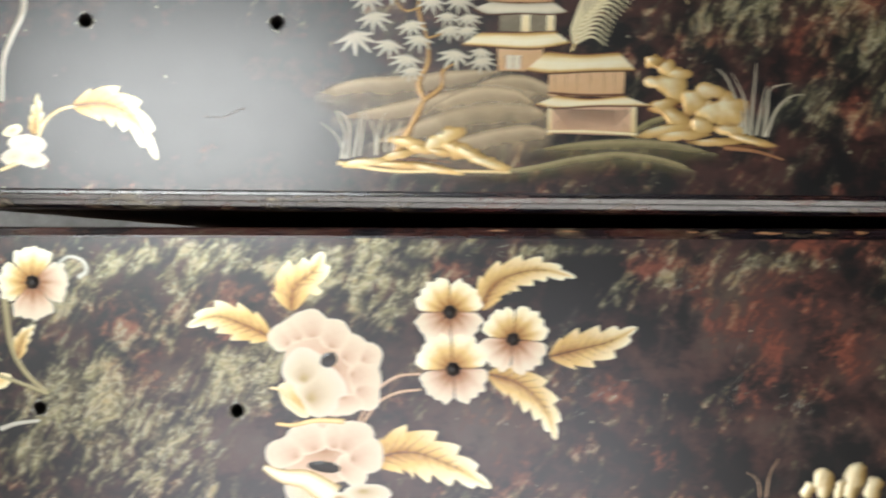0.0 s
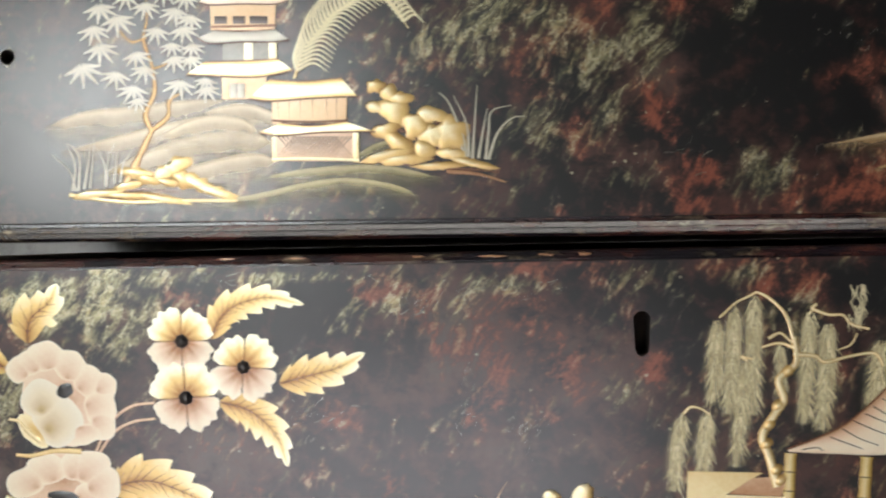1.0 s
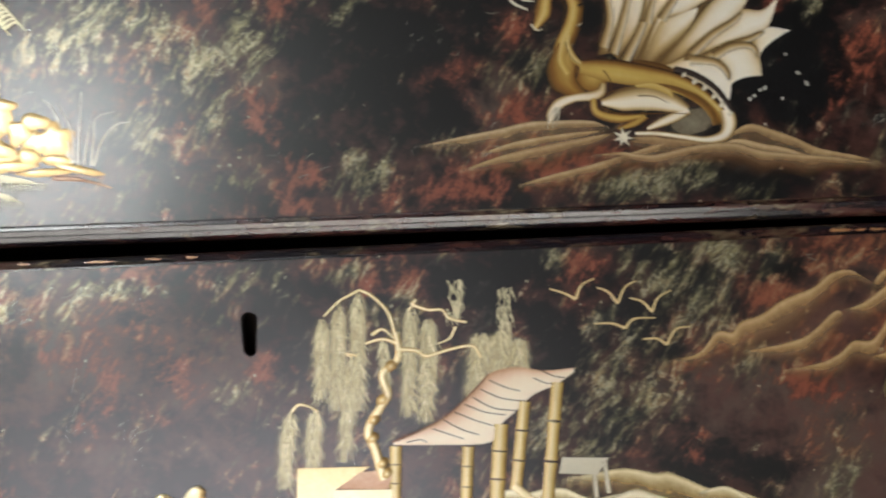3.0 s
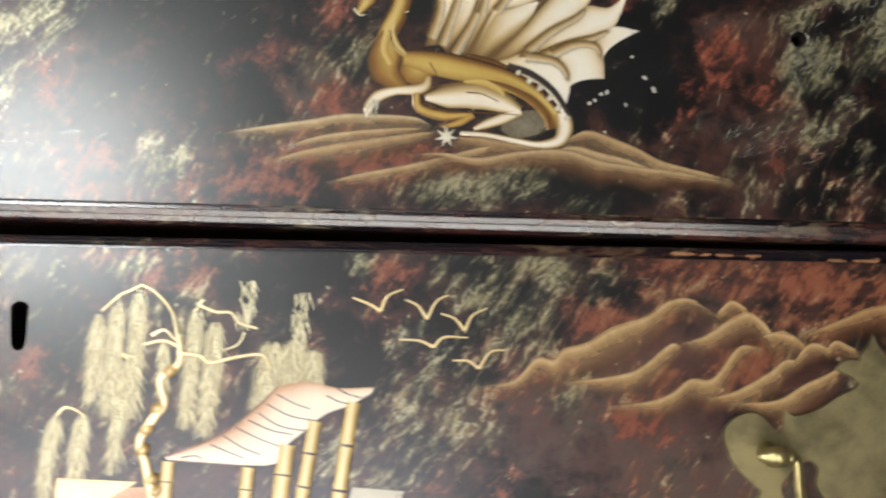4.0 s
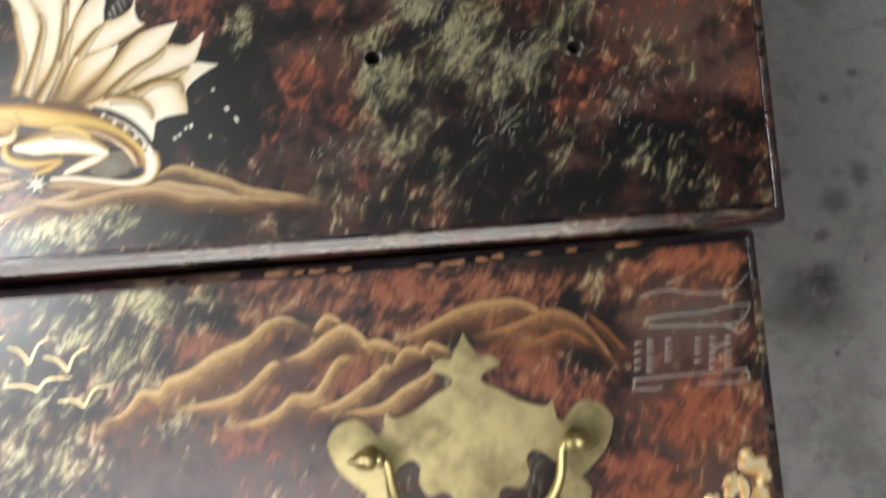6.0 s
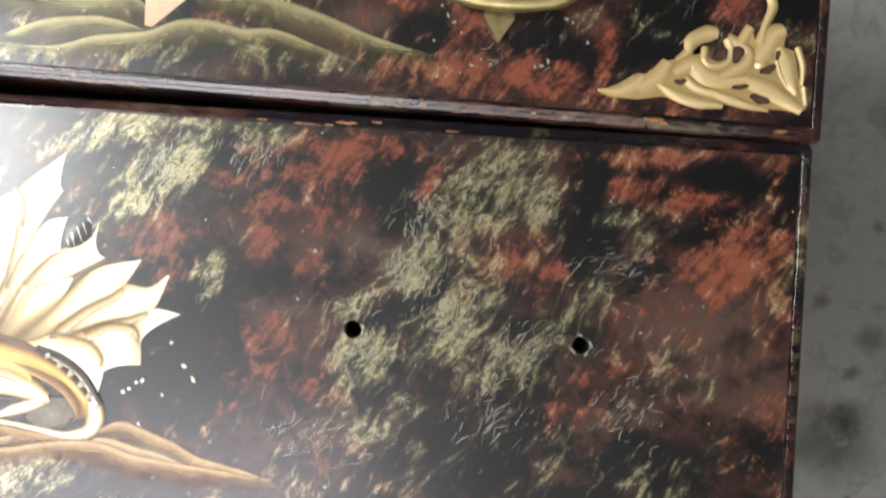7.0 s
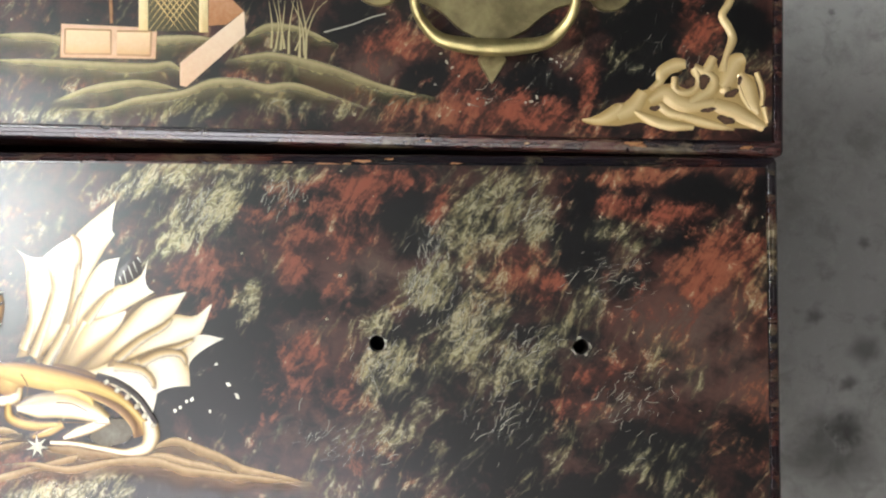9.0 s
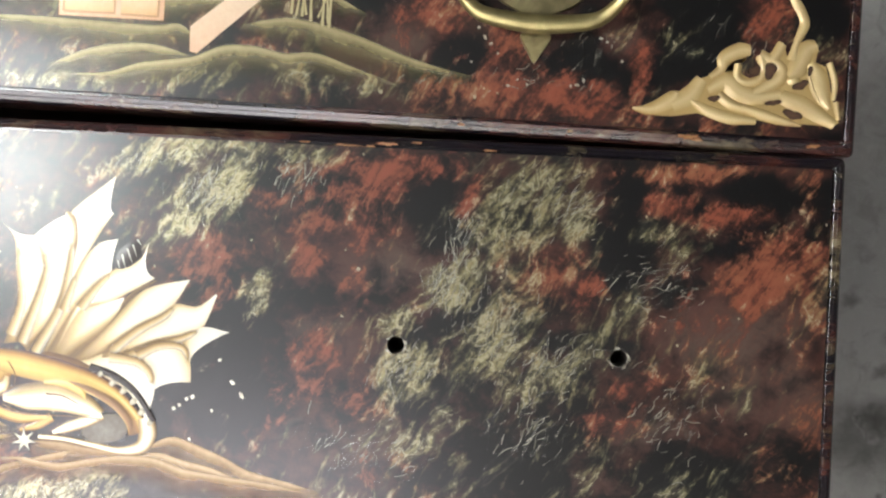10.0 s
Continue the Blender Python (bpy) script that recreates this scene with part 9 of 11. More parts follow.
lay("bamboo_post", band([(-183.0, -173.7), (-185.0, -190.8)], lambda s: 5.9 * (1 + 0.12 * (2 * s - 1) ** 4), (0.25, 0.62, 0.95, 0.7, 0.3), 0.7, 6), AMBER, hut)
lay("bamboo_post", band([(-185.1, -191.9), (-187.2, -208.9)], lambda s: 5.9 * (1 + 0.12 * (2 * s - 1) ** 4), (0.25, 0.62, 0.95, 0.7, 0.3), 0.7, 6), AMBER, hut)
on("C")
loft("thatch", [(-256.7, -179.7), (-243.8, -174.8), (-231.2, -168.4), (-218.3, -157.2), (-211.8, -150.5), (-199.3, -147.9), (-186.8, -150.0), (-172.7, -149.3)], [(-255.7, -181.0), (-237.9, -181.7), (-213.0, -181.8), (-208.1, -174.7), (-200.0, -167.8), (-191.9, -160.9), (-180.8, -156.4), (-173.1, -151.4)], ((0.4, 0.8, 0.9, 0.6), (0.35, 0.85, 0.98, 0.9), (0.35, 0.85, 1.0, 0.95), (0.4, 0.8, 0.95, 0.9), (0.45, 0.8, 0.92, 0.8)), BLUSH, hut, count=30)
stroke("thatch_line", [(-238.2, -174.3), (-230.0, -177.4), (-224.1, -179.5)], 0.6, 0.4, 0.3, material=DARKLINE, parent=hut)
stroke("thatch_line", [(-233.1, -170.6), (-225.2, -175.1), (-217.5, -177.9)], 0.6, 0.4, 0.3, material=DARKLINE, parent=hut)
stroke("thatch_line", [(-228.0, -167.2), (-218.8, -171.3), (-210.4, -174.2)], 0.6, 0.4, 0.3, material=DARKLINE, parent=hut)
stroke("thatch_line", [(-223.2, -164.0), (-214.0, -167.8), (-204.8, -169.4)], 0.6, 0.4, 0.3, material=DARKLINE, parent=hut)
stroke("thatch_line", [(-219.7, -160.8), (-210.1, -166.1), (-198.8, -167.8)], 0.6, 0.4, 0.3, material=DARKLINE, parent=hut)
stroke("thatch_line", [(-216.0, -157.3), (-206.0, -161.9), (-193.6, -163.7)], 0.6, 0.4, 0.3, material=DARKLINE, parent=hut)
stroke("thatch_line", [(-211.9, -153.3), (-204.3, -157.0), (-198.1, -158.8)], 0.6, 0.4, 0.3, material=DARKLINE, parent=hut)
stroke("thatch_line", [(-191.6, -153.2), (-187.0, -155.4), (-182.4, -156.4)], 0.6, 0.4, 0.3, material=DARKLINE, parent=hut)
stroke("thatch_line", [(-188.4, -149.6), (-183.0, -152.4), (-176.8, -153.8)], 0.6, 0.4, 0.3, material=DARKLINE, parent=hut)
stroke("thatch_line", [(-250.2, -180.0), (-244.0, -179.0), (-240.9, -180.4)], 0.6, 0.4, 0.3, material=DARKLINE, parent=hut)
stroke("thatch_edge", [(-256.7, -179.7), (-243.8, -174.8), (-231.2, -168.4), (-218.3, -157.2), (-211.8, -150.5)], 1.1, 0.8, 0.25, material=OCHRE, parent=hut)
on("C")
flat_shape("box_side", [(-300.0, -189.7), (-267.1, -190.2), (-283.4, -200.2), (-285.0, -207.8), (-300.6, -207.0)], 0.85, 0.7, 90, material=GILT, parent=hut)
flat_shape("box_shade", [(-282.1, -199.7), (-271.7, -192.6), (-256.5, -191.7), (-259.3, -200.8)], 0.35, 0.5, 90, material=BLUSH, parent=hut)
flat_shape("box_front", [(-284.2, -200.1), (-257.3, -200.9), (-257.6, -209.6), (-284.5, -208.3)], 0.95, 0.85, 90, material=GILT, parent=hut)
flat_shape("table_top", [(-179.9, -189.7), (-158.6, -190.7), (-164.1, -198.2), (-181.7, -196.9)], 0.7, 0.85, 90, material=SILVER, parent=hut)
stroke("table_leg", [(-165.4, -198.1), (-164.9, -208.5)], 2.3, 2.1, 0.7, material=SILVER, parent=hut)
stroke("table_leg", [(-160.7, -191.9), (-159.2, -206.7)], 2.3, 2.1, 0.7, material=SILVER, parent=hut)
stroke("brace", [(-202.5, -201.5), (-195.5, -207.5), (-189.2, -212.5)], 4.1, 3.6, 0.85, parent=hut)

# birds as plain curved strokes
level()
on("C")
stroke("painted_bird", [(-182.5, -113.1), (-175.8, -115.4), (-170.9, -118.2)], 0.7, 1.6, 0.75, label="small gilt bird stroke")
stroke("painted_bird", [(-170.9, -118.2), (-167.9, -111.9), (-161.9, -109.1)], 1.6, 0.6, 0.75, label="small gilt bird stroke")
stroke("painted_bird", [(-160.8, -113.3), (-155.7, -115.6), (-151.8, -120.9)], 0.7, 1.6, 0.75, label="small gilt bird stroke")
stroke("painted_bird", [(-151.8, -120.9), (-148.0, -113.6), (-143.1, -110.9)], 1.6, 0.6, 0.75, label="small gilt bird stroke")
stroke("painted_bird", [(-146.0, -118.6), (-140.4, -120.5), (-136.1, -125.2)], 0.7, 1.6, 0.75, label="small gilt bird stroke")
stroke("painted_bird", [(-136.1, -125.2), (-133.1, -119.0), (-126.9, -115.7)], 1.6, 0.6, 0.75, label="small gilt bird stroke")
stroke("painted_bird", [(-162.9, -129.7), (-154.7, -129.9), (-148.7, -132.3)], 0.7, 1.6, 0.75, label="small gilt bird stroke")
stroke("painted_bird", [(-148.7, -132.3), (-144.4, -128.2), (-134.7, -128.1)], 1.6, 0.6, 0.75, label="small gilt bird stroke")
stroke("painted_bird", [(-140.8, -137.6), (-134.4, -137.6), (-130.0, -140.5)], 0.7, 1.6, 0.75, label="small gilt bird stroke")
stroke("painted_bird", [(-130.0, -140.5), (-125.4, -133.7), (-119.0, -132.7)], 1.6, 0.6, 0.75, label="small gilt bird stroke")

# gilt mountain ridges
level()
ridge([(-130.0, -147.8), (-115.3, -144.4), (-106.7, -135.4), (-99.8, -135.8), (-95.5, -131.3), (-86.4, -128.7), (-75.3, -121.9), (-61.8, -117.1), (-53.0, -110.8), (-43.8, -109.6), (-35.3, -115.0)], 14.5, 0.78, 0.5, lean=0.15, name='painted_mountain', label="soft gilt mountain ridge")
ridge([(-34.0, -116.1), (-27.5, -109.8), (-20.3, -113.4)], 9.3, 0.78, 0.5, lean=0.15, name='painted_mountain', label="soft gilt mountain ridge")
ridge([(-95.6, -144.7), (-78.4, -142.6), (-64.9, -138.6), (-55.0, -130.4), (-50.6, -127.8), (-47.5, -129.8)], 10.7, 0.78, 0.5, lean=0.15, name='painted_mountain', label="soft gilt mountain ridge")
ridge([(-47.2, -127.5), (-38.1, -124.5), (-27.0, -117.1), (-20.3, -114.3), (-14.2, -118.0), (-10.5, -122.3), (-5.9, -121.5), (1.2, -124.9)], 13.1, 0.78, 0.5, lean=0.15, name='painted_mountain', label="soft gilt mountain ridge")
ridge([(-77.1, -154.2), (-59.3, -151.5), (-50.4, -147.6), (-43.8, -142.2), (-34.6, -141.5), (-26.1, -130.5), (-21.7, -127.8), (-14.7, -128.7)], 11.7, 0.78, 0.5, lean=0.15, name='painted_mountain', label="soft gilt mountain ridge")
ridge([(-36.4, -149.7), (-25.1, -146.5), (-11.8, -138.6), (-5.2, -133.4), (1.8, -134.0)], 10.7, 0.78, 0.5, lean=0.15, name='painted_mountain', label="soft gilt mountain ridge")
ridge([(-15.0, -123.8), (-8.2, -122.1), (-1.1, -123.9), (3.8, -128.6)], 10.7, 0.78, 0.5, lean=0.15, name='painted_mountain', label="soft gilt mountain ridge")
ridge([(-2.7, -135.5), (3.7, -127.2), (8.3, -126.4), (14.2, -129.6)], 9.3, 0.78, 0.5, lean=0.15, name='painted_mountain', label="soft gilt mountain ridge")
ridge([(-24.8, -151.5), (-8.7, -149.8), (2.4, -143.2), (11.3, -139.0), (20.2, -133.7)], 10.7, 0.78, 0.5, lean=0.15, name='painted_mountain', label="soft gilt mountain ridge")
ridge([(10.8, -129.9), (15.6, -124.9), (24.6, -129.3)], 8.4, 0.78, 0.5, lean=0.15, name='painted_mountain', label="soft gilt mountain ridge")
on("C")
ridge([(-1.4, -124.5), (15.8, -117.0), (31.2, -110.5), (49.9, -108.6), (60.7, -112.5), (68.2, -120.0)], 12.8, 0.62, 0.38, lean=0.15, name='painted_mountain', label="soft gilt mountain ridge")
ridge([(33.6, -123.7), (50.6, -119.9), (67.9, -114.6), (78.6, -118.4), (86.9, -127.2), (97.0, -144.7)], 13.8, 0.5, 0.38, lean=0.15, name='painted_mountain', label="soft gilt mountain ridge")
ridge([(47.7, -130.4), (62.9, -126.5), (74.3, -124.1), (86.4, -131.8)], 9.2, 0.42, 0.38, lean=0.15, name='painted_mountain', label="soft gilt mountain ridge")
ridge([(82.5, -116.5), (91.0, -123.8), (100.7, -136.7)], 9.2, 0.3, 0.38, lean=0.15, name='painted_mountain', label="soft gilt mountain ridge")
on("C")
ridge([(-214.7, -213.1), (-195.3, -205.3), (-180.9, -203.7), (-166.8, -209.0), (-152.3, -206.7)], 12.5, 0.9, 0.5, material=GILT, label="pale gilt hill")
ridge([(-180.7, -199.5), (-161.4, -196.9), (-150.5, -196.1), (-137.4, -198.9), (-130.2, -199.1), (-113.7, -206.5), (-101.7, -207.8), (-85.2, -215.0), (-66.6, -226.2)], 15.0, 0.8, 0.5, material=GILT, label="pale gilt hill")
ridge([(-179.2, -219.8), (-164.6, -212.8), (-148.6, -205.9), (-137.9, -208.5), (-123.8, -213.5)], 17.5, 0.95, 0.5, material=GILT, label="pale gilt hill")
ridge([(-138.7, -223.4), (-123.9, -216.4), (-109.3, -213.4), (-95.1, -217.7), (-81.2, -227.3)], 15.0, 0.95, 0.5, material=GILT, label="pale gilt hill")
ridge([(-118.6, -208.5), (-106.4, -206.0), (-97.0, -210.4), (-80.9, -222.6)], 10.0, 0.9, 0.5, material=GILT, label="pale gilt hill")
ridge([(-216.9, -208.2), (-204.8, -203.6), (-195.4, -206.5)], 10.0, 0.95, 0.5, material=GILT, label="pale gilt hill")

# gilt rockwork by the handle
level()
limb("painted_boulder", [(146.8, -180.9), (145.7, -185.0), (143.2, -189.0)], (3.5, 6.8, 6.0, 3.0), (0.45, 0.92, 0.8, 0.58, 0.35, 0.12), GILT, None, dome=1.8, knob=0.17)
limb("painted_boulder", [(144.8, -188.7), (151.0, -189.2), (154.5, -195.0)], (4.9, 9.5, 8.4, 4.2), (0.45, 0.92, 0.8, 0.58, 0.35, 0.12), GILT, None, dome=1.8, knob=0.17)
limb("painted_boulder", [(136.8, -191.7), (138.9, -195.1), (136.7, -200.8)], (4.6, 8.8, 7.8, 3.9), (0.45, 0.92, 0.8, 0.58, 0.35, 0.12), GILT, None, dome=1.8, knob=0.17)
limb("painted_boulder", [(141.8, -192.1), (144.7, -198.6), (142.9, -203.3)], (3.9, 7.4, 6.6, 3.3), (0.45, 0.92, 0.8, 0.58, 0.35, 0.12), GILT, None, dome=1.8, knob=0.17)
limb("painted_boulder", [(150.0, -196.5), (150.3, -204.0), (148.9, -211.2)], (5.3, 10.2, 9.0, 4.5), (0.45, 0.92, 0.8, 0.58, 0.35, 0.12), GILT, None, dome=1.8, knob=0.17)
limb("painted_boulder", [(125.1, -204.7), (129.2, -202.1), (133.2, -200.0)], (3.9, 7.4, 6.6, 3.3), (0.45, 0.92, 0.8, 0.58, 0.35, 0.12), GILT, None, dome=1.8, knob=0.17)
limb("painted_boulder", [(120.4, -206.8), (121.5, -210.1), (119.4, -214.8)], (3.9, 7.4, 6.6, 3.3), (0.45, 0.92, 0.8, 0.58, 0.35, 0.12), GILT, None, dome=1.8, knob=0.17)
limb("painted_boulder", [(126.3, -205.6), (130.9, -208.4), (134.2, -216.0)], (4.6, 8.8, 7.8, 3.9), (0.45, 0.92, 0.8, 0.58, 0.35, 0.12), GILT, None, dome=1.8, knob=0.17)
limb("painted_boulder", [(139.4, -206.7), (141.3, -211.8), (141.0, -217.9)], (4.2, 8.1, 7.2, 3.6), (0.45, 0.92, 0.8, 0.58, 0.35, 0.12), GILT, None, dome=1.8, knob=0.17)
limb("painted_boulder", [(147.7, -214.8), (151.1, -217.5), (154.2, -216.6)], (4.6, 8.8, 7.8, 3.9), (0.45, 0.92, 0.8, 0.58, 0.35, 0.12), GILT, None, dome=1.8, knob=0.17)
limb("painted_boulder", [(109.4, -215.1), (112.1, -219.0), (113.9, -225.2)], (5.6, 10.8, 9.6, 4.8), (0.45, 0.92, 0.8, 0.58, 0.35, 0.12), GILT, None, dome=1.8, knob=0.17)
limb("painted_boulder", [(116.5, -224.2), (123.0, -226.0), (124.6, -229.1)], (3.5, 6.8, 6.0, 3.0), (0.45, 0.92, 0.8, 0.58, 0.35, 0.12), GILT, None, dome=1.8, knob=0.17)
limb("painted_boulder", [(124.0, -226.1), (126.5, -230.0), (127.5, -236.1)], (4.9, 9.5, 8.4, 4.2), (0.45, 0.92, 0.8, 0.58, 0.35, 0.12), GILT, None, dome=1.8, knob=0.17)
limb("painted_boulder", [(149.2, -222.2), (149.3, -227.1), (146.7, -231.7)], (4.9, 9.5, 8.4, 4.2), (0.45, 0.92, 0.8, 0.58, 0.35, 0.12), GILT, None, dome=1.8, knob=0.17)
limb("painted_boulder", [(93.0, -223.4), (96.8, -222.5), (99.3, -222.0)], (3.2, 6.1, 5.4, 2.7), (0.45, 0.92, 0.8, 0.58, 0.35, 0.12), GILT, None, dome=1.8, knob=0.17)
limb("painted_boulder", [(101.2, -223.4), (105.0, -226.9), (102.0, -235.1)], (6.0, 11.5, 10.2, 5.1), (0.45, 0.92, 0.8, 0.58, 0.35, 0.12), GILT, None, dome=1.8, knob=0.17)
limb("painted_boulder", [(85.7, -226.4), (86.8, -230.1), (85.3, -234.3)], (4.2, 8.1, 7.2, 3.6), (0.45, 0.92, 0.8, 0.58, 0.35, 0.12), GILT, None, dome=1.8, knob=0.17)
limb("painted_boulder", [(137.6, -224.9), (143.0, -221.7), (147.6, -220.9)], (3.9, 7.4, 6.6, 3.3), (0.45, 0.92, 0.8, 0.58, 0.35, 0.12), GILT, None, dome=1.8, knob=0.17)
limb("painted_boulder", [(108.9, -235.7), (118.9, -234.9), (128.6, -236.7)], (3.2, 6.1, 5.4, 2.7), (0.45, 0.92, 0.8, 0.58, 0.35, 0.12), GILT, None, dome=1.8, knob=0.17)
limb("painted_boulder", [(89.1, -235.6), (101.4, -236.2), (113.4, -239.7)], (3.9, 7.4, 6.6, 3.3), (0.45, 0.92, 0.8, 0.58, 0.35, 0.12), GILT, None, dome=1.8, knob=0.17)
limb("painted_boulder", [(56.7, -238.3), (74.4, -234.3), (86.7, -234.9)], (2.5, 4.7, 4.2, 2.1), (0.45, 0.92, 0.8, 0.58, 0.35, 0.12), GILT, None, dome=1.8, knob=0.17)
limb("painted_boulder", [(61.4, -241.1), (91.0, -240.1), (103.0, -243.6)], (3.2, 6.1, 5.4, 2.7), (0.45, 0.92, 0.8, 0.58, 0.35, 0.12), GILT, None, dome=1.8, knob=0.17)
limb("painted_boulder", [(141.0, -237.3), (148.6, -236.0), (154.2, -240.9)], (4.6, 8.8, 7.8, 3.9), (0.45, 0.92, 0.8, 0.58, 0.35, 0.12), GILT, None, dome=1.8, knob=0.17)
limb("painted_boulder", [(128.6, -216.8), (132.0, -219.5), (129.0, -224.1)], (3.5, 6.8, 6.0, 3.0), (0.45, 0.92, 0.8, 0.58, 0.35, 0.12), GILT, None, dome=1.8, knob=0.17)
limb("painted_boulder", [(146.6, -203.6), (144.4, -210.8), (146.9, -214.7)], (2.8, 5.4, 4.8, 2.4), (0.45, 0.92, 0.8, 0.58, 0.35, 0.12), GILT, None, dome=1.8, knob=0.17)
stroke("crevice", [(144.4, -191.1), (146.7, -196.8), (144.9, -203.5)], 2.3, 1.0, 0.08, material=OCHRE, dome=4)
stroke("crevice", [(133.2, -200.0), (137.7, -204.1), (140.3, -208.0)], 2.3, 1.0, 0.08, material=OCHRE, dome=4)
stroke("crevice", [(145.5, -212.1), (145.9, -218.3), (142.4, -222.9)], 2.3, 1.0, 0.08, material=OCHRE, dome=4)
stroke("crevice", [(116.3, -215.7), (118.0, -221.9), (120.5, -225.8)], 2.3, 1.0, 0.08, material=OCHRE, dome=4)
stroke("crevice", [(102.8, -224.3), (104.7, -229.3), (103.1, -234.0)], 2.3, 1.0, 0.08, material=OCHRE, dome=4)
stroke("crevice", [(131.1, -217.0), (135.1, -221.0), (134.8, -227.1)], 2.3, 1.0, 0.08, material=OCHRE, dome=4)
stroke("crevice", [(119.6, -229.4), (122.1, -233.2), (120.8, -236.0)], 2.3, 1.0, 0.08, material=OCHRE, dome=4)
stroke("crevice", [(146.2, -225.6), (144.8, -230.8), (147.6, -235.9)], 2.3, 1.0, 0.08, material=OCHRE, dome=4)
stroke("crevice", [(131.7, -231.6), (138.9, -234.2), (141.3, -238.5)], 2.3, 1.0, 0.08, material=OCHRE, dome=4)
stroke("crevice", [(106.9, -231.9), (111.4, -235.2), (116.7, -236.6)], 2.3, 1.0, 0.08, material=OCHRE, dome=4)
limb("painted_boulder", [(131.4, -224.3), (136.1, -227.2), (136.5, -233.3)], (4.9, 9.1, 4.9), (0.3, 0.66, 0.6, 0.42, 0.22, 0.05), GILT, None, dome=1.8, knob=0.17)
limb("painted_boulder", [(133.8, -235.4), (139.6, -238.4), (145.3, -242.0)], (4.2, 7.8, 4.2), (0.3, 0.66, 0.6, 0.42, 0.22, 0.05), GILT, None, dome=1.8, knob=0.17)
limb("painted_boulder", [(112.2, -228.7), (115.6, -231.4), (113.8, -236.1)], (4.6, 8.5, 4.6), (0.3, 0.66, 0.6, 0.42, 0.22, 0.05), GILT, None, dome=1.8, knob=0.17)
blades("painted_grass", [([(70.7, -234.7), (66.0, -221.0), (60.3, -209.6), (57.6, -202.8)], 1.8), ([(74.5, -233.8), (68.4, -221.3), (60.1, -207.2)], 1.5), ([(73.1, -234.9), (70.4, -226.3), (66.0, -221.0), (58.9, -218.0)], 1.5), ([(76.9, -234.1), (71.9, -224.0), (69.0, -216.5)], 1.5), ([(69.4, -235.3), (62.8, -228.0), (58.7, -224.7)], 1.3), ([(79.4, -234.3), (76.6, -225.6), (73.5, -220.5)], 1.8), ([(81.8, -234.5), (81.4, -227.2), (80.7, -222.3)], 1.8)], 0.7, material=BLUSH, label="pale dry grass beside the rocks")
on("C")
lobe("rock_tip", 109.9, -216.8, 1.7, 2.9, 55, 0.98, 0.5, material=GILT, dome=1.2, wave=0.12)
lobe("rock_tip", 86.7, -228.4, 2.1, 3.4, 75, 0.98, 0.5, material=GILT, dome=1.2, wave=0.12)
lobe("rock_tip", 138.0, -192.8, 2.4, 2.0, 15, 0.98, 0.5, material=GILT, dome=1.2, wave=0.12)
lobe("rock_tip", 120.4, -207.5, 2.1, 1.8, 5, 0.98, 0.5, material=GILT, dome=1.2, wave=0.12)
lobe("rock_tip", 146.4, -183.2, 1.7, 2.9, 75, 0.98, 0.5, material=GILT, dome=1.2, wave=0.12)
lobe("rock_tip", 140.8, -209.5, 2.1, 2.9, 65, 0.98, 0.5, material=GILT, dome=1.2, wave=0.12)
lobe("rock_tip", 114.1, -223.8, 2.9, 1.6, -25, 0.98, 0.5, material=GILT, dome=1.2, wave=0.12)
lobe("rock_tip", 127.8, -203.3, 2.6, 1.8, 15, 0.98, 0.5, material=GILT, dome=1.2, wave=0.12)
lobe("rock_tip", 125.0, -227.6, 1.6, 2.6, 75, 0.98, 0.5, material=GILT, dome=1.2, wave=0.12)
lobe("rock_tip", 153.3, -238.9, 3.1, 2.1, 5, 0.98, 0.5, material=GILT, dome=1.2, wave=0.12)
lobe("rock_tip", 151.2, -195.0, 2.4, 1.8, -5, 0.98, 0.5, material=GILT, dome=1.2, wave=0.12)
on("C")
scr = motif("painted_sketch", 126.2, -134.4, "faint whitish pagoda sketch in thin strokes")
stroke("sketch_line", [(107.1, -112.9), (118.9, -110.8), (131.4, -113.1), (146.8, -113.1), (155.3, -106.6)], 0.7, 0.4, 0.3, material=CHALK, parent=scr)
stroke("sketch_line", [(108.5, -122.8), (120.1, -121.7), (132.9, -121.7), (148.5, -119.7), (155.0, -119.4)], 0.7, 0.4, 0.3, material=CHALK, parent=scr)
stroke("sketch_line", [(109.4, -125.9), (124.6, -126.6), (142.4, -127.6), (150.2, -126.2), (155.1, -120.2)], 0.7, 0.4, 0.3, material=CHALK, parent=scr)
stroke("sketch_line", [(100.5, -148.0), (114.5, -147.6), (132.2, -147.6), (150.1, -147.1)], 0.7, 0.4, 0.3, material=CHALK, parent=scr)
stroke("sketch_line", [(101.3, -152.1), (111.4, -152.4), (113.0, -151.0)], 0.7, 0.4, 0.3, material=CHALK, parent=scr)
stroke("sketch_line", [(101.8, -147.6), (100.2, -153.0)], 0.7, 0.4, 0.3, material=CHALK, parent=scr)
stroke("sketch_line", [(150.1, -147.1), (149.5, -152.1), (129.2, -151.9)], 0.7, 0.4, 0.3, material=CHALK, parent=scr)
stroke("sketch_line", [(142.4, -127.6), (149.6, -131.3), (153.6, -127.8)], 0.7, 0.4, 0.3, material=CHALK, parent=scr)
stroke("sketch_line", [(119.2, -108.3), (127.1, -105.8)], 0.7, 0.4, 0.3, material=CHALK, parent=scr)
stroke("sketch_line", [(136.0, -137.8), (144.0, -134.6)], 0.7, 0.4, 0.3, material=CHALK, parent=scr)
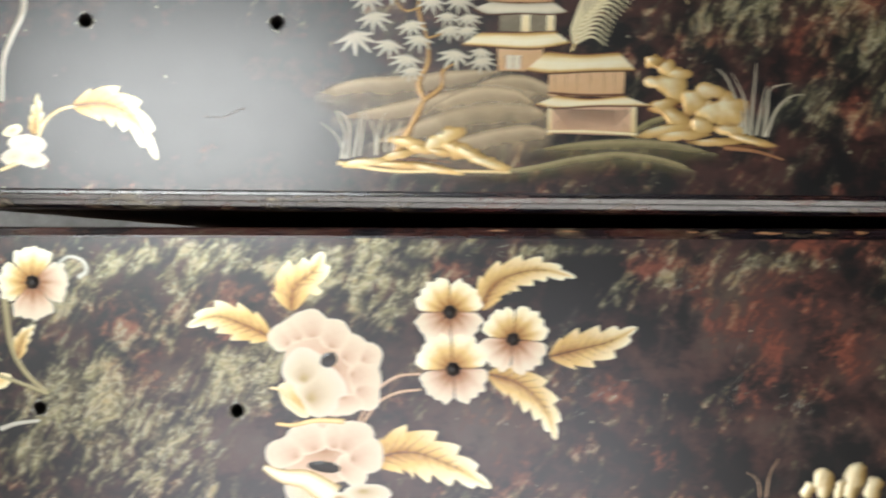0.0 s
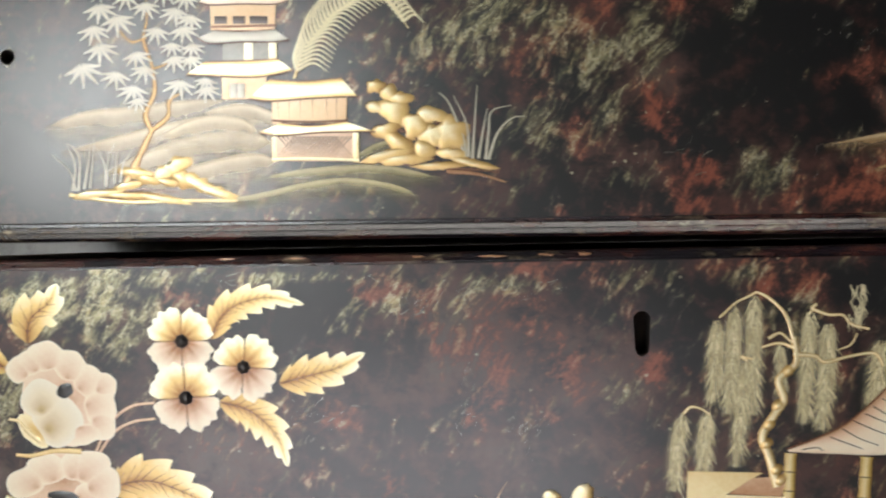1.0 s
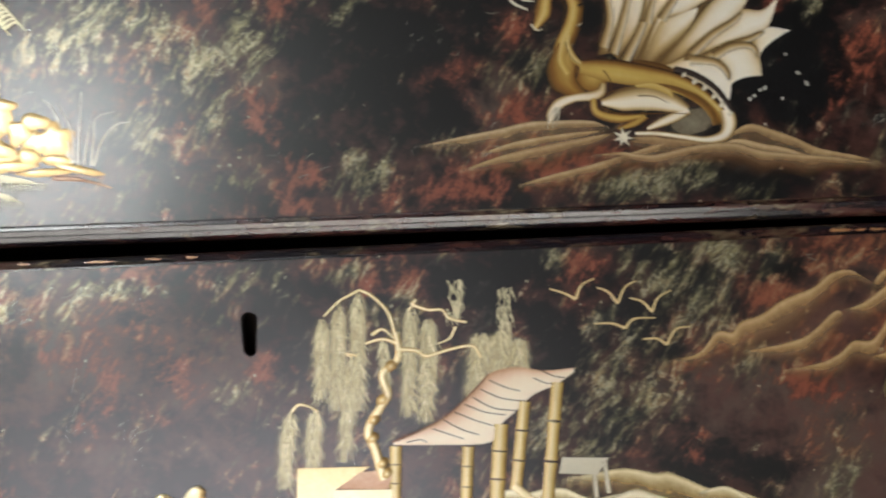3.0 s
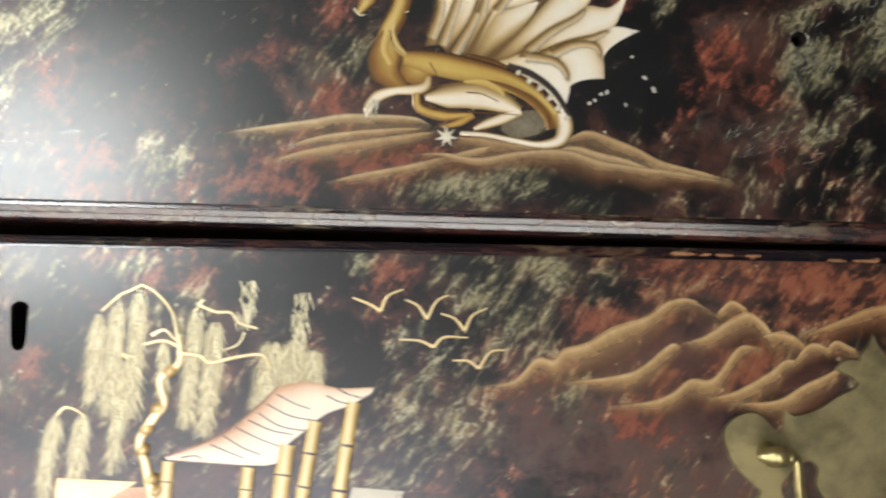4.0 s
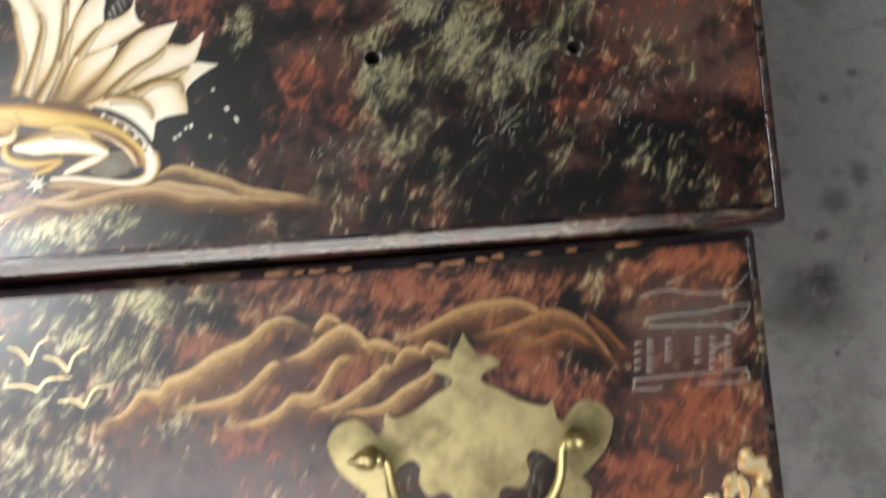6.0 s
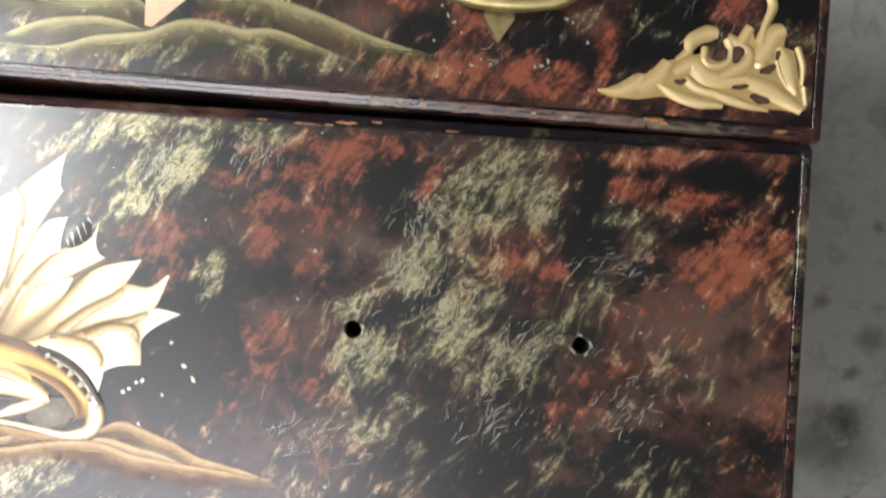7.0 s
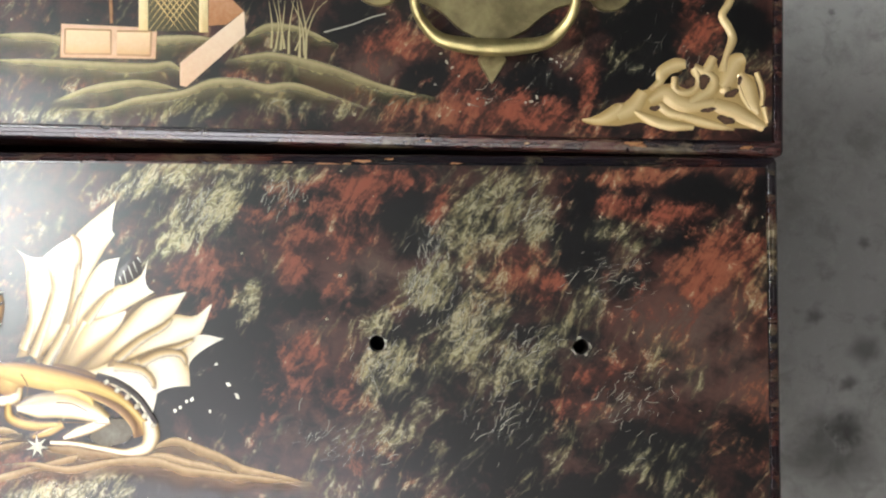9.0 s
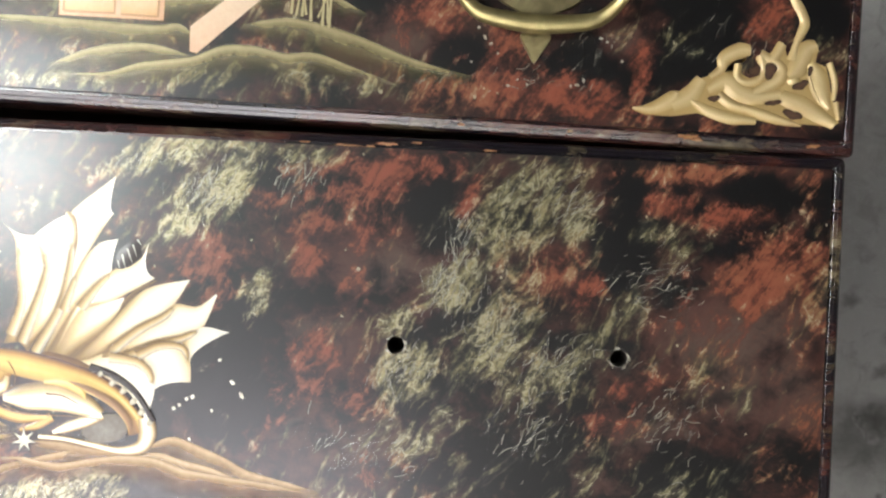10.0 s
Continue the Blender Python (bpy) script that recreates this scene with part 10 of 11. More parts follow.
blades("dash_row", [([(103.0, -132.8), (106.4, -132.3)], 1.0), ([(102.6, -136.5), (105.9, -136.0)], 1.0), ([(102.1, -140.3), (105.5, -139.8)], 1.0), ([(101.8, -143.5), (105.1, -143.1)], 1.0), ([(108.4, -132.2), (111.8, -131.7)], 1.0), ([(108.2, -134.2), (111.5, -133.7)], 1.0), ([(107.9, -136.5), (111.3, -136.0)], 1.0), ([(107.6, -139.5), (110.9, -139.0)], 1.0), ([(107.2, -142.2), (110.6, -141.7)], 1.0), ([(106.9, -144.7), (110.3, -144.2)], 1.0), ([(116.3, -132.3), (119.6, -131.8)], 1.0), ([(115.9, -135.3), (119.3, -134.9)], 1.0), ([(115.6, -138.1), (119.0, -137.6)], 1.0), ([(115.3, -140.6), (118.7, -140.1)], 1.0), ([(129.2, -133.1), (132.6, -132.7)], 1.0), ([(128.8, -135.9), (132.2, -135.4)], 1.0), ([(128.5, -138.7), (131.9, -138.2)], 1.0), ([(128.0, -142.4), (131.4, -142.0)], 1.0), ([(135.6, -132.9), (139.0, -132.4)], 1.0), ([(135.2, -135.9), (138.6, -135.4)], 1.0), ([(134.8, -139.2), (138.2, -138.7)], 1.0), ([(134.4, -142.2), (137.8, -141.7)], 1.0), ([(134.0, -145.5), (137.4, -145.0)], 1.0), ([(142.2, -132.9), (145.6, -132.5)], 1.0), ([(141.8, -136.0), (145.2, -135.5)], 1.0), ([(141.4, -139.2), (144.8, -138.8)], 1.0), ([(141.0, -142.5), (144.4, -142.0)], 1.0), ([(140.7, -145.3), (144.0, -144.8)], 1.0)], 0.75, material=CHALK, parent=scr)

# gilt chips on the lips
level()
on("C")
chip(-48.9, -91.2, 6.5, 0.9, 0)
chip(-37.8, -91.3, 2.8, 0.6, 0)
chip(-30.7, -91.5, 4.4, 0.8, 0)
chip(-18.5, -91.6, 3.6, 0.9, 3)
chip(16.1, -92.4, 5.3, 0.9, 3)
chip(24.7, -92.2, 2.4, 0.6, 3)
chip(30.4, -92.1, 5.3, 1.1, 3)
chip(40.7, -91.5, 3.6, 0.8, 3)
chip(48.0, -90.6, 3.2, 1.1, 3)
chip(63.4, -90.6, 4.4, 0.5, 3)
chip(79.9, -90.3, 6.1, 0.5, 3)
chip(102.7, -89.8, 8.1, 0.8, 3)
on("B")
chip(-23.9, 78.6, 7.3, 0.7, -0)
chip(-13.9, 78.8, 3.3, 0.5, -0)
chip(-6.7, 80.0, 5.4, 0.7, -0)
chip(5.1, 81.1, 2.5, 0.5, -0)
chip(33.3, 79.4, 3.6, 0.4, -0)
chip(-39.4, 79.5, 2.9, 0.4, -0)
on("C")
chip(-387.3, -93.2, 8.6, 0.6, -1)
chip(-420.1, -93.2, 3.4, 0.5, -1)
chip(-476.1, -93.4, 5.2, 0.5, -1)
chip(-508.0, -93.4, 4.5, 0.5, -1)
chip(-361.7, -92.8, 4.1, 0.6, -1)
chip(-344.7, -92.7, 3.1, 0.8, -1)

# drawer with gold rockwork
level()
on("A")
ridge([(-178.5, 136.0), (-153.5, 136.7), (-135.9, 134.8), (-113.3, 135.0), (-85.8, 136.2), (-68.2, 134.3)], 12.4, 0.85, 0.4, material=MOSS, label="soft olive-gold hill")
ridge([(-178.1, 124.6), (-153.1, 125.0), (-128.1, 124.2), (-103.0, 123.4), (-93.0, 124.4), (-85.4, 118.9)], 11.4, 0.7, 0.35, material=MOSS)
ridge([(-145.0, 105.8), (-130.2, 112.3), (-117.8, 115.1), (-102.8, 115.7), (-85.3, 111.3)], 9.9, 0.8, 0.35, material=MOSS)
ridge([(-144.9, 102.8), (-122.5, 103.5), (-107.7, 108.1), (-87.8, 111.3), (-75.4, 116.4), (-62.9, 117.0), (-50.3, 114.6), (-37.8, 115.2), (-22.7, 110.5), (-5.1, 104.3)], 10.9, 0.8, 0.3, material=MOSS)
ridge([(-68.0, 125.1), (-58.0, 127.7), (-48.0, 128.8), (-33.0, 126.4), (-17.9, 121.9), (2.3, 114.5), (24.8, 109.0)], 12.4, 0.75, 0.3, material=MOSS)
ridge([(-60.7, 134.9), (-53.2, 140.5), (-45.7, 142.1), (-33.1, 139.6), (-18.0, 132.1)], 9.9, 0.75, 0.35, material=MOSS)
plt = motif("painted_planter", -122.0, 132.6, "pink panelled planter box")
flat_shape("box_face", [(-141.6, 140.9), (-98.9, 139.2), (-99.3, 125.2), (-141.6, 125.6)], 0.48, 0.6, 90, material=BLUSH, parent=plt)
flat_shape("panel", [(-139.5, 138.4), (-119.4, 138.0), (-119.1, 127.3), (-139.7, 127.4)], 0.5, 1.0, 90, material=TERRA, parent=plt)
flat_shape("panel", [(-116.7, 137.5), (-101.4, 137.6), (-101.6, 126.7), (-116.6, 127.1)], 0.5, 1.0, 90, material=TERRA, parent=plt)
for line in ([(-139.7, 138.4), (-119.4, 138.0)], [(-139.6, 138.4), (-139.7, 127.4)], [(-139.7, 127.3), (-119.1, 127.2)], [(-116.7, 137.6), (-101.4, 137.6)], [(-101.4, 137.6), (-101.6, 126.7)], [(-116.6, 127.0), (-101.6, 126.6)], [(-119.4, 138.0), (-119.1, 127.3)]):
    stroke("panel_line", line, 0.8, 0.8, 0.3, material=TERRA, parent=plt, dome=0.0)
stroke("post", [(-120.5, 159.5), (-119.7, 149.2), (-119.2, 141.1)], 2.5, 1.5, 0.5, material=OCHRE, parent=plt)
wal = motif("painted_wall", -73.2, 131.7, "pink angled garden wall")
flat_shape("wall_face", [(-88.5, 123.5), (-60.4, 147.1), (-59.7, 136.4), (-85.3, 112.8), (-88.3, 113.3)], 0.55, 0.85, 90, material=BLUSH, parent=wal)
flat_shape("wall_back", [(-76.3, 162.4), (-60.4, 147.1), (-68.3, 140.9), (-76.3, 140.3)], 0.3, 0.45, 90, material=BLUSH, parent=wal)
lat = motif("painted_lattice", -92.3, 146.9, "gilt lattice screen between posts")
flat_shape("backing", [(-103.6, 167.3), (-80.9, 167.5), (-80.3, 137.8), (-102.9, 137.6)], 0.1, 0.2, 90, material=MOSS, parent=lat)
flat_shape("post", [(-107.8, 167.3), (-103.6, 167.3), (-102.9, 137.1), (-107.1, 137.1)], 0.7, 0.85, 90, parent=lat)
flat_shape("post", [(-80.9, 167.5), (-76.9, 167.5), (-76.3, 137.3), (-80.3, 137.3)], 0.7, 0.85, 90, parent=lat)
blades("lattice", [([(-103.3, 156.3), (-89.1, 138.1)], 1.1), ([(-80.7, 156.5), (-94.1, 138.1)], 1.1), ([(-103.4, 159.9), (-86.3, 138.1)], 1.1), ([(-80.8, 160.1), (-96.9, 138.1)], 1.1), ([(-103.5, 163.6), (-83.6, 138.2)], 1.1), ([(-80.8, 163.8), (-99.6, 138.0)], 1.1), ([(-103.6, 167.3), (-80.8, 138.2)], 1.1), ([(-80.9, 167.5), (-102.4, 138.0)], 1.1), ([(-100.8, 167.3), (-80.4, 141.2)], 1.1), ([(-83.7, 167.4), (-102.9, 141.0)], 1.1), ([(-98.0, 167.3), (-80.4, 144.8)], 1.1), ([(-86.4, 167.4), (-103.0, 144.6)], 1.1), ([(-95.3, 167.4), (-80.5, 148.5)], 1.1), ([(-89.2, 167.4), (-103.1, 148.3)], 1.1), ([(-92.5, 167.4), (-80.6, 152.1)], 1.1), ([(-92.0, 167.4), (-103.2, 152.0)], 1.1), ([(-89.7, 167.4), (-80.7, 155.8)], 1.1), ([(-94.8, 167.4), (-103.3, 155.6)], 1.1), ([(-87.0, 167.4), (-80.7, 159.4)], 1.1), ([(-97.5, 167.3), (-103.4, 159.3)], 1.1), ([(-84.2, 167.4), (-80.8, 163.1)], 1.1), ([(-100.3, 167.3), (-103.5, 162.9)], 1.1), ([(-81.4, 167.5), (-80.9, 166.8)], 1.1), ([(-103.1, 167.3), (-103.6, 166.6)], 1.1)], 0.7, material=GILT, parent=lat)
on("A")
blades("painted_reed", [([(-48.2, 130.4), (-47.9, 140.3), (-49.4, 151.7)], 1.5), ([(-43.9, 129.5), (-43.3, 139.4), (-42.2, 152.1)], 1.5), ([(-40.3, 128.0), (-40.3, 138.4), (-38.2, 153.5)], 1.5), ([(-35.6, 125.9), (-35.5, 138.6), (-37.0, 152.4)], 1.6), ([(-32.9, 125.5), (-32.8, 138.8), (-35.9, 153.6)], 1.6), ([(-46.2, 130.0), (-45.1, 141.6), (-48.1, 154.1)], 1.3), ([(-37.5, 129.3), (-33.4, 139.9), (-28.4, 152.8)], 1.0), ([(-34.0, 129.5), (-29.2, 145.9), (-21.0, 154.4)], 0.9), ([(-42.2, 130.2), (-44.0, 141.6), (-45.9, 155.4)], 1.3), ([(-33.3, 127.2), (-34.7, 141.0), (-39.7, 152.2)], 1.3)], 1.0, material=MOSS, label="olive-gold reeds")
stroke("painted_twig", [(-24.7, 137.8), (-12.7, 141.2), (-3.7, 144.7), (2.6, 146.4)], 0.8, 0.6, 0.6, material=PALE)
on("A")
level()
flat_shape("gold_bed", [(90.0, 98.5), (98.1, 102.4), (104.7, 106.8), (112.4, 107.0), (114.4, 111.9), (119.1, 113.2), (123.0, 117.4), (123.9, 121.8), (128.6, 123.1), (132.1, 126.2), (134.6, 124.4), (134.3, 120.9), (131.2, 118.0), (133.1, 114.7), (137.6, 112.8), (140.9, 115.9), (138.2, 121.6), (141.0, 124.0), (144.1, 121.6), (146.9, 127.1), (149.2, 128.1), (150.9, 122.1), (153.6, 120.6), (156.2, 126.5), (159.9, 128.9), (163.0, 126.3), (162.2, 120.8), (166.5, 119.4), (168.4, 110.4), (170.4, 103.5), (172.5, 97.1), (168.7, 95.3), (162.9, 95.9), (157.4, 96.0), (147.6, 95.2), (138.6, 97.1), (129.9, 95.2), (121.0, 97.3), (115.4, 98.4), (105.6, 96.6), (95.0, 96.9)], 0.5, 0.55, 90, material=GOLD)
# One even gold; paler middle tones paint in the highlights on raised lumps.
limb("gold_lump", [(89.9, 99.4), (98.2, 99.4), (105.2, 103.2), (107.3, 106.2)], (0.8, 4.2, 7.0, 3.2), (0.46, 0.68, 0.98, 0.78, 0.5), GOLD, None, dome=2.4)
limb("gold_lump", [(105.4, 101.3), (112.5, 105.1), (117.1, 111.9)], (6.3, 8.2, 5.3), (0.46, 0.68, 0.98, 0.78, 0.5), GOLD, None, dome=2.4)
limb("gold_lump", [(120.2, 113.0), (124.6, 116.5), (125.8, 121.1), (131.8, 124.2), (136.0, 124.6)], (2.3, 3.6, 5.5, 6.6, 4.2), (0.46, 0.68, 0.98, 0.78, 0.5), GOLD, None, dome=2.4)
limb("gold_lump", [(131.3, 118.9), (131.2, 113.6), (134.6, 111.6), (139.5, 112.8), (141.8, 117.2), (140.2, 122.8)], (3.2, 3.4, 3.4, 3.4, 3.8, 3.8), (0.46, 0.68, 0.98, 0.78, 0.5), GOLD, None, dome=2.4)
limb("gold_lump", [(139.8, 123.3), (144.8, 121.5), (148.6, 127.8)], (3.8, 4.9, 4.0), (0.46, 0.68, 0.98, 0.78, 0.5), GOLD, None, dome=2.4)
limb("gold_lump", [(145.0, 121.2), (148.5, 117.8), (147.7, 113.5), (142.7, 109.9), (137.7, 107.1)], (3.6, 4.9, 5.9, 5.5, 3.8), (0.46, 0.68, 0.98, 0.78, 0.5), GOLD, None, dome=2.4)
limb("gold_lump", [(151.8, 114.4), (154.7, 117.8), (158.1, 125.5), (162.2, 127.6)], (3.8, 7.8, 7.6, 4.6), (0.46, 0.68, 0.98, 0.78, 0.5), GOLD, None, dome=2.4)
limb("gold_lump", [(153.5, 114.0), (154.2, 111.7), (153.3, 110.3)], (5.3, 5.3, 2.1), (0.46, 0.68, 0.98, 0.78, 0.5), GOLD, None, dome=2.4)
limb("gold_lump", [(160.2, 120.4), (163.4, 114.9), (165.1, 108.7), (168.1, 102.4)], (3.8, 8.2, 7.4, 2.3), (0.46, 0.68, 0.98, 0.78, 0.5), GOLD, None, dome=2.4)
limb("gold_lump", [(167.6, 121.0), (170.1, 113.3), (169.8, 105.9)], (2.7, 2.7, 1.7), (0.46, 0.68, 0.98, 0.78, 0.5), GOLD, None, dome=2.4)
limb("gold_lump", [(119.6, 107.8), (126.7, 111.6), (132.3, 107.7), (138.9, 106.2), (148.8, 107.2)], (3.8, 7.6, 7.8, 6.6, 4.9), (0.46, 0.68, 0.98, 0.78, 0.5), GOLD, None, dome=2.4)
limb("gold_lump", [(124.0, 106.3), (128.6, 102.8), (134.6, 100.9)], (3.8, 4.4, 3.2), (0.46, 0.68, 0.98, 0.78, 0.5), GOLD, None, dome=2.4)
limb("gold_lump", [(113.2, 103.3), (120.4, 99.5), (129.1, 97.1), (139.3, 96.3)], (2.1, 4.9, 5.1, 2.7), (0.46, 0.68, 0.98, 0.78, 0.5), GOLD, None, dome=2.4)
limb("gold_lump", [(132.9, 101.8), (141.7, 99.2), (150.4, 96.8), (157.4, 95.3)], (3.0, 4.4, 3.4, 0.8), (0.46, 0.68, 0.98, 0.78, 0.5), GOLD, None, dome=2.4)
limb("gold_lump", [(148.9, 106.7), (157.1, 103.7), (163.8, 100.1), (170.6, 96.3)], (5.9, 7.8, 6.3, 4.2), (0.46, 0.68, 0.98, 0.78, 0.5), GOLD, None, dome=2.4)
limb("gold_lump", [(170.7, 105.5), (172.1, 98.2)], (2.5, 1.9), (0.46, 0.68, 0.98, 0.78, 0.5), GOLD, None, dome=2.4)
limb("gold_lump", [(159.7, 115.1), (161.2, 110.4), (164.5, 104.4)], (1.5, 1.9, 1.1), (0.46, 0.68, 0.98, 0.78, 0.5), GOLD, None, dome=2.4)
lay("gap", disc(122.1, 104.4, oval(2.5, 1.2, 10, 0.15, 3), 0.9, 0.5, 0.0, 2, 0, 0, 0.7, 1.0), DARKLINE)
lay("gap", disc(137.9, 116.3, oval(2.7, 2.1, 35, 0.15, 3), 0.9, 0.5, 0.0, 2, 0, 0, 0.7, 1.0), DARKLINE)
lay("gap", disc(145.7, 103.8, oval(3.8, 1.0, 10, 0.15, 3), 0.9, 0.5, 0.0, 2, 0, 0, 0.7, 1.0), DARKLINE)
lay("gap", disc(153.5, 99.4, oval(4.2, 1.8, -15, 0.15, 3), 0.9, 0.5, 0.0, 2, 0, 0, 0.7, 1.0), DARKLINE)
lay("gap", disc(156.2, 111.3, oval(3.6, 1.6, 25, 0.15, 3), 0.9, 0.5, 0.0, 2, 0, 0, 0.7, 1.0), DARKLINE)
lay("gap", disc(159.8, 117.5, oval(1.0, 2.1, -10, 0.15, 3), 0.9, 0.5, 0.0, 2, 0, 0, 0.7, 1.0), DARKLINE)
lay("gap", disc(144.0, 116.8, oval(2.3, 3.6, -15, 0.15, 3), 0.9, 0.5, 0.0, 2, 0, 0, 0.7, 1.0), DARKLINE)
on("A")
# Highlight along the stem is painted in by its paler middle tones.
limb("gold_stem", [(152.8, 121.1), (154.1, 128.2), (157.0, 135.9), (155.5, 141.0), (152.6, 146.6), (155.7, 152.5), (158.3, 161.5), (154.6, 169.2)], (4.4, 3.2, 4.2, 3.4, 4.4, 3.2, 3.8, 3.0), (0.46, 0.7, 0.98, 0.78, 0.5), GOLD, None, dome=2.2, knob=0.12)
flecks("painted_fleck", [(32.3, 122.3), (35.3, 118.5), (29.8, 124.8), (27.2, 128.6), (39.9, 105.8), (43.6, 108.4), (47.4, 106.7), (67.4, 107.3), (69.9, 109.3), (64.9, 106.8), (85.0, 117.6), (78.7, 125.1), (76.2, 126.4), (24.8, 114.6)], 0.7, 0.35, label="pale gold paint flecks")

# gilt chips on the lip of the drawer with rockwork
level()
on("A")
chip(113.0, 88.9, 4.7, 1.1, -0)
chip(116.7, 88.0, 2.5, 0.7, -0)
chip(163.0, 87.5, 3.6, 0.8, -0)
chip(21.9, 89.6, 1.5, 0.5, -0)
chip(65.7, 88.8, 1.3, 0.4, -0)


# ---- brass pulls ----
def sweep(path, radius, sides=10, flat=1.0):
    """A closed tube along 3D points in metres; radius(s) in metres."""
    bm = bmesh.new()
    rings = []
    for k, p in enumerate(path):
        d = (path[min(k + 1, len(path) - 1)] - path[max(k - 1, 0)]).normalized()
        side = d.cross(Vector((0, 0, 1)))
        side = side.normalized() if side.length > 1e-4 else Vector((0, 1, 0))
        up = side.cross(d)
        r = radius(k / (len(path) - 1))
        rings.append([bm.verts.new(p + side * r * math.cos(2 * math.pi * j / sides) + up * r * flat * math.sin(2 * math.pi * j / sides)) for j in range(sides)])
    for a, b in zip(rings, rings[1:]):
        for j in range(sides):
            bm.faces.new((a[j], a[(j + 1) % sides], b[(j + 1) % sides], b[j]))
    bm.faces.new(rings[0])
    bm.faces.new(rings[-1])
    bmesh.ops.recalc_face_normals(bm, faces=bm.faces)
    return bm


def turned_piece(profile, origin, axis, sides=16):
    """A lathe-turned piece: profile of (along, radius) in mm from origin along axis."""
    axis = Vector(axis).normalized()
    path = [Vector(origin) + axis * a / 1000 for a, _ in profile]
    bm = bmesh.new()
    side = axis.orthogonal().normalized()
    other = axis.cross(side)
    rings = [[bm.verts.new(p + (side * math.cos(2 * math.pi * j / sides) + other * math.sin(2 * math.pi * j / sides)) * max(r, 0.02) / 1000) for j in range(sides)]
             for p, (_, r) in zip(path, profile)]
    for a, b in zip(rings, rings[1:]):
        for j in range(sides):
            bm.faces.new((a[j], a[(j + 1) % sides], b[(j + 1) % sides], b[j]))
    bm.faces.new(rings[0])
    bm.faces.new(rings[-1])
    bmesh.ops.recalc_face_normals(bm, faces=bm.faces)
    return bm


def brass_pull(front, cx, cy, turn, half, bail_low, label):
    """A swan-necked brass pull; half: the right half of its backplate's outline from the top tip to the bottom tip, mm from between the posts."""
    thing = THING[front]
    z0 = H + (LEVEL[front] + 0.3) / 1000
    c, s = math.cos(radians(turn)), math.sin(radians(turn))

    def at(x, y, h):
        return Vector(((cx + x * c - y * s) / 1000, (cy + x * s + y * c) / 1000, z0 + h / 1000))

    pull = new("brass_pull")
    pull.parent = thing
    pull.location = at(0, 0, 0) - thing.location
    tagged(pull, label)
    fine = [(p.x, p.y) for p in curve(half, 4 * (len(half) - 1))]
    line = fine + [(-x, y) for x, y in reversed(fine[1:-1])]
    n = len(line)
    def inset(by):
        inner = []
        for k in range(len(fine)):
            d = (Vector(line[(k + 1) % n]) - Vector(line[k - 1])).normalized()
            b = by * min(1.0, 0.12 + abs(line[k][0]) / 3.0)
            inner.append((0.0 if k in (0, len(fine) - 1) else line[k][0] + d.y * b, line[k][1] - d.x * b))
        return inner + [(-x, y) for x, y in reversed(inner[1:-1])]
    bm = bmesh.new()
    rows = [[bm.verts.new(at(x, y, h)) for x, y in pts] for pts, h in ((line, 0.0), (line, 0.9), (inset(0.2), 1.5), (inset(0.36), 1.8))]
    for a, b in zip(rows, rows[1:]):
        for k in range(n):
            bm.faces.new((a[k], a[(k + 1) % n], b[(k + 1) % n], b[k]))
    bm.faces.new(rows[-1])
    bmesh.ops.recalc_face_normals(bm, faces=bm.faces)
    plate = part("backplate", bm, BRASS, pull, "tarnished pierced brass backplate")
    # Thin bead of brighter brass, added to give the bevel its highlight.
    rim = [at(x, y, 1.45) for x, y in inset(0.18)]
    part("rim", sweep(rim + rim[:1], lambda t: 0.00042, 6), BRASS_BRIGHT, plate, "brighter brass bead added as edge highlight", smooth=True)
    for side in (-1, 1):
        part("post", turned_piece(((0, 4.6), (1.0, 4.6), (2.0, 3.2), (11, 3.0), (14.5, 3.6), (18.5, 3.4), (20, 1.5)), at(43 * side, 0, 1.9), (0, 0, 1)), BRASS_BRIGHT, pull, smooth=True)
        part("acorn_end", turned_piece(((0, 2.4), (2, 3.6), (3.4, 2.7), (5, 3.9), (8, 4.3), (11, 3.6), (13, 1.6), (14.2, 1.5), (15.5, 0.1)), at(36.5 * side, 0, 17.0), (side * c, side * s, 0)), BRASS_BRIGHT, pull, smooth=True)
    low = bail_low
    path = curve([at(-37.5, 0.5, 17), at(-35.5, -3, 17), at(-34.2, -13, 15.5), at(-30, low + 8.5, 12.5), at(-23, low + 2.8, 10.5), at(-11, low + 0.5, 10), at(0, low, 9.5), at(11, low + 0.5, 10),
                  at(23, low + 2.8, 10.5), at(30, low + 8.5, 12.5), at(34.2, -13, 15.5), at(35.5, -3, 17), at(37.5, 0.5, 17)], 48)
    part("bail_handle", sweep(path, lambda t: 0.0020 + 0.0019 * math.sin(math.pi * t) ** 4, 12, 0.7), BRASS_BRIGHT, pull, "curved rubbed brass bail", smooth=True)
    return pull


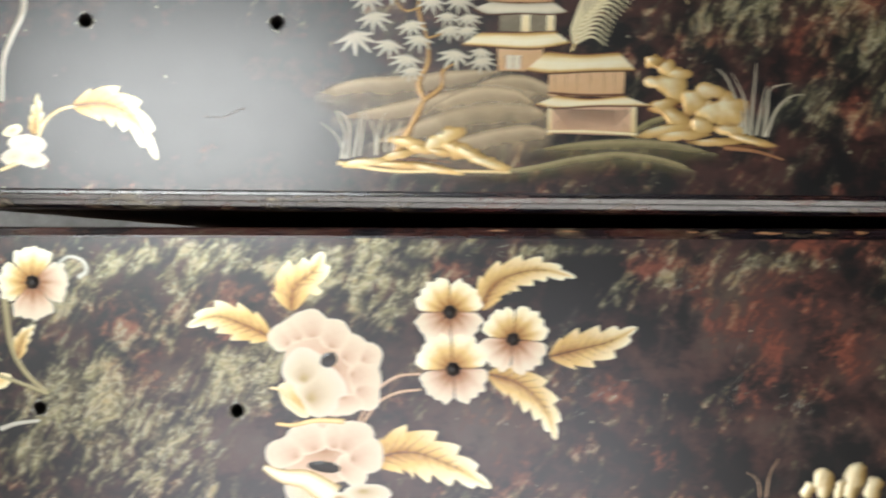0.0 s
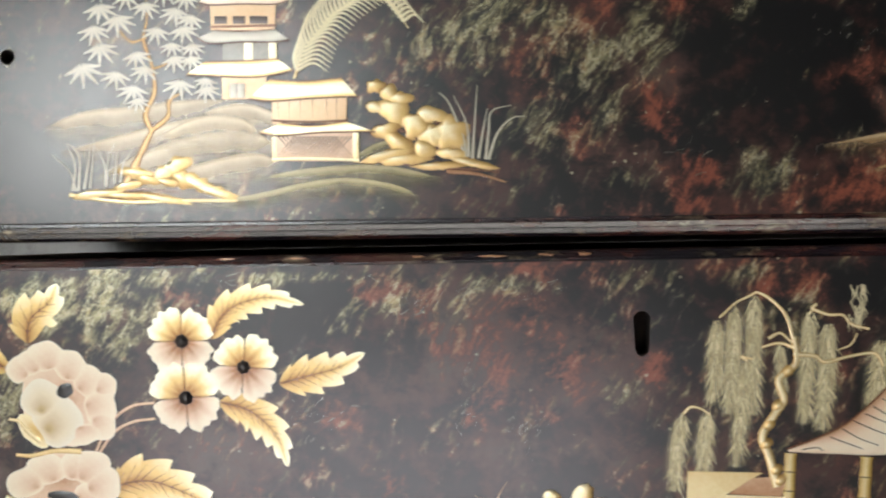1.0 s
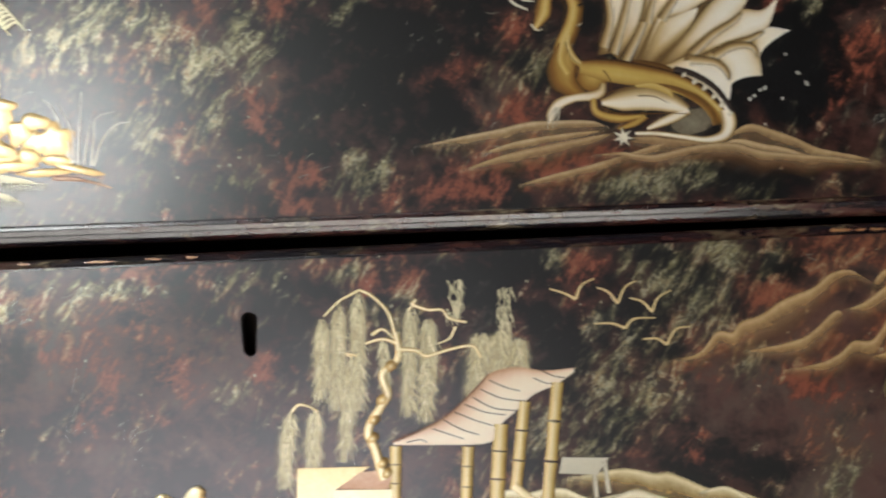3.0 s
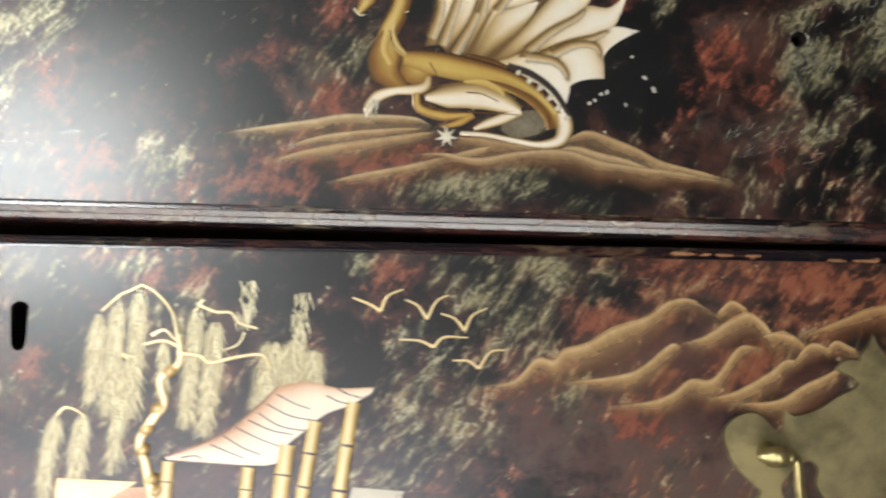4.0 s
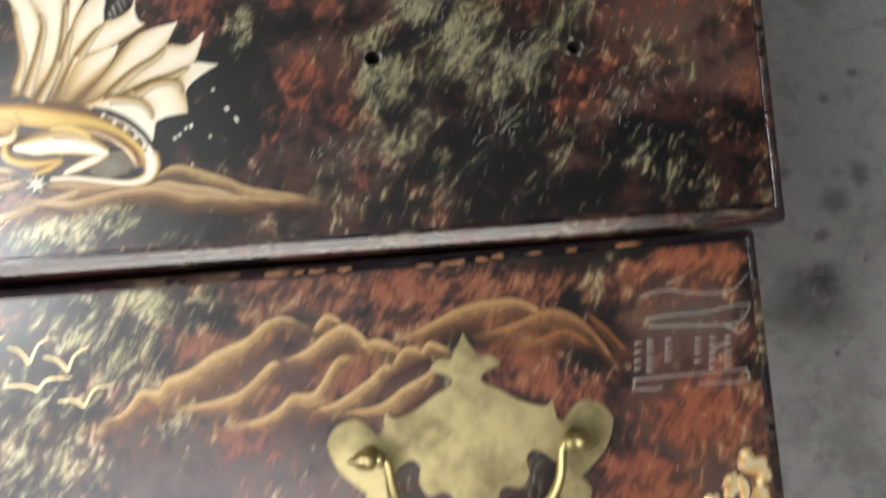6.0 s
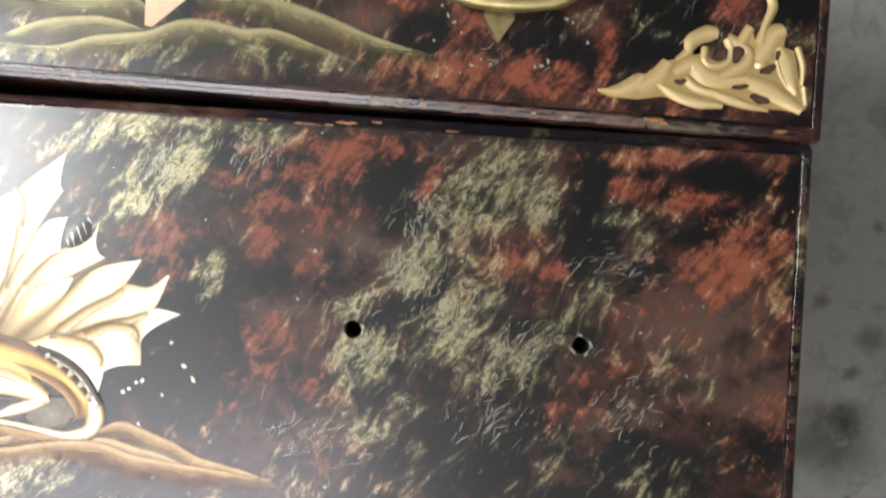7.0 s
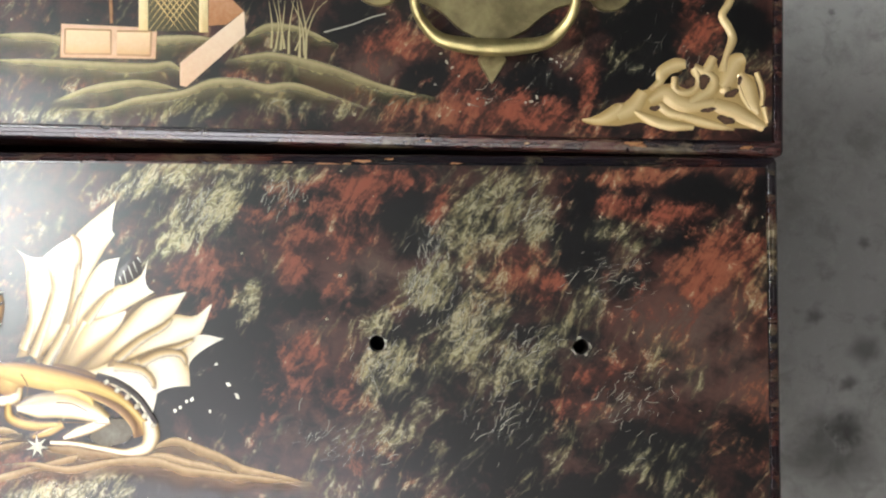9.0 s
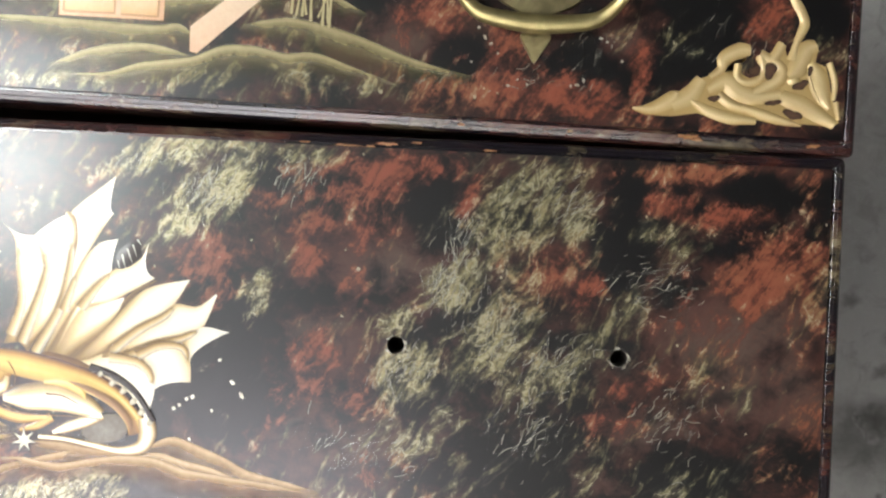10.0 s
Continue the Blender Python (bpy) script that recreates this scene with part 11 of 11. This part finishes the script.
EAR_UP = [(0, 48.4), (2.2, 44.2), (5.0, 40.4), (5.6, 37.9), (8.2, 38.2), (12, 37.4), (15, 34.4), (12.4, 32.4), (8.6, 31), (6.2, 28.6), (8.2, 26.2), (14, 23.4), (20.5, 19), (27, 16.2), (32.5, 15.2), (35.4, 17.3), (36.4, 13.4), (36.8, 9.6), (39.2, 7.8), (42, 11.5), (46, 15.2), (51, 15.8)]
brass_pull("C", 30.0, -170.6, 0.2, EAR_UP + [(57.5, 12.5), (60.6, 6), (56.5, -5), (48.5, -13), (45.5, -16), (49, -22), (45, -28.3), (38.5, -28.2), (34.6, -22.5), (37, -14), (32, -6.5), (26, -3.2), (22.6, -6.5),
           (23.5, -12.5), (19.5, -18.3), (13.5, -17.3), (9.8, -20), (10.5, -26), (13, -30), (9, -36), (4.2, -38.5), (2.4, -42), (0, -45)], -31.0, "tarnished brass pull with pierced backplate and bail")
brass_pull("A", 50.5, 157.5, -1.0, EAR_UP + [(58.5, 13.5), (62.6, 6), (60.5, -4), (54, -8.5), (46.5, -8), (41.5, -3), (36, -6), (29, -7.8), (22, -12), (15, -18.5), (8.5, -21.8), (3.4, -25),
           (3.2, -27.5), (6.2, -31.5), (4.6, -35.5), (2.6, -38.5), (1.3, -41), (0, -42.5)], -28.5, "tarnished brass pull with smooth backplate and bail")


# ---- stains on the floor ----
def floor_stain(x, y, rx, ry, angle, tone):
    verts, faces, tones, alpha = disc(x * 1000, y * 1000, oval(rx * 1000, ry * 1000, angle, 0.12, 5, x * 9), tone, tone + 0.2, 0.0, 4, 0, 0, 0.0)
    verts = [(a, b, 0.0015) for a, b, _ in verts]
    n = 28
    alpha = [0.42] + [v for r in (0.42, 0.34, 0.2, 0.0) for v in [v0 for v0 in [r] * n]]
    tagged(hang("floor_stain", mesh_of("floor_stain", verts, faces, {"tone": tones, "fade": alpha}), STAIN), "dark oily stain soaked into concrete", "stain", kind="structure")
floor_stain(0.424, -0.016, 0.021, 0.019, 0, 0.20)
floor_stain(0.398, 0.303, 0.005, 0.005, 0, 0.00)
floor_stain(0.425, 0.084, 0.008, 0.008, 0, 0.10)
floor_stain(0.377, 0.015, 0.013, 0.009, 20, 0.30)
floor_stain(0.396, -0.110, 0.058, 0.047, 0, 0.35)
floor_stain(0.407, -0.047, 0.014, 0.008, 30, 0.30)
floor_stain(0.451, 0.008, 0.014, 0.019, 0, 0.15)
floor_stain(0.404, -0.086, 0.019, 0.024, 0, 0.30)
floor_stain(0.455, 0.107, 0.008, 0.006, 0, 0.20)
floor_stain(0.410, -0.158, 0.004, 0.005, 0, 0.00)
floor_stain(0.447, -0.073, 0.003, 0.003, 0, 0.10)
